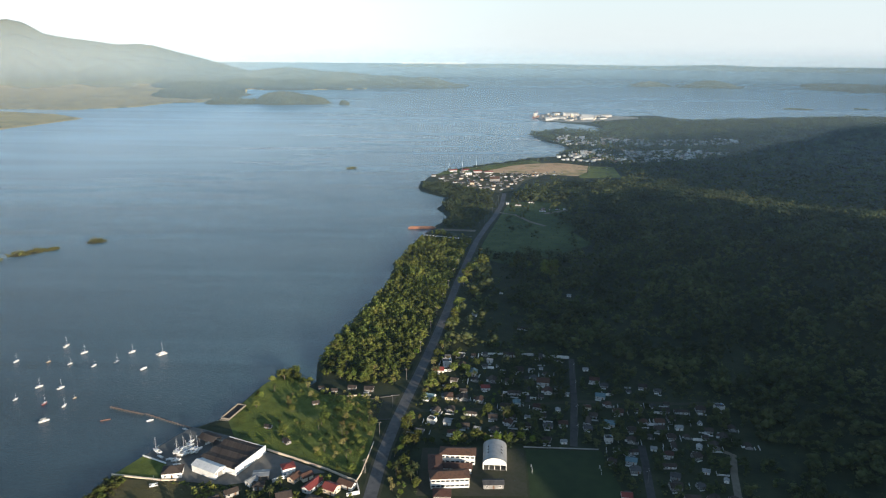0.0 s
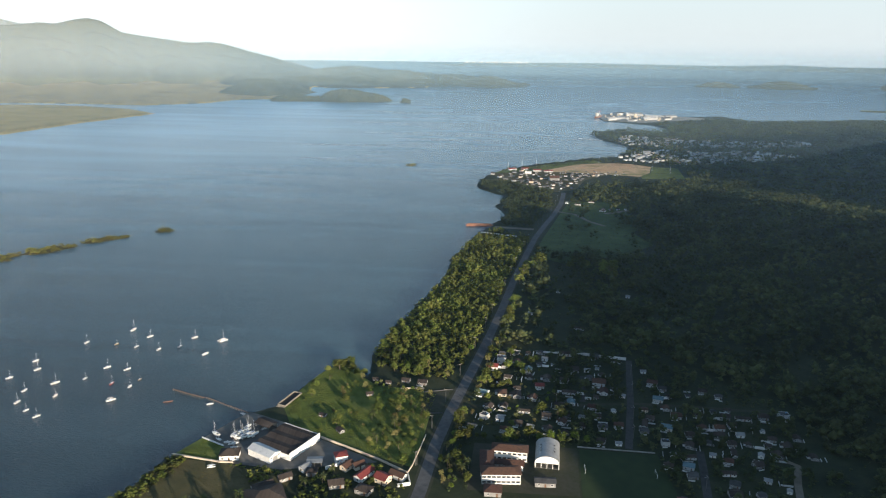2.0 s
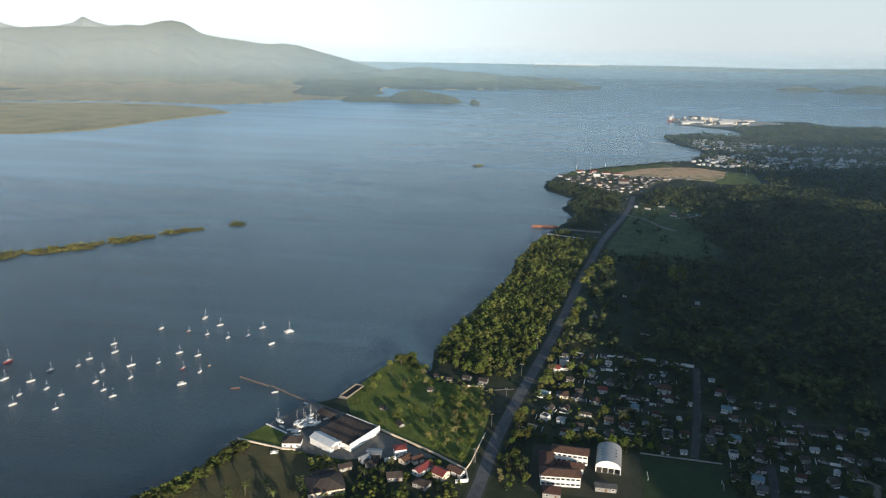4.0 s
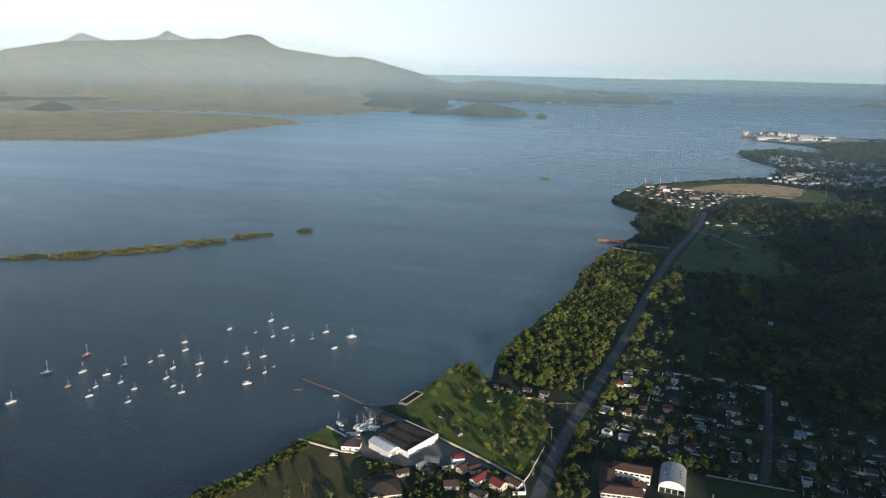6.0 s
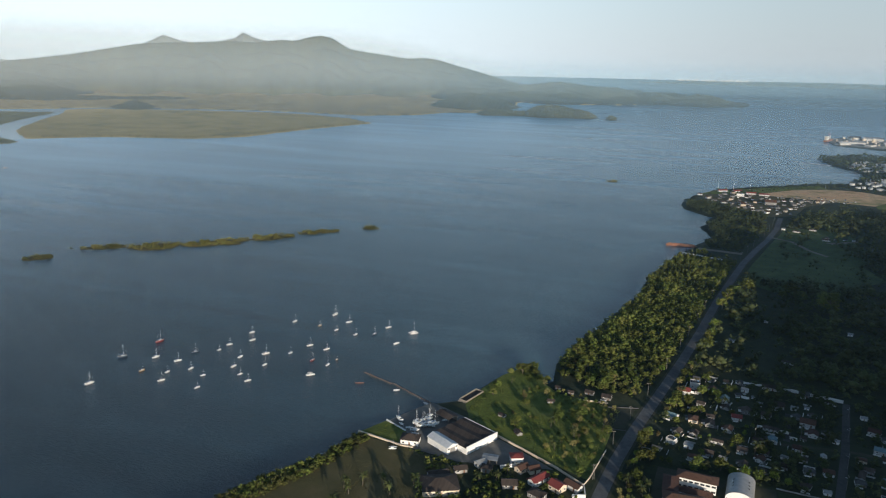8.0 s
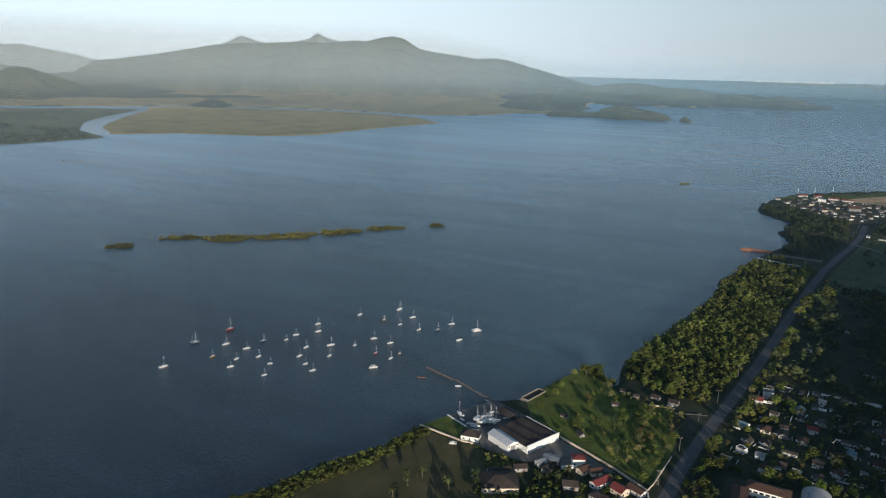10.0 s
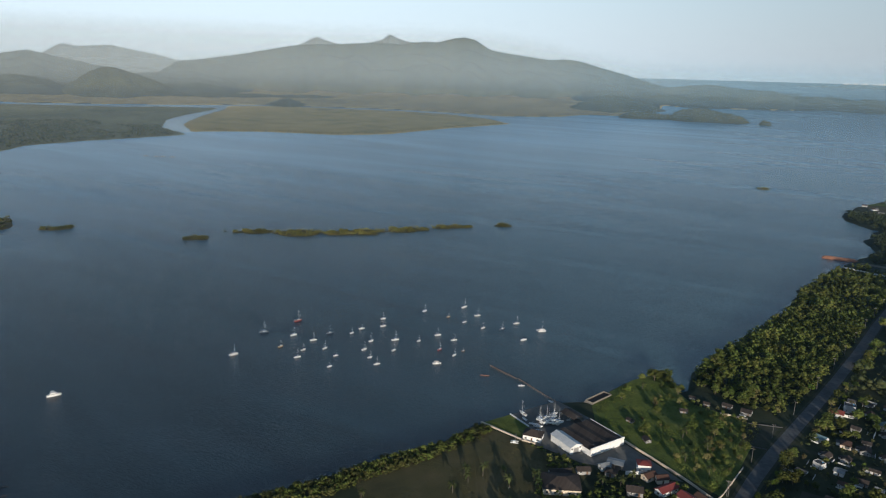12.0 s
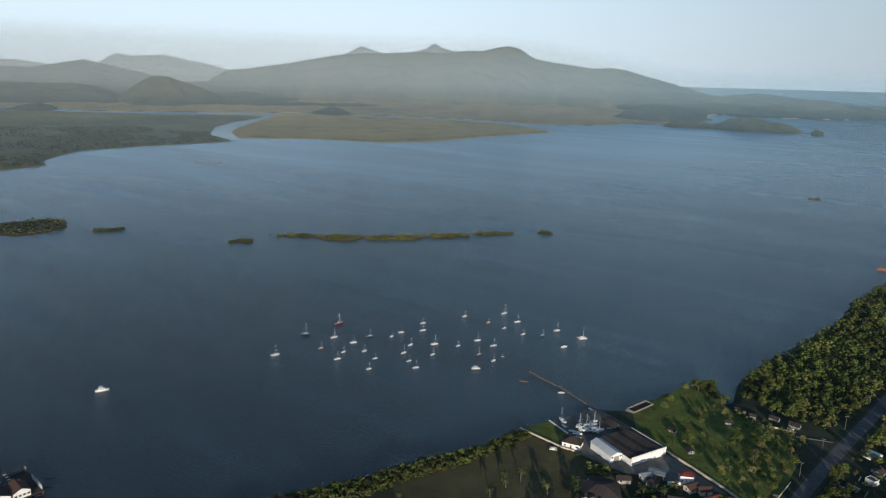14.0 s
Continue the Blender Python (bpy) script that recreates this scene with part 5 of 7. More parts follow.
wall_run("plot_wall", "pale wall round a bare dark plot by the road", [(-30, 448), (-49, 442), (-48, 412), (-34, 414)], 1.7, 0.8, 0.2, FIBRE_GREY)
wall_run("pitch_wall", "low pale wall behind the football pitch", [(49, 381.5), (94, 379.5)], 1.7, 0.9, 0.2, GREYWALL)
wall_run("garden_wall", "white garden wall in the town", [(42, 452), (60, 450)], 1.7, 2.0, 0.25)
wall_run("garden_wall", "white garden wall in the town", [(66, 517.5), (98, 512)], 1.7, 2.4, 0.25)
wall_run("garden_wall", "pale garden wall in the town", [(30, 519), (72, 519)], 1.7, 1.6, 0.25)


for k, (_, x, y, turn) in enumerate(fillers[::5]):
    n, a = float(crowd.uniform(3.5, 8.0)), radians(GRID + turn)
    wall_run("garden_wall", "white garden wall between town plots", [(x - 5.6 - n / 2 * math.cos(a), y - 3 - n / 2 * math.sin(a)), (x - 5.6 + n / 2 * math.cos(a), y - 3 + n / 2 * math.sin(a))], 1.7, 1.9, 0.2)


def school():
    """Two-storey school with tiled wings round a yard."""
    t = thing("school", "two-storey white school with brown tiled roofs round a yard", "school", pose(4.5, 354, 2, 0, 0, 0))
    for x, y, w, d, h, turn, faces in ((4.5, 12.3, 20, 7.6, 6.2, -3, "sn"), (-0.5, -11.2, 21, 8.0, 6.2, 5, "sne"), (-8.4, 0.6, 7.0, 17, 5.6, 2, ""), (4.0, 1.6, 16, 5.0, 3.4, -2, "s")):
        wing = part("wing", Geo().box((0, 0, -0.3), (w, d, h + 0.3)), WHITE, t)
        wing.location, wing.rotation_euler = (x, y, 0), (0, 0, radians(turn))
        if d > w:
            r = hip_roof(d, w, h + 0.01, 2.0, 0.7)
            r = Geo().add([(-b, a, c) for a, b, c in r.v], r.f)
        else:
            r = hip_roof(w, d, h + 0.01, 2.0, 0.7)
        part("roof", r, TILE, wing, "brown clay-tile roof")
        for level in ((1.0, 4.0) if h > 6 else (1.0,)):
            set_windows(wing, w, d, level, faces, 2.6, WINDOW_WIDE if h > 6 else WINDOW)
    return t


school()


def sports_hall():
    """A hall under a bowed metal roof, open at its front."""
    t = thing("sports_hall", "sports hall with a curved pale metal roof and open front", "hall", pose(30.6, 367.2, 2, 0, 0, -4))
    w, d, n = 13.6, 21.0, 18
    arc = [(w / 2 * math.cos(math.pi * k / n), 3.4 + 4.2 * math.sin(math.pi * k / n)) for k in range(n + 1)]
    shell = arc + [(x * 1.02, z + 0.12) for x, z in arc[::-1]]
    g = Geo().loft([[(x, -d / 2, z) for x, z in shell], [(x, d / 2, z) for x, z in shell]])
    part("roof", g, METAL, t, "curved pale metal roof")
    for side in (-1, 1):
        part("side_wall", Geo().box((side * (w / 2 - 0.1), 0, -0.3), (0.25, d, 3.7)), WHITE, t)
        for k in range(3):
            j = 5 if side > 0 else 12
            x, z = (arc[j][0] + arc[j + 1][0]) / 2, (arc[j][1] + arc[j + 1][1]) / 2
            ob = part("roof_light", Geo().box((0, 0, -0.05), (1.2, 0.9, 0.12)), GLASS, t)
            ob.location, ob.rotation_euler = (x * 1.03, -3.5 + 3.2 * k, z + 0.16), (0, side * radians(42), 0)
    part("back_wall", Geo().add([(-w / 2, d / 2 - 0.2, 0)] + [(x, d / 2 - 0.2, z) for x, z in arc[::-1]] + [(w / 2, d / 2 - 0.2, 0)], [tuple(range(n + 3))]), WHITE, t)
    part("front_gable", Geo().add([(x, -d / 2 + 0.15, z) for x, z in arc] + [(-w / 2, -d / 2 + 0.15, 3.2), (w / 2, -d / 2 + 0.15, 3.2)], [tuple(range(n + 3))]), WHITE, t)
    part("floor_slab", Geo().box((0, 0, 0.03), (w, d, 0.12)), YARD, t)
    for k in range(5):
        part("post", Geo().box((-w / 2 + 0.3 + k * (w - 0.6) / 4, -d / 2 + 0.3, 0), (0.3, 0.3, 3.4)), WHITE, t)
    return t


sports_hall()
make_house("long low grey building with a sheet roof by the pitch", 11.0, 5.0, 2.8, "gable", GREYWALL, FIBRE_GREY, pose(28, 341, 2, 0, 0, 2), name="changing_rooms", rise=0.8)
make_house("small house with a clay-tile hipped roof", 9.0, 7.0, 2.9, "hip", GREYWALL, TILE, pose(0, 330.5, 2, 0, 0, 0), rise=2.0)


def goal(x, y, turn):
    t = thing("football_goal", "white football goal frame", "goal", pose(x, y, 2.04, 0, 0, turn), "football goals")
    for s in (-1, 1):
        part("post", Geo().tube([(s * 3.0, 0, 0), (s * 3.0, 0, 2.2)], [0.08, 0.08], 6), WHITE, t)
    part("crossbar", Geo().tube([(-3.08, 0, 2.2), (3.08, 0, 2.2)], [0.08, 0.08], 6), WHITE, t)


goal(51, 357, 90)
goal(90, 356, 90)


# ---------------------------------------------------------------- poles along the road
def utility_pole(m):
    t = thing("utility_pole", "grey concrete utility pole with a crossarm", "utility pole", m, "utility poles")
    part("pole", Geo().tube([(0, 0, -0.5), (0, 0, 9.2)], [0.17, 0.11], 8), YARD, t)
    part("crossarm", Geo().box((0, 0, 8.5), (2.0, 0.12, 0.14)), TIMBER, t)
    for s in (-0.85, 0, 0.85):
        part("insulator", Geo().tube([(s, 0, 8.64), (s, 0, 8.9)], [0.05, 0.07], 6), WHITE, t)
    part("lamp_arm", Geo().tube([(0, 0, 7.4), (0.1, 0.9, 7.9), (0.1, 1.6, 8.0)], [0.04, 0.035, 0.05], 5), ALLOY, t)
    return t


pole = utility_pole(pose(-44, 352, 2, 0, 0, 8))
for (ax, ay), (bx, by) in zip(ROAD[2:-1], ROAD[3:]):
    n = max(1, round(math.hypot(bx - ax, by - ay) / 42))
    for k in range(n):
        s = (k + 0.5) / n
        copy_thing(pole, pose(ax + (bx - ax) * s - 6.6, ay + (by - ay) * s + 0.8, 2, 0, 0, 8))
for x, y in ((84, 395), (88, 420), (93, 455), (97, 485), (114, 345), (40, 434), (66, 445)):
    copy_thing(pole, pose(x, y, 2, 0, 0, 98))


# ---------------------------------------------------------------- boats
def hull_rings(length, beam, free, draft, full=1.0):
    """Sections of a boat from stern to bow; the water is at z = 0."""
    rings = []
    for s in np.linspace(0, 1, 11):
        half = beam / 2 * (0.72 + 0.28 * math.sin(math.pi * min(1, s * 1.15))) * (1 - max(0, (s - 0.5) / 0.5) ** 2.2 * 0.985)
        x = -length / 2 + length * s
        sheer = free * (1 + 0.35 * max(0, s - 0.45))
        keel = -draft * (1 - max(0, (s - 0.55) / 0.45) ** 2)
        rings.append([(x, -half, sheer), (x, -half * 0.95, free * 0.3), (x, -half * 0.62, keel * 0.6), (x, 0, keel), (x, half * 0.62, keel * 0.6), (x, half * 0.95, free * 0.3), (x, half, sheer)])
    return rings


def make_sailboat(label, hull_mat, m, length=7.8, mast=10.2, keel=False, group="moored sailing boats"):
    t = thing("sailboat", label, "sailboat", m, group)
    beam = length * 0.32
    rings = hull_rings(length, beam, 0.95, 0.45)
    part("hull", Geo().loft(rings), hull_mat, t, smooth=True)
    top = [[(p[0][0] * 0.985, p[0][1] * 0.94, p[0][2] - 0.04), (p[0][0] * 0.985, 0, p[0][2] + 0.06), (p[6][0] * 0.985, p[6][1] * 0.94, p[6][2] - 0.04)] for p in rings]
    part("deck", Geo().loft(top, False), DECK, t)
    part("cabin", Geo().box((length * 0.06, 0, 0.9), (length * 0.36, beam * 0.58, 0.55), 0, 0.82), HULL, t)
    for s in (-1, 1):
        part("window", Geo().box((length * 0.06, s * beam * 0.265, 1.08), (length * 0.24, 0.04, 0.18)), GLASS, t)
    part("cockpit", Geo().box((-length * 0.28, 0, 0.93), (length * 0.22, beam * 0.5, 0.12)), TIMBER, t)
    part("mast", Geo().tube([(length * 0.10, 0, 0.9), (length * 0.10, 0, mast)], [0.075, 0.05], 6), ALLOY, t)
    part("boom", Geo().tube([(length * 0.10, 0, 2.3), (-length * 0.30, 0, 2.25)], [0.07, 0.06], 6), ALLOY, t)
    part("sail_cover", Geo().tube([(length * 0.09, 0, 2.5), (-length * 0.1, 0, 2.45), (-length * 0.29, 0, 2.4)], [0.22, 0.17, 0.08], 6), CANVAS, t)
    part("spreader", Geo().tube([(length * 0.10, -0.8, mast * 0.55), (length * 0.10, 0.8, mast * 0.55)], [0.03, 0.03], 4), ALLOY, t)
    for x, y in ((length * 0.49, 0), (-length * 0.48, 0), (length * 0.06, beam * 0.47), (length * 0.06, -beam * 0.47)):
        part("stay", Geo().tube([(x, y, 1.0), (length * 0.10, 0, mast * 0.98)], [0.010, 0.010], 3), ALLOY, t)
    if keel:
        part("keel", Geo().box((0, 0, -1.5), (length * 0.22, 0.25, 1.2), 0, 1.2), hull_mat, t)
        for s in (-1, 1):
            part("stand", Geo().tube([(-0.8, s * 1.9, -1.5), (-0.8, s * 1.05, 0.1)], [0.06, 0.06], 5), RUST, t)
            part("stand", Geo().tube([(1.2, s * 1.9, -1.5), (1.2, s * 0.95, 0.1)], [0.06, 0.06], 5), RUST, t)
    return t


BOATS = [(-388.7, 337, "w", 1.05), (-371.9, 368.2, "o", 0.75), (-403.4, 381.7, "d", 1.2), (-400.5, 417.6, "r", 1.2), (-380.5, 391.4, "w", 1.15), (-360.7, 392.6, "w", 1.05), (-353.4, 373.5, "w", 0.85),
         (-347.3, 360.5, "w", 1.0), (-359.9, 410.9, "d", 0.95), (-342.2, 385.1, "w", 0.9), (-326.3, 379, "w", 0.75), (-316.9, 361.4, "w", 0.8), (-346.1, 422.2, "w", 0.75), (-345.9, 434.4, "w", 0.95),
         (-316.5, 401, "w", 1.0), (-303.6, 391.2, "w", 0.8), (-291.9, 384.4, "w", 0.95), (-322.8, 417.5, "w", 1.0), (-345.7, 463.8, "w", 0.95)]
MORE_BOATS = [(-335.1, 449.8, "w", 1.05), (-297.3, 412.6, "w", 0.9), (-308.9, 430.5, "w", 1.2), (-292.5, 439.6, "w", 0.75), (-328, 501.5, "w", 1.0), (-286.9, 458.9, "w", 1.05), (-269.6, 434.3, "r", 0.85),
              (-303, 501.1, "o", 1.0), (-270.7, 457.4, "w", 1.05), (-254.7, 431.5, "w", 0.9), (-253.5, 442.6, "o", 0.75), (-284.9, 497.9, "w", 0.8), (-304.9, 531.5, "w", 1.35), (-284.1, 518.7, "w", 1.1),
              (-265.1, 495, "w", 0.95), (-250.9, 502, "d", 0.95), (-247.2, 521.1, "w", 1.1)]
BOAT_KINDS = {"w": ("white sailing boat with bare mast at anchor", HULL), "r": ("red-hulled sailing boat with bare mast at anchor", HULL_RED),
              "d": ("dark blue sailing boat with bare mast at anchor", HULL_DARK), "o": ("ochre-hulled sailing boat with bare mast at anchor", HULL_TAN)}
first_boat = {}
for k, (x, y, c, s) in enumerate(BOATS + MORE_BOATS):
    m = pose(x, y, 0, 0, 0, 68 + 16 * math.sin(k * 2.3)) @ Matrix.Scale(0.79 * s, 4)
    if c in first_boat:
        copy_thing(first_boat[c], m)
    else:
        first_boat[c] = make_sailboat(*BOAT_KINDS[c], m)
hauled = None
for k, (x, y, turn, s) in enumerate(((-168.0, 370.6, 150, 0.9), (-154.6, 368.0, 155, 1.1), (-153.6, 373.2, 60, 0.95), (-150.6, 369.0, 65, 1.0), (-148.2, 371.5, 70, 1.05), (-150.6, 376.6, 60, 0.9),
                                    (-151.8, 381.2, 65, 0.85), (-145.0, 371.6, 50, 1.1), (-153.5, 361.5, 20, 0.8), (-157.0, 371.5, 80, 0.85))):
    m = pose(x, y, 2.05 + 1.5 * s, 0, 0, turn) @ Matrix.Scale(s, 4)
    if hauled is None:
        hauled = make_sailboat("white sailing boat hauled out on stands in the yard", HULL, m, keel=True, group="boats in the yard", mast=10)
    else:
        copy_thing(hauled, m)


def make_launch(label, m, length=6.0, cover=None, group="small boats"):
    t = thing("motorboat", label, "motorboat", m, group)
    rings = hull_rings(length, length * 0.34, 0.7, 0.3)
    part("hull", Geo().loft(rings), HULL, t, smooth=True)
    top = [[(p[0][0] * 0.98, p[0][1] * 0.9, p[0][2] - 0.05), (p[0][0] * 0.98, 0, p[0][2] - 0.02), (p[6][0] * 0.98, p[6][1] * 0.9, p[6][2] - 0.05)] for p in rings]
    part("deck", Geo().loft(top, False), DECK, t)
    part("console", Geo().box((0, 0, 0.66), (1.0, 0.9, 0.8), 0, 0.8), HULL, t)
    part("windscreen", Geo().box((0.55, 0, 1.2), (0.06, 0.9, 0.5), 0, 0.9), GLASS, t)
    part("engine", Geo().box((-length / 2 - 0.15, 0, 0.15), (0.4, 0.4, 0.9), 0, 0.7), HULL_DARK, t)
    if cover:
        part("canopy", Geo().box((-0.4, 0, 1.9), (length * 0.55, length * 0.3, 0.1)), cover, t)
        for sx in (-1.7, 0.9):
            for sy in (-0.75, 0.75):
                part("canopy_post", Geo().tube([(sx, sy, 0.6), (sx, sy, 1.92)], [0.035, 0.035], 4), ALLOY, t)
    return t


launch = make_launch("small white open motorboat", pose(-225.6, 490.5, 0, 0, 0, 60))
for x, y, z, turn in ((-189.3, 412.6, 0, 30), (-164.8, 366.6, 2.35, 155), (-158.1, 364.0, 2.35, 20), (-141.3, 382.0, 2.35, 40), (-163, 402, 0, 160), (-152.0, 358.5, 2.35, 15)):
    copy_thing(launch, pose(x, y, z, 0, 0, turn) @ Matrix.Scale(0.75, 4))
make_launch("white covered ferry launch at anchor", pose(-257, 410.6, 0, 0, 0, 40), 6.4, DECK)
canoe = thing("canoe", "dark narrow wooden canoe on the water", "canoe", pose(-218.3, 412.8, 0.05, 0, 0, 25))
part("hull", Geo().loft(hull_rings(6.5, 0.9, 0.35, 0.15)), RUST, canoe, smooth=True)


def motor_yacht():
    t = thing("motor_yacht", "white cabin motor yacht with a flybridge", "yacht", pose(-429.4, 225, 0, 0, 0, 62) @ Matrix.Scale(0.68, 4))
    n = 12.5
    rings = hull_rings(n, 4.0, 1.5, 0.6)
    part("hull", Geo().loft(rings), HULL, t, smooth=True)
    top = [[(p[0][0] * 0.985, p[0][1] * 0.95, p[0][2] - 0.06), (p[0][0] * 0.985, 0, p[0][2] + 0.04), (p[6][0] * 0.985, p[6][1] * 0.95, p[6][2] - 0.06)] for p in rings]
    part("deck", Geo().loft(top, False), DECK, t)
    part("saloon", Geo().box((-0.4, 0, 1.45), (6.6, 3.1, 1.5), 0, 0.88), HULL, t)
    for s in (-1, 1):
        part("window", Geo().box((-0.4, s * 1.47, 2.05), (5.2, 0.08, 0.55)), GLASS, t)
    part("windscreen", Geo().box((2.75, 0, 2.0), (0.08, 2.4, 0.6)), GLASS, t)
    part("flybridge", Geo().box((-0.8, 0, 2.96), (4.2, 2.6, 0.6), 0, 0.94), HULL, t)
    part("canopy", Geo().box((-1.0, 0, 4.7), (3.4, 2.4, 0.1)), HULL, t)
    for sx in (-2.4, 0.4):
        for sy in (-1.05, 1.05):
            part("canopy_post", Geo().tube([(sx, sy, 3.5), (sx, sy, 4.72)], [0.04, 0.04], 5), ALLOY, t)
    part("bow_rail", Geo().tube([(2.6, -1.5, 2.2), (4.8, -0.9, 2.5), (6.0, 0, 2.7), (4.8, 0.9, 2.5), (2.6, 1.5, 2.2)], [0.03] * 5, 5), ALLOY, t)
    part("radar_mast", Geo().tube([(-1.6, 0, 4.8), (-1.9, 0, 5.8)], [0.08, 0.05], 6), ALLOY, t)


motor_yacht()


def catamaran(x, y, z, turn, label, s=1.0):
    t = thing("catamaran", label, "catamaran", pose(x, y, z, 0, 0, turn) @ Matrix.Scale(s, 4), "catamarans")
    for s in (-1, 1):
        rings = [[(px, py * 0.45 + s * 1.7, pz) for px, py, pz in r] for r in hull_rings(7.5, 1.8, 0.7, 0.3)]
        part("hull", Geo().loft(rings), HULL, t, smooth=True)
    part("bridge_deck", Geo().box((-0.6, 0, 0.55), (4.2, 3.4, 0.25)), DECK, t)
    part("cabin", Geo().box((-0.4, 0, 0.81), (2.6, 2.4, 0.7), 0, 0.8), HULL, t)
    part("mast", Geo().tube([(0.8, 0, 0.8), (0.8, 0, 9.5)], [0.09, 0.06], 6), ALLOY, t)
    part("boom", Geo().tube([(0.8, 0, 2.0), (-2.4, 0, 2.0)], [0.06, 0.05], 6), ALLOY, t)


catamaran(-157.4, 338.4, 2.35, 20, "white catamaran laid up on the grass", 0.62)
catamaran(-222.6, 518.0, 0, 50, "white catamaran at anchor")


# ---------------------------------------------------------------- jetty, barges, dock
def jetty(label, line, width, name="jetty", posts=True, mat=TIMBER):
    t = thing(name, label, "jetty", pose(0, 0, 0))
    for (ax, ay), (bx, by) in zip(line, line[1:]):
        n, a = math.hypot(bx - ax, by - ay), math.atan2(by - ay, bx - ax)
        count = max(2, int(n / 2.2))
        for k in range(count):
            s = (k + 0.5) / count
            x, y = ax + (bx - ax) * s, ay + (by - ay) * s
            part("deck_section", Geo().box((x, y, 0.85), (n / count - 0.08, width, 0.2), a), mat, t)
            if posts:
                for side in (-1, 1):
                    px, py = x - math.sin(a) * side * width * 0.46, y + math.cos(a) * side * width * 0.46
                    part("post", Geo().tube([(px, py, -1.5), (px, py, 2.1 if (k * 3 + side) % 4 == 0 else 1.25)], [0.12, 0.10], 6), TIMBER, t)
    return t


jetty("long narrow timber jetty from the boatyard", [(-157.5, 401.8), (-177, 411), (-195.6, 420.4)], 0.62, mat=DOORWOOD)
jetty("wider floating pontoon with mooring posts", [(-196.2, 419.4), (-210, 424.2), (-222.8, 429.2)], 1.2, "pontoon", mat=DOORWOOD)
jetty("far thin pale jetty in the bay", [(205, 2042), (268, 2005)], 7.0, "jetty", False, WHITE)


def barge(label, x, y, turn, n, w, h, mat, inner, z=-0.4):
    t = thing("barge", label, "barge", pose(x, y, z, 0, 0, turn), "barges")
    hull = [(-n / 2, -w / 2), (n / 2 - w * 0.3, -w / 2), (n / 2, -w * 0.25), (n / 2, w * 0.25), (n / 2 - w * 0.3, w / 2), (-n / 2, w / 2)]
    part("hull", Geo().prism(hull, 0, h), mat, t)
    g = Geo()
    for px, py, sx, sy in ((0, w / 2 - 0.25, n * 0.86, 0.4), (0, -w / 2 + 0.25, n * 0.86, 0.4), (-n * 0.44, 0, 0.4, w - 1), (n * 0.42, 0, 0.4, w - 1)):
        g.box((px, py, h + 0.003), (sx, sy, 1.0))
    part("coaming", g, mat, t)
    part("hold", Geo().box((-n * 0.01, 0, h + 0.004), (n * 0.84, w - 1.1, 0.12)), inner, t)
    return t


barge("old beached barge with a worn brown rim", -137.6, 421.6, 74, 23, 6.4, 1.9, TIMBER, FIBRE, 0.2)
barge("long rust-red barge moored at the shore", -31, 947, 3, 38, 5, 2.2, RUST, RUST)
wall_run("breakwater", "pale thin wall along the far landing", [(-27, 901), (21, 884)], -0.3, 3.4, 0.8)


def dock_house():
    """Halls on a dark quay in the water: a flat hall with skylights and two gabled boathouses in front."""
    base = pose(-355, 130, 0, 0, 0, -7)
    t = thing("dock", "dark timber quay on piles with a lit back fence", "dock", base)
    part("platform", Geo().box((-1, -7, 0.9), (27, 48, 0.4)), FIBRE, t)
    for x, y in itertools.product((-13.5, -5, 4, 12), (-30, -18, -6, 5, 16.4)):
        part("pile", Geo().tube([(x, y, -2), (x, y, 0.95)], [0.24, 0.24], 6), TIMBER, t)
    for k in range(24):
        part("fence_board", Geo().box((-14.1, -29.5 + 2 * k, 1.303), (0.16, 1.94, 1.5 + 0.12 * (k % 3))), TIMBER, t)
    part("end_wall", Geo().box((3.4, 16.6, 1.303), (14.0, 0.3, 2.4)), PALE, t, "pale plastered end wall")
    # low sunlight on the timber end put in as cream colour
    part("end_post", Geo().box((-13.4, 16.6, 1.303), (1.6, 0.3, 2.6)), CREAM, t)
    hall = thing("boathouse", "low hall with a grey sheet roof and small skylights", "boathouse", base @ pose(-7.4, -9, 1.303), "boathouses")
    part("wall", Geo().box((0, 0, 0), (10.4, 33, 3.2)), GREYWALL, hall)
    part("roof", Geo().box((0, 0, 3.202), (11.2, 34, 0.22)), FIBRE_GREY, hall)
    for x, y in itertools.product((-3, 0.2, 3.4), np.arange(-14.0, 15.5, 4.2)):
        part("skylight", Geo().box((x, float(y), 3.424), (1.0, 1.5, 0.16), 0, 0.9), WHITE_METAL, hall)
    for y, w, roof in ((7.4, 7.6, TILE), (-1.6, 8.4, FIBRE), (-11.4, 8.4, FIBRE)):
        house = thing("boathouse", "white gabled boathouse with a dark brown roof", "boathouse", base @ pose(6.0, y, 1.303), "boathouses")
        g = Geo().box((0, 0, 0), (11.5, w, 3.4))
        g.add([(sx * 5.75, sy, h) for sx in (-1, 1) for sy, h in ((-w / 2, 3.4), (w / 2, 3.4), (0, 5.2))], [(0, 2, 1), (3, 4, 5)])
        part("wall", g, WHITE, house)
        part("roof", gable_roof(11.5, w, 3.42, 1.8, 0.3), roof, house)
        set_windows(house, 11.5, w, 1.1, "e", 1.9)
        part("chimney", Geo().box((-3.0, 1.6, 3.9), (0.7, 0.7, 1.7)), TILE_RED, house)


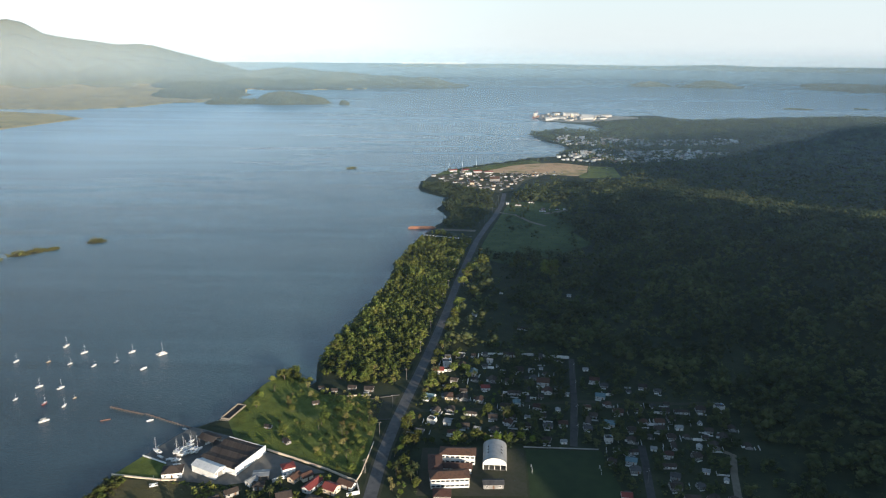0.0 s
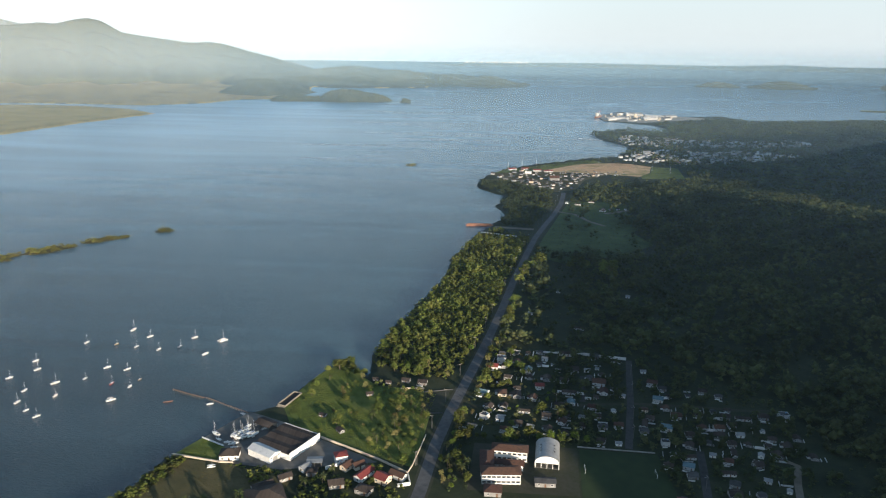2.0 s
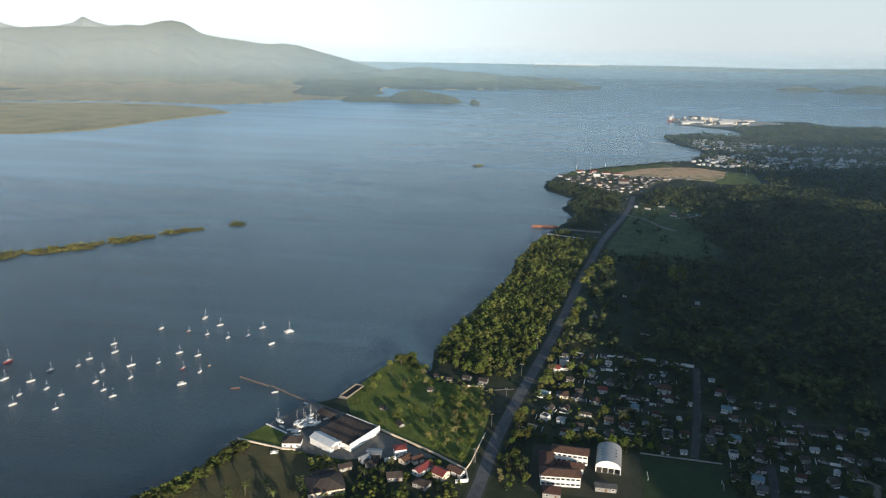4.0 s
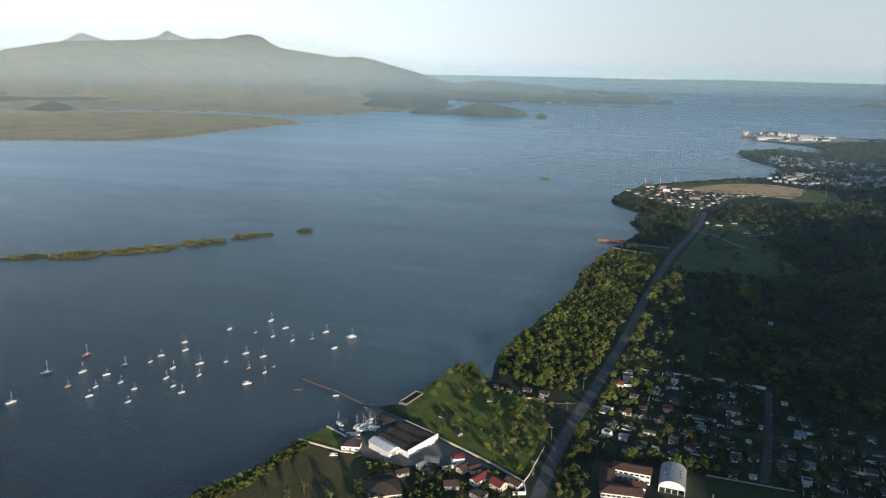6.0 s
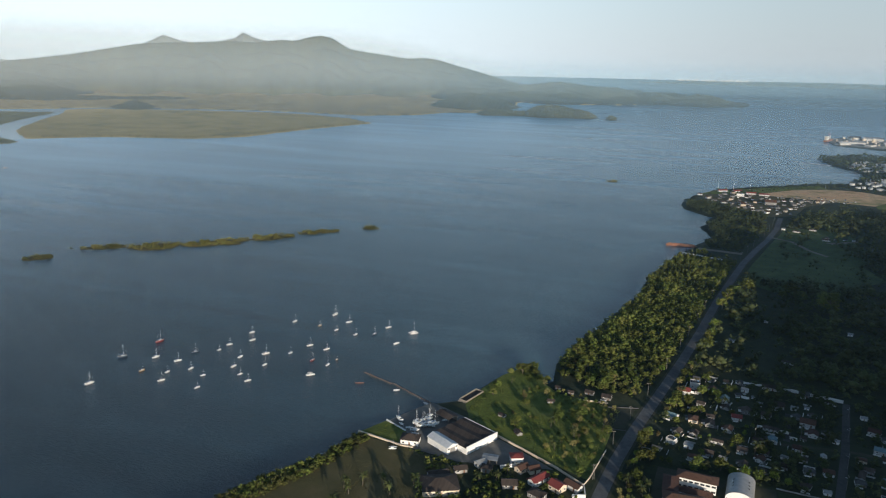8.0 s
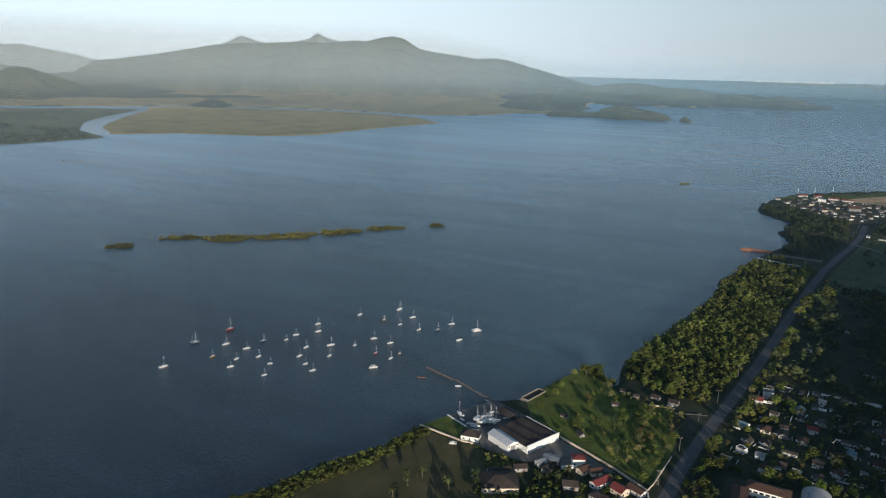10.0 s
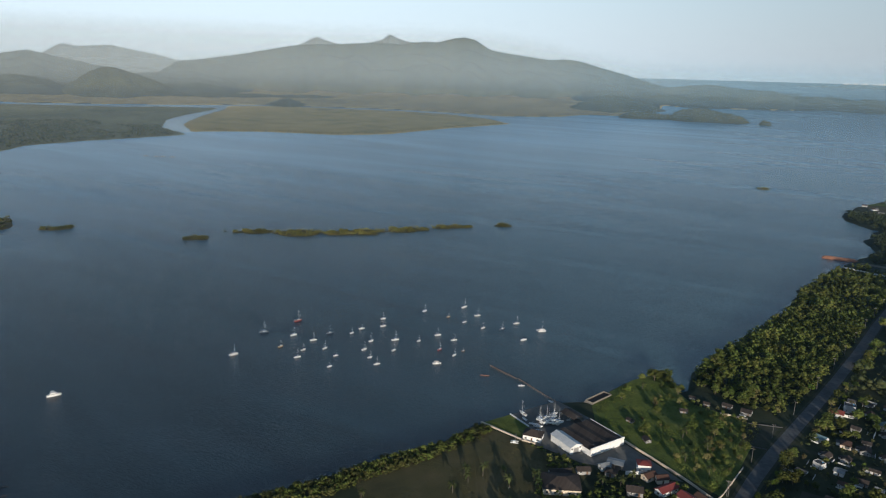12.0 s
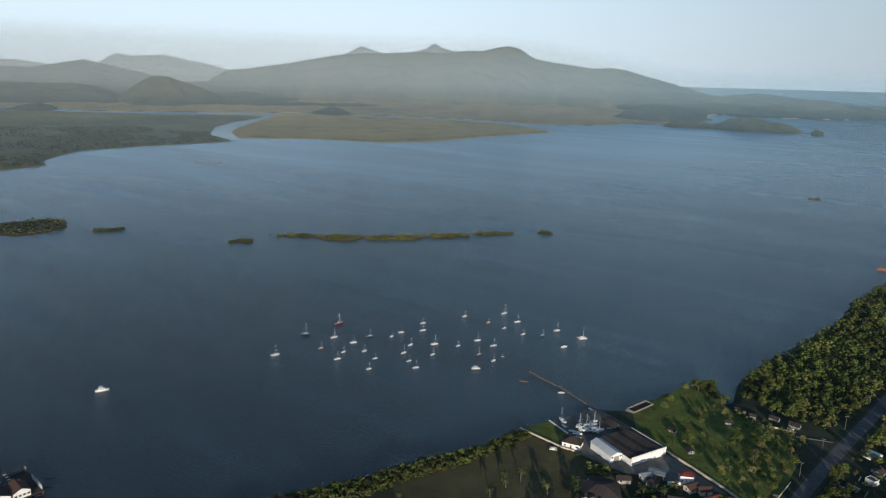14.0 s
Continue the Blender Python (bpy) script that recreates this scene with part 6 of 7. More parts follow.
dock_house()
for x, y, turn in ((-344.5, 149.5, 62), (-340, 143.5, 66), (-352, 154, 60)):
    log = thing("floating_log", "dark floating timber log beside the quay", "log", pose(x, y, 0.02, 0, 0, turn), "floating logs")
    part("log", Geo().tube([(-2.6, 0, 0), (0, 0.1, 0.02), (2.6, 0, 0)], [0.26, 0.24, 0.20], 8), FIBRE, log)
jetty("timber gangway to the dock house", [(-341.6, 112), (-328, 98), (-318, 84)], 2.2, "gangway")


# ---------------------------------------------------------------- fish pens, far small things
for x, y in ((-1416, 1002), (-1393, 1011), (-1361, 1030), (-1380, 1018)):
    t = thing("fish_pen", "small floating fish pen far out", "fish pen", pose(x, y, 0, 0, 0, 40) @ Matrix.Scale(0.7, 4), "fish pens")
    for s in (-1, 1):
        part("float", Geo().box((s * 5, 0, -0.2), (2, 12, 0.9)), TIMBER, t)
    part("hut", Geo().box((0, 0, -0.2), (5, 5, 3.2), 0, 0.7), GREYWALL, t)


# ---------------------------------------------------------------- shore settlement and far town
far_first = {}


def far_house(kind, x, y, turn, s):
    """A house seen from far: walls, roof and two windows."""
    kinds = {"t": (10, 8, 3.2, WHITE, TILE, "white house with a tiled roof"), "g": (11, 8, 3.2, GREYWALL, FIBRE_GREY, "white house with a grey roof"),
             "m": (16, 9, 4.2, WHITE, FIBRE_GREY, "white hall with a pale roof"), "c": (10, 9, 5.5, CREAM, TILE, "cream two-storey house with a tiled roof")}
    m = at(x, y, turn, height(x, y) if x > 60 else 2.0, s)
    if kind in far_first:
        return copy_thing(far_first[kind], m)
    w, d, h, wall, roof, label = kinds[kind]
    t = thing("house", label + " in a shore town", "house", m, "houses of the far town")
    part("wall", Geo().box((0, 0, -0.5), (w, d, h + 0.5)), wall, t)
    part("roof", gable_roof(w, d, h, d * 0.24), roof, t)
    for s2 in (-1, 1):
        part("window", Geo().box((s2 * w * 0.25, -d / 2 - 0.04, 1), (1.6, 0.1, 1.2)), GLASS, t)
    far_first[kind] = t
    return t


def town_mass(name, label, outlines):
    """Far houses, each a box under a gable roof, in one mesh."""
    vs, fs, ms, spots = [], [], [], []
    for outline, gap, seed in outlines:
        places, r2 = scatter(outline, gap, seed)
        for x, y in places[(r2.uniform(0, 1, len(places)) < 0.62) & (wave(places[:, 0], places[:, 1], 150.0) > -0.55)]:
            w, d, h = r2.uniform(5, 14), r2.uniform(4, 8), r2.uniform(2.4, 4.8)
            a, z = r2.uniform(-0.4, 1.4), height(float(x), float(y)) - 0.3
            ca, sa = math.cos(a), math.sin(a)
            box = [(-w / 2, -d / 2, 0), (w / 2, -d / 2, 0), (w / 2, d / 2, 0), (-w / 2, d / 2, 0), (-w / 2, -d / 2, h), (w / 2, -d / 2, h), (w / 2, d / 2, h), (-w / 2, d / 2, h)]
            o, u = 0.5, d * 0.24
            top = [(-w / 2 - o, -d / 2 - o, h), (w / 2 + o, -d / 2 - o, h), (w / 2 + o, 0, h + u), (-w / 2 - o, 0, h + u), (w / 2 + o, d / 2 + o, h), (-w / 2 - o, d / 2 + o, h)]
            k = len(vs)
            vs += [(x + px * ca - py * sa, y + px * sa + py * ca, z + pz) for px, py, pz in box + top]
            wall, roof = int(r2.choice([0, 5, 1, 5, 5])), int(r2.choice([3, 4, 1, 1, 5]))
            for face, m in (((0, 1, 5, 4), wall), ((1, 2, 6, 5), wall), ((2, 3, 7, 6), wall), ((3, 0, 4, 7), wall), ((8, 9, 10, 11), roof), ((11, 10, 12, 13), roof), ((5, 6, 12, 9), wall), ((4, 7, 13, 8), wall)):
                fs.append(tuple(i + k for i in face))
                ms.append(m)
            spots.append((x, y))
    ob = new(name, array_mesh(name, vs, fs, [CREAM, PALE, GREYWALL, TILE, FIBRE_GREY, WHITE], ms))
    tagged(ob, label, "houses", kind="stuff")
    return spots


far_spots = town_mass("far_town", "small white and tiled houses of the far town", (
    ([(290, 1965), (340, 2110), (470, 2060), (600, 2020), (780, 2060), (860, 2000), (780, 1930), (600, 1890), (420, 1870), (330, 1900)], 14, 1),
    ([(240, 1612), (320, 1760), (370, 1800), (470, 1770), (600, 1800), (700, 1740), (600, 1660), (470, 1590), (380, 1560), (300, 1590)], 13, 2)))
for k, (x, y) in enumerate(((-22, 1372), (3, 1318), (18, 1300), (34, 1300), (50, 1286), (64, 1275), (76, 1250), (84, 1236), (104, 1246), (113, 1262), (122, 1290), (131, 1335), (140, 1352), (158, 1388), (172, 1380), (181, 1392),
                            (190, 1400), (64, 1400), (20, 1400), (34, 1412), (46, 1318), (58, 1302), (88, 1268), (102, 1290), (70, 1330), (118, 1370), (146, 1378), (-8, 1340), (12, 1348), (30, 1340))):
    far_house("tgtgc"[k % 5], x, y, 15 * (k % 4) - 10, 0.7 + 0.08 * (k % 4))
clutter, crowd2 = scatter([(-4, 1320), (22, 1290), (84, 1222), (118, 1236), (144, 1330), (196, 1398), (110, 1408), (40, 1404), (-14, 1376)], 15, 91)
for x, y in clutter[crowd2.uniform(0, 1, len(clutter)) < 0.55]:
    far_house(str(crowd2.choice(["t", "g", "g"])), float(x), float(y), float(crowd2.uniform(-20, 90)), float(crowd2.uniform(0.45, 0.75)))
# a crowd of stalls and small sheds at the edge of the field, rust-red sheds by the bay
stalls, crowd3 = scatter([(104, 1404), (160, 1394), (226, 1398), (252, 1428), (206, 1446), (150, 1432), (112, 1430)], 10.5, 93)
for x, y in stalls[crowd3.uniform(0, 1, len(stalls)) < 0.8]:
    far_house(str(crowd3.choice(["t", "g", "m", "t"])), float(x), float(y), float(crowd3.uniform(-20, 90)), float(crowd3.uniform(0.28, 0.5)))
for x, y, turn in ((16, 1432, 30), (42, 1440, 35), (66, 1424, 10), (88, 1418, 5)):
    make_house("low rust-red shed by the bay", 17, 6, 2.8, "gable", PALE, TILE_RED, pose(x, y, 2, 0, 0, turn), name="shed", group="red sheds", step=5)
make_house("large white building with a flat roof in the settlement", 12, 8, 4.5, "flat", WHITE, FIBRE_GREY, pose(47, 1391, 2, 0, 0, -10), name="warehouse", group="settlement halls", step=4)
make_house("old brick hall with a brown gable roof", 18, 11, 5.5, "gable", GREYWALL, TILE, pose(93, 1320, 2, 0, 0, 8), name="hall", group="settlement halls", rise=3.4, step=4)
for k, (x, y) in enumerate(((8, 1440), (36, 1466), (66, 1486), (205, 1565), (300, 1470), (330, 1440))):
    t = thing("flagpole", "tall thin pale pole by the bay", "pole", pose(x, y, 1.5), "tall poles")
    part("pole", Geo().tube([(0, 0, -0.8), (0, 0, 15)], [0.22, 0.14], 6), PALE, t)
    part("base", Geo().box((0, 0, 0), (1.2, 1.2, 0.6)), YARD, t)


def far_city():
    """Pale buildings of a town on the far coast."""
    rng, g = np.random.default_rng(29), Geo()
    for bearing in rng.uniform(-1.6, 3.4, 90):
        x, y = polar(bearing, 4738.0 + rng.uniform(-3, 3))
        w = float(rng.uniform(3, 10))
        g.box((float(x), float(y), 175.0), (w, 5.0, float(rng.uniform(3, 8.5) + 5 * rng.uniform() ** 4)), 0.0)
    tagged(new("far_city", g.mesh("far_city", PALE)), "tiny pale buildings along the far coast", "buildings", kind="stuff")


def port():
    """Cargo ship, warehouses and silos on the far point."""
    t = thing("cargo_ship", "red and white cargo ship with deck cranes at the quay", "ship", pose(352, 2790, 0, 0, 0, 72) @ Matrix.Scale(0.74, 4))
    out = [(-62, -9), (48, -9), (60, -4), (66, 0), (60, 4), (48, 9), (-62, 9)]
    part("hull", Geo().prism(out, -1, 9), RUST, t, "rust-red hull")
    part("superstructure", Geo().box((-48, 0, 9.003), (14, 16, 14)), HULL, t)
    part("bridge", Geo().box((-48, 0, 23.01), (10, 19, 3.5)), HULL, t)
    part("funnel", Geo().box((-58, 0, 9.003), (4, 4, 17), 0, 0.8), CREAM, t)
    for x in (-24, 2, 28):
        crane = part("crane", Geo().tube([(x, 0, 9), (x, 0, 24)], [1.8, 1.4], 8), HULL, t)
        part("jib", Geo().tube([(x, 0, 23), (x + 16, 2, 36)], [0.9, 0.5], 6), HULL_RED, crane)
        part("hatch", Geo().box((x + 12, 0, 9.003), (14, 12, 1.8)), GREYWALL, t)
    for k, (x, y, w, d, h, turn) in enumerate(((378, 2650, 44, 20, 6, 40), (425, 2700, 50, 22, 7, 10), (456, 2640, 40, 20, 6, 60), (525, 2700, 56, 22, 6, 20), (500, 2880, 60, 24, 8, 0), (445, 2890, 40, 22, 8, 30), (560, 2800, 60, 24, 6, -15), (630, 2840, 46, 22, 5, 15), (590, 2720, 40, 20, 5, 40))):
        w2 = thing("port_warehouse", "long white port warehouse with a cream sheet roof", "warehouse", pose(x, y, 2, 0, 0, turn), "port warehouses")
        part("wall", Geo().box((0, 0, -0.5), (w, d, h + 0.5)), PALE, w2)
        part("roof", gable_roof(w, d, h, 4, 0.6, 0.4), (PALE, METAL, FIBRE_GREY)[k % 3], w2)
    shed, box = None, np.random.default_rng(19)
    for k in range(34):
        m = pose(float(box.uniform(370, 640)), float(box.uniform(2650, 2900)), 2, 0, 0, float(box.choice([10, 40, 100, 130]))) @ Matrix.Diagonal((float(box.uniform(0.4, 1.1)), float(box.uniform(0.5, 1.0)), float(box.uniform(0.5, 1.2)), 1))
        if shed is None:
            shed = thing("port_shed", "small cream port shed with a pale roof", "shed", m, "port sheds")
            part("wall", Geo().box((0, 0, -0.5), (20, 11, 5.5)), CREAM, shed)
            part("roof", gable_roof(20, 11, 5.01, 2.4, 0.5, 0.3), PALE, shed)
        else:
            copy_thing(shed, m)
    for k, (x, y) in enumerate(((430, 2800), (462, 2815), (488, 2790), (455, 2770))):
        s = thing("silo", "round white storage silo at the port", "silo", pose(x, y, 2), "silos")
        part("drum", Geo().tube([(0, 0, -0.5), (0, 0, 13)], [5.5, 5.5], 20), CREAM, s)
        part("cap", Geo().tube([(0, 0, 13.01), (0, 0, 16)], [5.6, 1.0], 20), WHITE, s)


port()
far_city()
patch("port_ground", [(350, 2630), (480, 2570), (640, 2680), (780, 2780), (690, 2860), (560, 2935), (420, 2950), (352, 2870)], PORT_FLOOR, 2.07, "pale paved port ground", "yard")


# ---------------------------------------------------------------- vegetation
def islet(label, line, wide, seed, tall=3.2, leaves=MANGROVE):
    """A low mangrove islet along a line."""
    t = thing("mangrove_islet", label, "islet", pose(0, 0, 0), "mangrove islets")
    (ax, ay), (bx, by) = line
    n, a = math.hypot(bx - ax, by - ay), math.atan2(by - ay, bx - ax)
    rng = np.random.default_rng(seed)
    edge = []
    for k in range(28):
        q = 2 * math.pi * k / 28
        s = 1 + 0.13 * math.sin(3 * q + seed) + 0.10 * math.sin(5 * q + 2 * seed)
        u, w = math.cos(q) * n * 0.475 * (0.5 + 0.5 * s), math.sin(q) * wide * 0.44 * s
        edge.append(((ax + bx) / 2 + u * math.cos(a) - w * math.sin(a), (ay + by) / 2 + u * math.sin(a) + w * math.cos(a)))
    g = Geo().prism(edge, -1.5, 0.12)
    g.v = [tuple(p) for p in bend(*(np.array(g.v).T))]
    part("mud_bank", g, MUD, t)
    pts, r2 = scatter(edge, max(2.6, wide / 12), seed)
    if wide > 15:
        pts = pts[wave(pts[:, 0], pts[:, 1], 21.0) + 0.5 * wave(pts[:, 1], pts[:, 0], 9.0) > (-0.22 if wide < 60 else -0.6)]
    kinds = [crown(rng, 1.0, 1.35, 4, 26) for _ in range(5)]
    vs, fs, c = [], [], 0
    for x, y in pts:
        v, f = kinds[int(r2.integers(5))]
        s = tall * r2.uniform(0.45, 1.15)
        vs.append(v * (s * 1.15, s * 1.15, s * 0.85) + (x, y, 0.0))
        fs.append(f + c)
        c += len(v)
    v = np.concatenate(vs)
    part("bushes", array_mesh("bushes", bend(v[:, 0], v[:, 1], v[:, 2]), np.concatenate(fs), [leaves]), None, t, "dense olive mangrove bushes")


for k, (line, wide) in enumerate(((((-715, 546), (-690, 569)), 22), (((-705, 603), (-702, 606)), 5), (((-694, 608), (-654, 644)), 22), (((-649, 634), (-601, 675)), 38), (((-602, 669), (-543, 735)), 30),
                                  (((-546, 734), (-506, 778)), 30), (((-509, 788), (-468, 830)), 22), (((-447, 853), (-428, 870)), 22), (((-1010, 375), (-938, 470)), 112), (((-890, 469), (-869, 506)), 24),
                                  (((-203, 1464), (-187, 1480)), 17), (((-618, 646), (-606, 650)), 6), (((-560, 700), (-540, 712)), 8))):
    islet("low olive-green mangrove islet in the bay", line, wide, k + 3, 3.0 if k != 8 else 5.2, MANGROVE_DARK if k in (0, 8, 9) else MANGROVE)
islet("small dark islet off the far shore", ((1588, 3404), (1706, 3346)), 30, 40, 4)
islet("small dark islet off the far shore", ((1955, 3460), (1980, 3375)), 26, 41, 4)

fence = np.random.default_rng(53)
plot = None
for kind, hx, hy, turn in TOWN_WEST + TOWN_EAST + fillers:
    if fence.uniform() > 0.6:
        continue
    side, away = int(fence.integers(4)), float(fence.uniform(5.2, 6.6))
    ca, sa = math.cos(radians(90 * side + GRID)), math.sin(radians(90 * side + GRID))
    m = at(hx + away * ca, hy + away * sa, 90 * side + GRID + 90, 2.0) @ Matrix.Diagonal((float(fence.uniform(0.35, 0.9)), 1, float(fence.uniform(0.6, 1.0)), 1))
    if plot is None:
        plot = thing("garden_wall", "low white plastered garden wall with a coping", "garden wall", m, "garden walls")
        part("wall", Geo().box((0, 0, -0.4), (9.0, 0.16, 2.1)), PALE, plot)
        part("coping", Geo().box((0, 0, 1.705), (9.2, 0.26, 0.08)), PALE, plot)
    else:
        copy_thing(plot, m)

HOUSES_XY = np.array([(x, y) for _, x, y, _ in TOWN_WEST + TOWN_EAST + LANE_WEST + VALLEY + fillers] + [(-122, 366), (-131, 352), (-100, 346), (-86, 351), (-82, 344), (-71, 337), (-59, 334), (-51, 339), (4, 366), (4, 343), (-4, 354), (30, 367), (29, 340), (0, 330), (-112, 330), (-126, 318), (-84, 326), (-66, 322), (-76, 349), (-122, 314), (-112, 309), (-112, 316)], float)


def free_of_houses(p, gap=7.5):
    d = np.hypot(p[:, None, 0] - HOUSES_XY[None, :, 0], p[:, None, 1] - HOUSES_XY[None, :, 1])
    return d.min(1) > gap


STREETS = ([(74, 330), (80, 380), (90, 442), (100, 512)], [(-30, 425), (20, 428), (90, 441), (186, 441)], [(112, 330), (118, 365), (121, 385)], [(157, 325), (173, 375)], [(80, 1046), (122, 985), (140, 960)], [(150, 1040), (190, 1068), (260, 1090)])


def clear(p, road=9.5, street=5.0):
    keep = ~near_line(p, ROAD, road)
    for s in STREETS:
        keep &= ~near_line(p, s, street)
    return p[keep]


# single trees
TREE_KINDS = [("broadleaf_tree", "broad olive-green tree with dense leaves", LEAF, 4.8, 6.2, 1.5), ("broadleaf_tree", "tall green tree with an open crown", LEAF, 4.2, 7.4, 2.2), ("broadleaf_tree", "dense bright green tree with glossy leaves", LEAF_BRIGHT, 4.4, 6.0, 2.0),
              ("broadleaf_tree", "wide low olive-green tree with spreading crown", LEAF, 5.6, 5.4, 1.3), ("thin_tree", "thin tree with sparse dry leaves", LEAF_DRY, 3.5, 4.6, 1.6), ("broadleaf_tree", "small rounded green tree with leaves", LEAF, 3.4, 5.2, 1.8)]
first_tree = {}


def place_tree(kind, x, y, s=1.0, turn=0.0):
    m = at(x, y, turn, height(x, y) - 0.05, s)
    if kind in first_tree:
        return copy_thing(first_tree[kind], m)
    name, label, leaf, radius, tall, stem = TREE_KINDS[kind]
    thin = kind == 4
    first_tree[kind] = make_tree(name, label, leaf, radius, tall, stem, 20 + kind, m, 26 if thin else 36, 520 if thin else 850)
    return first_tree[kind]


LANDING = [(-55, 945), (-8, 948), (-27, 901), (21, 884)]
STRIP = [(-96, 507), (-90, 558), (-75, 621), (-56, 707), (-54, 780), (-36, 870), (-17, 930), (16, 888), (34, 880), (24, 812), (7, 703), (-4, 618), (-14, 550), (-23, 494), (-36, 462), (-60, 466), (-92, 480)]
places, rng = scatter(STRIP, 5.6, 5, 0.5)
places = clear(places, 8.0)
places = places[(main_shore(places[:, 0], places[:, 1]) > 4.5) & ~near_line(places, LANDING, 10.0)]
stand = wave(places[:, 0], places[:, 1], 62.0) + 0.6 * wave(places[:, 1], -places[:, 0], 33.0)
places = places[stand > -0.75]
near = places[np.argsort(places[:, 1])][:105]
rest = places[np.argsort(places[:, 1])][105:]
for x, y in near:
    place_tree(int(rng.choice([0, 1, 3, 5, 2, 4, 0, 1])), float(x), float(y), float(rng.choice([0.45, 0.55, 0.7, 0.95]) * rng.uniform(0.85, 1.12) * (1 + 0.32 * math.sin(0.10 * x + 0.055 * y))), float(rng.uniform(0, 360)))
thicket("shore_trees", "olive-green trees along the shore", rest, rng.uniform(1.9, 4.3, len(rest)) * (1 + 0.3 * wave(rest[:, 0], rest[:, 1], 70.0)), LEAFMASS, 6, (11, 150), 1.8, True)
under, rng = scatter(STRIP, 4.6, 7)
under = under[(main_shore(under[:, 0], under[:, 1]) > 1.2) & ~near_line(under, ROAD, 7.5) & ~near_line(under, LANDING, 8.0)]
thicket("shore_bushes", "dense green undergrowth along the shore", under, rng.uniform(1.7, 3.7, len(under)), LEAFMASS, 8, (5, 55), 1.3, True, category="bushes")

MEADOW = [(-134, 438), (-126, 462), (-118, 480), (-108, 480), (-97, 460), (-84, 449), (-60, 446), (-41, 440), (-44, 385), (-48, 352), (-66, 360), (-104, 380), (-126, 392), (-137, 412)]
places, rng = scatter(MEADOW, 7.4, 9, 0.5)
places = places[wave(places[:, 0], places[:, 1], 31.0) + 0.6 * wave(places[:, 1], -places[:, 0], 19.0) > 0.0 - 0.5 * np.clip((places[:, 0] + 110) / 40, -1, 1)]
places = places[free_of_houses(places, 5)]
for x, y in places:
    if rng.uniform() < 0.35 + 0.6 * min(1, max(0, (x + 118) / 40)):
        place_tree(int(rng.choice([4, 5, 3, 4, 0, 3])), float(x), float(y), float(rng.choice([0.45, 0.6, 0.8, 1.05])), float(rng.uniform(0, 360)))
for x, y, s, kind in ((-119, 476, 1.3, 3), (-112, 478, 1.4, 3), (-123, 468, 1.0, 3), (-106, 472, 1.35, 3), (-115, 471, 1.2, 0), (-101, 467, 1.2, 3), (-109, 480, 1.1, 0), (-97, 473, 1.0, 3), (-108, 464, 1.0, 5), (34, 744, 2.3, 3), (42, 760, 2.1, 0), (28, 752, 1.8, 3), (84, 760, 2.3, 0), (93, 756, 2.1, 3), (76, 752, 1.9, 3), (113, 712, 2.3, 1), (107, 717, 2.0, 1), (20, 690, 1.6, 0), (24, 712, 1.5, 1), (17, 640, 1.3, 3), (30, 660, 1.2, 0),
                      (27, 387, 1.35, 2), (34, 389, 1.5, 2), (41, 388, 1.45, 2), (48, 390, 1.4, 2), (55, 387, 1.3, 2), (21, 389, 1.2, 0), (14, 388, 0.9, 4), (9, 389, 0.9, 0), (-30, 357, 1.1, 2), (-22, 360, 1.0, 0), (-20, 372, 0.9, 5), (-17, 384, 1.0, 0), (-15, 393, 1.2, 2),
                      (-24, 340, 0.9, 5), (-14, 340, 0.8, 0), (4, 457, 1.1, 3), (-7, 458, 1.2, 0), (0, 466, 1.1, 0), (-8, 470, 0.9, 5), (8, 487, 1.0, 0), (14, 490, 0.9, 3), (-20, 402, 0.8, 5), (-18, 432, 0.6, 5), (14, 425, 0.7, 2), (27, 419, 0.8, 2), (43, 416, 0.9, 0)):
    place_tree(kind, x, y, s, 40 * (x % 9))
# trees on the town side of the coast road
roadside = np.random.default_rng(63)
for y in np.arange(338, 640, 6.0):
    if abs(y - 428) > 8:
        x = float(np.interp(y, [p[1] for p in ROAD], [p[0] for p in ROAD])) + float(roadside.uniform(8.0, 13))
        place_tree(int(roadside.choice([0, 2, 5, 4, 1, 4])), x, float(y) + float(roadside.uniform(-3, 3)), float(roadside.uniform(0.65, 1.2)), float(roadside.uniform(0, 360)))
belt, rng = scatter([(-72, 358), (-49, 350), (-45, 385), (-43, 438), (-60, 446), (-92, 456), (-92, 446), (-66, 432), (-62, 400)], 7.0, 71)
belt = belt[free_of_houses(belt, 3.6)]
for x, y in belt:
    place_tree(int(rng.choice([4, 5, 4, 3, 5])), float(x), float(y), float(rng.uniform(0.45, 0.85)), float(rng.uniform(0, 360)))
TOWN = [(-25, 330), (170, 330), (192, 445), (125, 505), (100, 525), (-5, 525), (-22, 470)]
places, rng = scatter(TOWN, 8.2, 13)
places = clear(places, 10, 4.5)
places = places[free_of_houses(places, 4.6)]
places = places[~((places[:, 0] > 45) & (places[:, 0] < 96) & (places[:, 1] < 381)) & ~((places[:, 0] > -14) & (places[:, 0] < 47) & (places[:, 1] < 382))]
lot = rng.uniform(0, 1, len(places))
single = (lot < 0.9) & (places[:, 0] < 40)
for x, y in places[single]:
    place_tree(int(rng.choice([0, 5, 3, 2, 4])), float(x), float(y), float(rng.uniform(0.5, 1.05)), float(rng.uniform(0, 360)))
more = places[(lot < 0.95) & ~single]
thicket("town_trees", "shaded trees between the houses of the town", more, rng.uniform(2.2, 4.8, len(more)), CANOPY, 61, (9, 150), 1.7, True)
palm = None
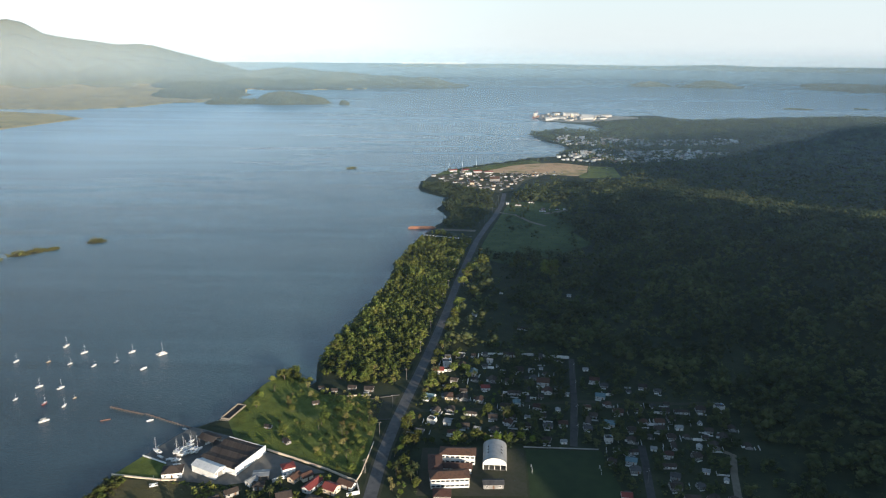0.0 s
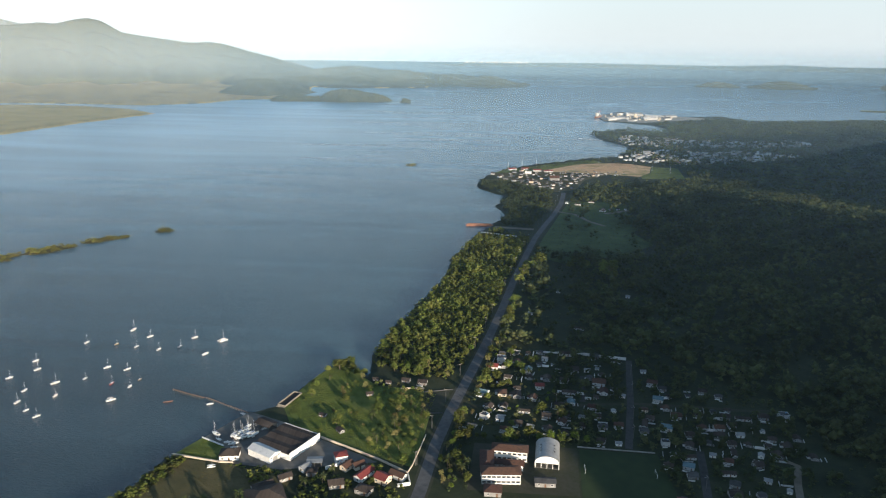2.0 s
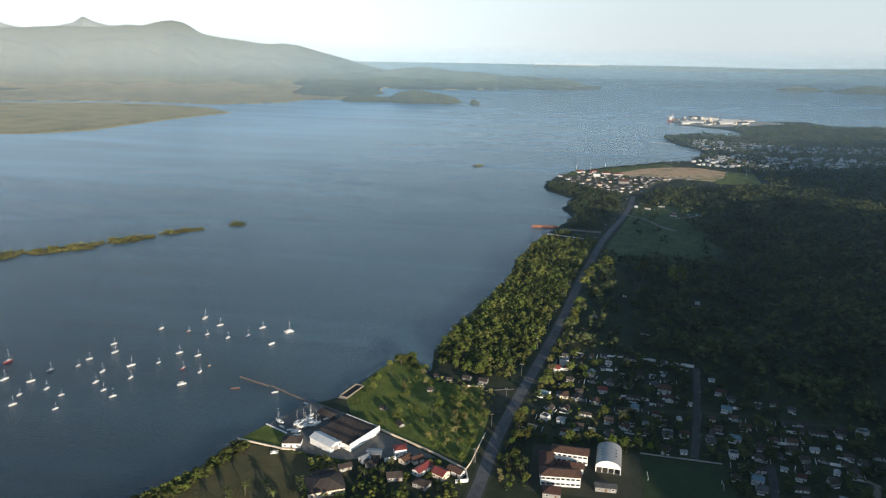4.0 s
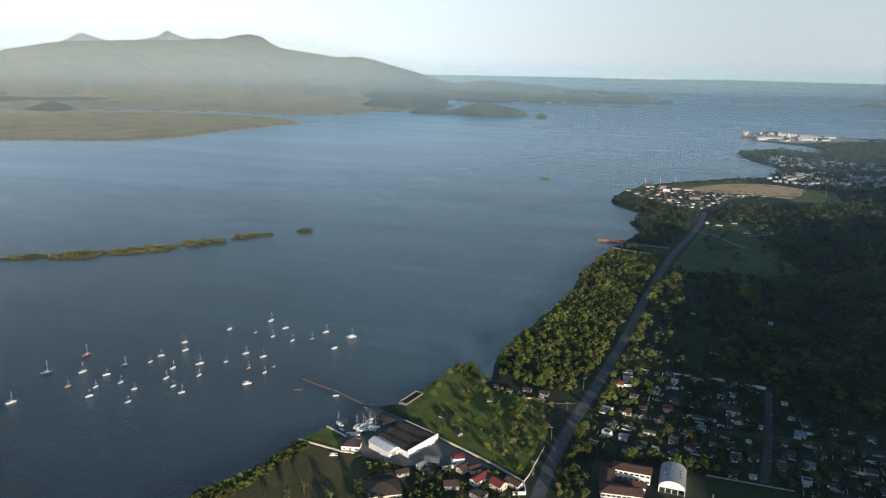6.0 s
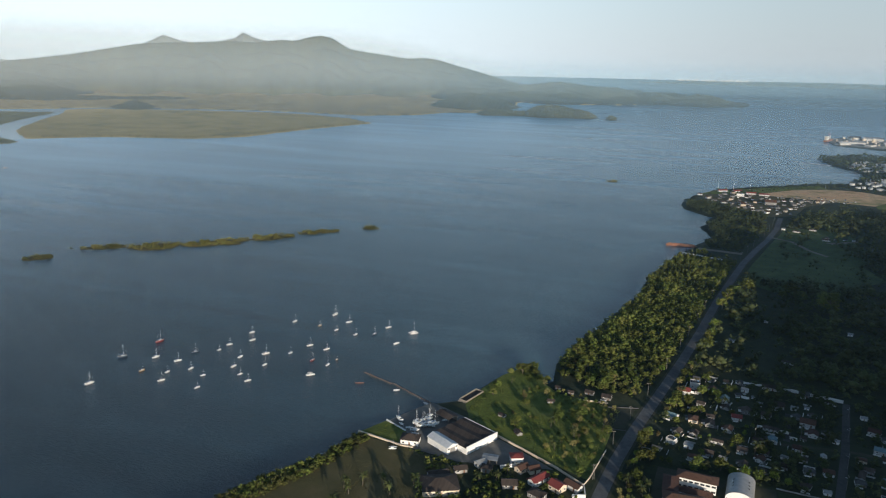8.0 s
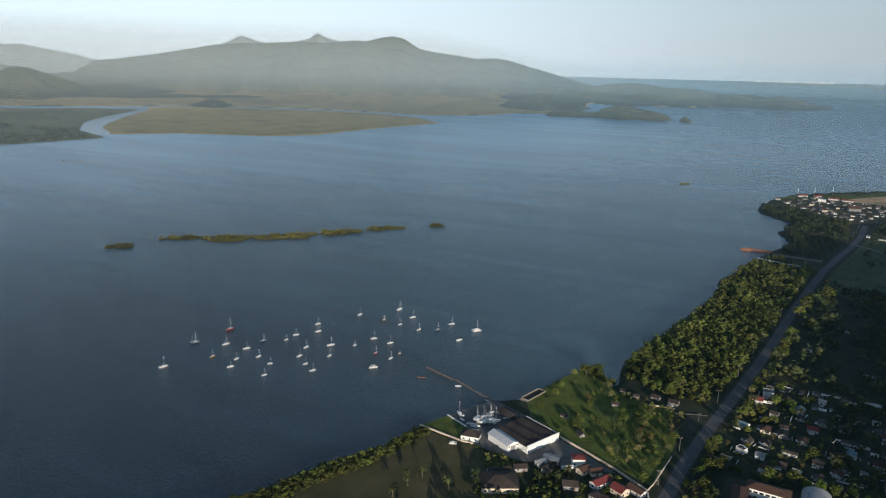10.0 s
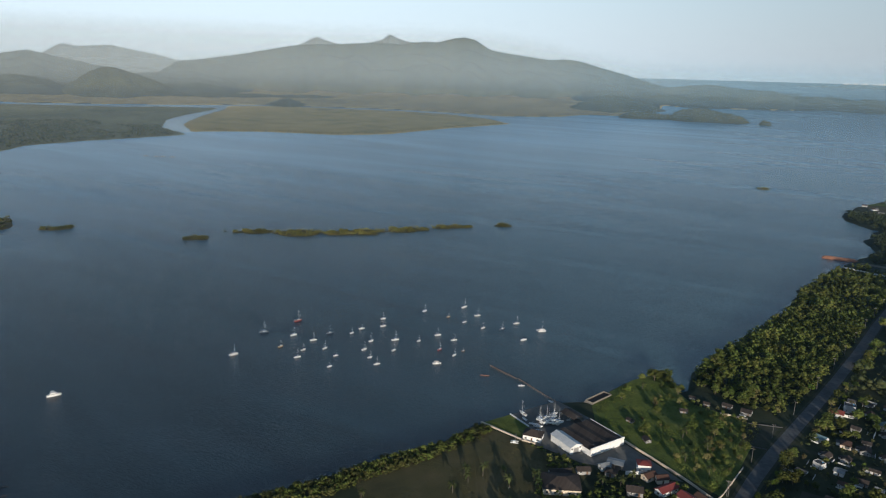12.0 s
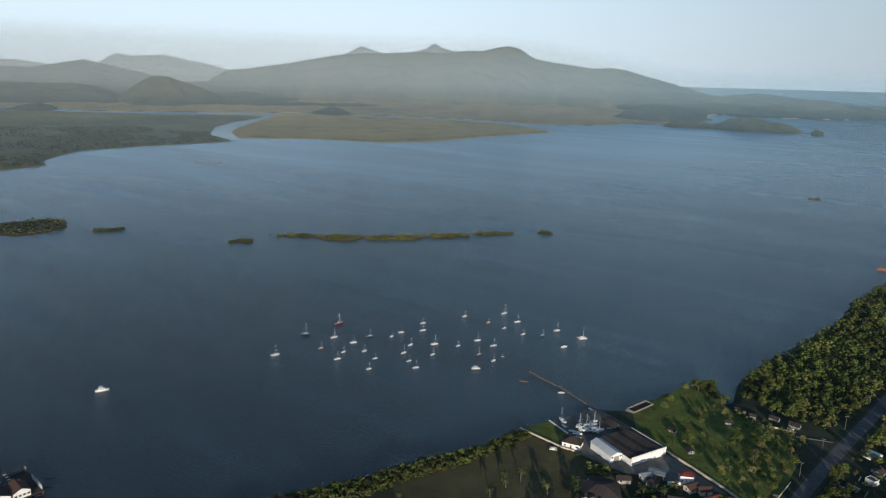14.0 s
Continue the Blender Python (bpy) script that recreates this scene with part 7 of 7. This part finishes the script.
for k, (x, y, s) in enumerate(((-164, 292, 0.9), (-156, 298, 1.0), (-159, 288, 0.8), (-147, 306, 0.7), (-161, 276, 1.0), (-196, 246, 0.8), (-131, 308, 1.0), (-126, 302, 0.9), (-139, 296, 1.0), (-100, 325, 0.9), (-92, 330, 0.9),
                               (39, 414, 1.3), (-26, 351, 1.0), (-14, 352, 0.9), (-17, 346, 1.0), (-28, 370, 0.8), (-118, 452, 0.8), (-78, 400, 0.9), (-62, 392, 1.0), (-70, 374, 0.9), (-56, 368, 0.8), (22, 476, 0.9), (-5, 480, 0.9), (-88, 338, 0.8), (60, 460, 0.9))):
    if palm is None:
        palm = make_palm("palm", "palm tree with drooping feathery fronds", 7.0, 3, at(x, y, 0, 2.0, s))
    else:
        copy_thing(palm, at(x, y, 67 * k, 2.0, s))

# mangrove fringe, garden bushes
FRINGE = [(-262, 182), (-243, 216), (-231, 236), (-216, 272), (-200, 303), (-190, 323), (-185, 346), (-173, 343), (-180, 316), (-188, 294), (-202, 262), (-214, 232), (-228, 205), (-246, 178)]
pts, rng = scatter(FRINGE, 2.3, 15, 0.5)
deep = rng.uniform(0, 1, len(pts)) < 0.45
thicket("mangrove_fringe", "dense olive mangrove hedge along the shore", pts[~deep], rng.uniform(1.0, 2.9, int((~deep).sum())), LEAFMASS, 16, (8, 130), 1.3, True, category="mangrove")
thicket("mangrove_undergrowth", "dark green mangrove bushes in the shore hedge", pts[deep], rng.uniform(1.2, 3.0, int(deep.sum())), MANGROVE_DARK, 46, (8, 130), 1.2, True, category="mangrove")
GARDENS = [(-146, 341), (-118, 338), (-66, 351), (-48, 335), (-48, 300), (-100, 290), (-128, 262), (-150, 262), (-128, 292), (-122, 312), (-136, 334)]
pts, rng = scatter(GARDENS, 5.2, 17)
pts = pts[free_of_houses(pts, 6.0)]
thicket("garden_bushes", "mixed green garden trees and bushes", pts, rng.uniform(1.2, 3.4, len(pts)), LEAFMASS, 18, (8, 90), 1.4, True, category="bushes")
pts, rng = scatter([(-148, 342.5), (-126, 341), (-110, 337), (-112, 334), (-130, 338), (-149, 340.5)], 2.6, 19)
thicket("hedge", "low hedge behind the boatyard", pts, rng.uniform(0.9, 1.5, len(pts)), LEAFMASS, 20, (6, 20), 1.2, category="hedge")
pts, rng = scatter(TOWN, 6.0, 21)
pts = clear(pts, 8.5, 4.0)
pts = pts[free_of_houses(pts, 4.6)]
pts = pts[~((pts[:, 0] > 45) & (pts[:, 0] < 96) & (pts[:, 1] < 381)) & ~((pts[:, 0] > -14) & (pts[:, 0] < 47) & (pts[:, 1] < 382))]
thicket("town_bushes", "shaded garden bushes between the houses", pts, rng.uniform(0.9, 2.2, len(pts)), CANOPY, 22, (4, 18), 1.2, category="bushes")
pts, rng = scatter([(-134, 438), (-118, 480), (-97, 460), (-60, 446), (-44, 385), (-66, 360), (-126, 392)], 7.5, 23)
pts = pts[(wave(pts[:, 0], pts[:, 1], 40.0) > 0.0) & free_of_houses(pts, 5)]
thicket("meadow_bushes", "low bushes scattered over the meadow", pts, rng.uniform(0.5, 1.6, len(pts)), LEAFMASS, 24, (5, 16), 1.2, category="bushes")

# the wooded hill, the valley floor, the far plain
WOOD = [(8, 560), (20, 640), (36, 760), (56, 880), (80, 980), (100, 1080), (118, 1200), (170, 1290), (420, 1290), (560, 1050), (640, 800), (620, 520), (480, 320), (330, 250), (240, 250), (180, 320), (196, 445), (128, 510), (100, 530), (-2, 530)]
pts, rng = scatter(WOOD, 9.6, 25, 0.5)
pts = clear(pts, 9, 6)
pts = pts[free_of_houses(pts, 9)]
up = relief(pts[:, 0], pts[:, 1])[0]
open_land = (up < 6) & (wave(pts[:, 0], pts[:, 1], 95.0) + 0.5 * wave(pts[:, 0] + 300, pts[:, 1], 37.0) < -0.55)
open_land |= (pts[:, 1] > 810) & (pts[:, 1] < 1120) & (pts[:, 0] < 185 - 0.1 * (pts[:, 1] - 810)) & (up < 6) & (rng.uniform(0, 1, len(pts)) < 0.93)
open_land |= (pts[:, 1] > 540) & (pts[:, 1] < 740) & (pts[:, 0] < 75) & (rng.uniform(0, 1, len(pts)) < 0.4)
wood, bare = pts[~open_land], pts[open_land]
thicket("hill_forest", "dark dense forest on the hill and in the valley", wood, rng.uniform(4.6, 8.2, len(wood)) * (1.12 + 0.30 * wave(wood[:, 0], wood[:, 1], 130.0)), CANOPY, 26, (5, 84), 1.2, True)
thicket("valley_bushes", "scattered bushes on the valley meadows", bare, rng.uniform(0.5, 2.2, len(bare)), CANOPY, 27, (3, 14), 1.1, category="bushes")
SHORE_FAR = [(-16, 945), (2, 1018), (-10, 1077), (2, 1165), (-20, 1192), (-44, 1232), (-46, 1285), (-10, 1300), (20, 1278), (82, 1205), (78, 1090), (56, 1005), (36, 930)]
pts, rng = scatter(SHORE_FAR, 8.5, 28)
pts = clear(pts, 9, 6)
pts = pts[(main_shore(pts[:, 0], pts[:, 1]) > 7) & ~near_line(pts, LANDING, 10.0)]
thicket("point_forest", "dark shaded forest on the point", pts, rng.uniform(3.4, 6.4, len(pts)), CANOPY, 29, (5, 100), 1.2, True)
PLAIN = [(-20, 1410), (20, 1470), (80, 1530), (190, 1630), (260, 1670), (318, 1815), (314, 1900), (275, 2000), (256, 2170), (340, 2278), (500, 2290), (530, 2400), (500, 2500), (640, 2640), (800, 2740), (880, 2760), (870, 2670), (1190, 2770),
         (1640, 2900), (2100, 2600), (1100, 1300), (640, 800), (560, 1060), (420, 1290), (200, 1300), (205, 1400), (262, 1362), (350, 1370), (366, 1512), (300, 1530), (215, 1570), (140, 1520), (70, 1425)]
pts, rng = scatter(PLAIN, 14.5, 30, 0.5)
houses = np.array([(o.location.x, o.location.y) for o in scene.objects if o.get("category") == "house" and o.location.y > 1200] + far_spots)
d = np.hypot(pts[:, None, 0] - houses[None, :, 0], pts[:, None, 1] - houses[None, :, 1]).min(1)
pts = pts[(d > 6.5) & (np.degrees(np.arctan2(pts[:, 0], pts[:, 1])) < 38)]
pts = pts[wave(pts[:, 0], pts[:, 1], 260.0) > -0.85]
thicket("plain_forest", "woodland on the coastal plain and its slopes", pts, rng.uniform(6.0, 10.5, len(pts)) * (1 + 0.2 * wave(pts[:, 0], pts[:, 1], 170.0)) * np.where((pts[:, 1] < 1690) & (pts[:, 0] < 330), 0.5, 1.0), CANOPY, 31, (4, 12), 0.9, True)

# shrubs on the marsh
pts, rng = scatter([(-1560, 500), (-1575, 735), (-1660, 765), (-1795, 925), (-1800, 1095), (-1765, 1350), (-2000, 1470), (-2400, 1450), (-2700, 1000), (-2400, 500)], 17.0, 33, 0.5)
pts = pts[(inside(pts[:, 0], pts[:, 1], MARSH_WEST) > 12) & ((wave(pts[:, 0], pts[:, 1], 420.0) > -0.3) | (inside(pts[:, 0], pts[:, 1], MARSH_WEST) < 60))]
thicket("marsh_shrubs", "dark shrubs and mangroves on the marsh", pts, rng.uniform(3.5, 8.0, len(pts)), MANGROVE_DARK, 34, (4, 6), 0.8, True, category="bushes")
pts, rng = scatter([(-1840, 1470), (-1720, 1590), (-1450, 1710), (-1368, 1840), (-1355, 2150), (-1300, 2550), (-1330, 2560), (-1400, 2150), (-1420, 1860), (-1480, 1750), (-1730, 1640), (-1850, 1540)], 16.0, 35)
thicket("marsh_edge", "low mangrove edge of the marsh", pts, rng.uniform(2.5, 5.5, len(pts)), MANGROVE_DARK, 36, (4, 6), 0.8, True, category="bushes")

# tall garden trees south of the damp meadow, whose long shadows cross it
pts, rng = scatter([(-112, 286), (-62, 312), (-48, 250), (-96, 226), (-132, 240)], 11.0, 37)
thicket("garden_trees", "tall dark garden trees", pts, rng.uniform(3.0, 4.6, len(pts)), LEAFMASS, 38, (12, 180), 2.3, True)


# ---------------------------------------------------------------- tall grass
def tall_grass(name, label, outline, gap, high, mat, seed):
    """Tufts of standing blades that catch the low sun, as one mass."""
    p, rng = scatter(outline, gap, seed, 0.5)
    p = p[rng.uniform(0, 1, len(p)) < 0.62 + 0.38 * wave(p[:, 0], p[:, 1], 23.0)]
    n = len(p)
    turn, tall, wide = rng.uniform(0, 3.1416, n), high * rng.uniform(0.5, 1.3, n), 0.55 * gap * rng.uniform(0.6, 1.3, n)
    z = relief(p[:, 0], p[:, 1])[0]
    vs, fs = [], []
    for k in (0, 1):
        c, s = np.cos(turn + 1.57 * k) * wide, np.sin(turn + 1.57 * k) * wide
        lean = rng.normal(0, 0.2, (n, 2)) * tall[:, None]
        vs.append(np.stack([np.stack([p[:, 0] - c, p[:, 1] - s, z], -1), np.stack([p[:, 0] + c, p[:, 1] + s, z], -1), np.stack([p[:, 0] + lean[:, 0], p[:, 1] + lean[:, 1], z + tall], -1)], 1).reshape(-1, 3))
        fs.append(np.arange(3 * n).reshape(-1, 3) + 3 * n * k)
    tagged(new(name, array_mesh(name, np.concatenate(vs), np.concatenate(fs), [mat])), label, "grass", kind="stuff")


GRASS_BLADES = foliage("grass_blades", [(0.052, 0.082, 0.012), (0.105, 0.135, 0.020), (0.165, 0.170, 0.036)], 0.3, True, 0.12)
MEADOW_BLADES = foliage("dry_meadow_blades", [(0.046, 0.048, 0.016), (0.078, 0.072, 0.026), (0.105, 0.090, 0.036)], 0.15, True, 0.10)
tall_grass("meadow_grass", "tall bright green grass on the meadow", MEADOW, 0.95, 0.32, GRASS_BLADES, 81)
tall_grass("lawn_grass", "green grass on the waterfront lawn", [(-183, 349), (-157, 345.5), (-158, 358.5), (-175, 367)], 0.9, 0.3, GRASS_BLADES, 82)
tall_grass("damp_grass", "brownish grass on the damp meadow", [(-186, 344), (-147, 341), (-110, 329), (-110, 290), (-128, 250), (-175, 225), (-213, 262), (-199, 296), (-189, 320)], 0.8, 0.22, MEADOW_BLADES, 83)
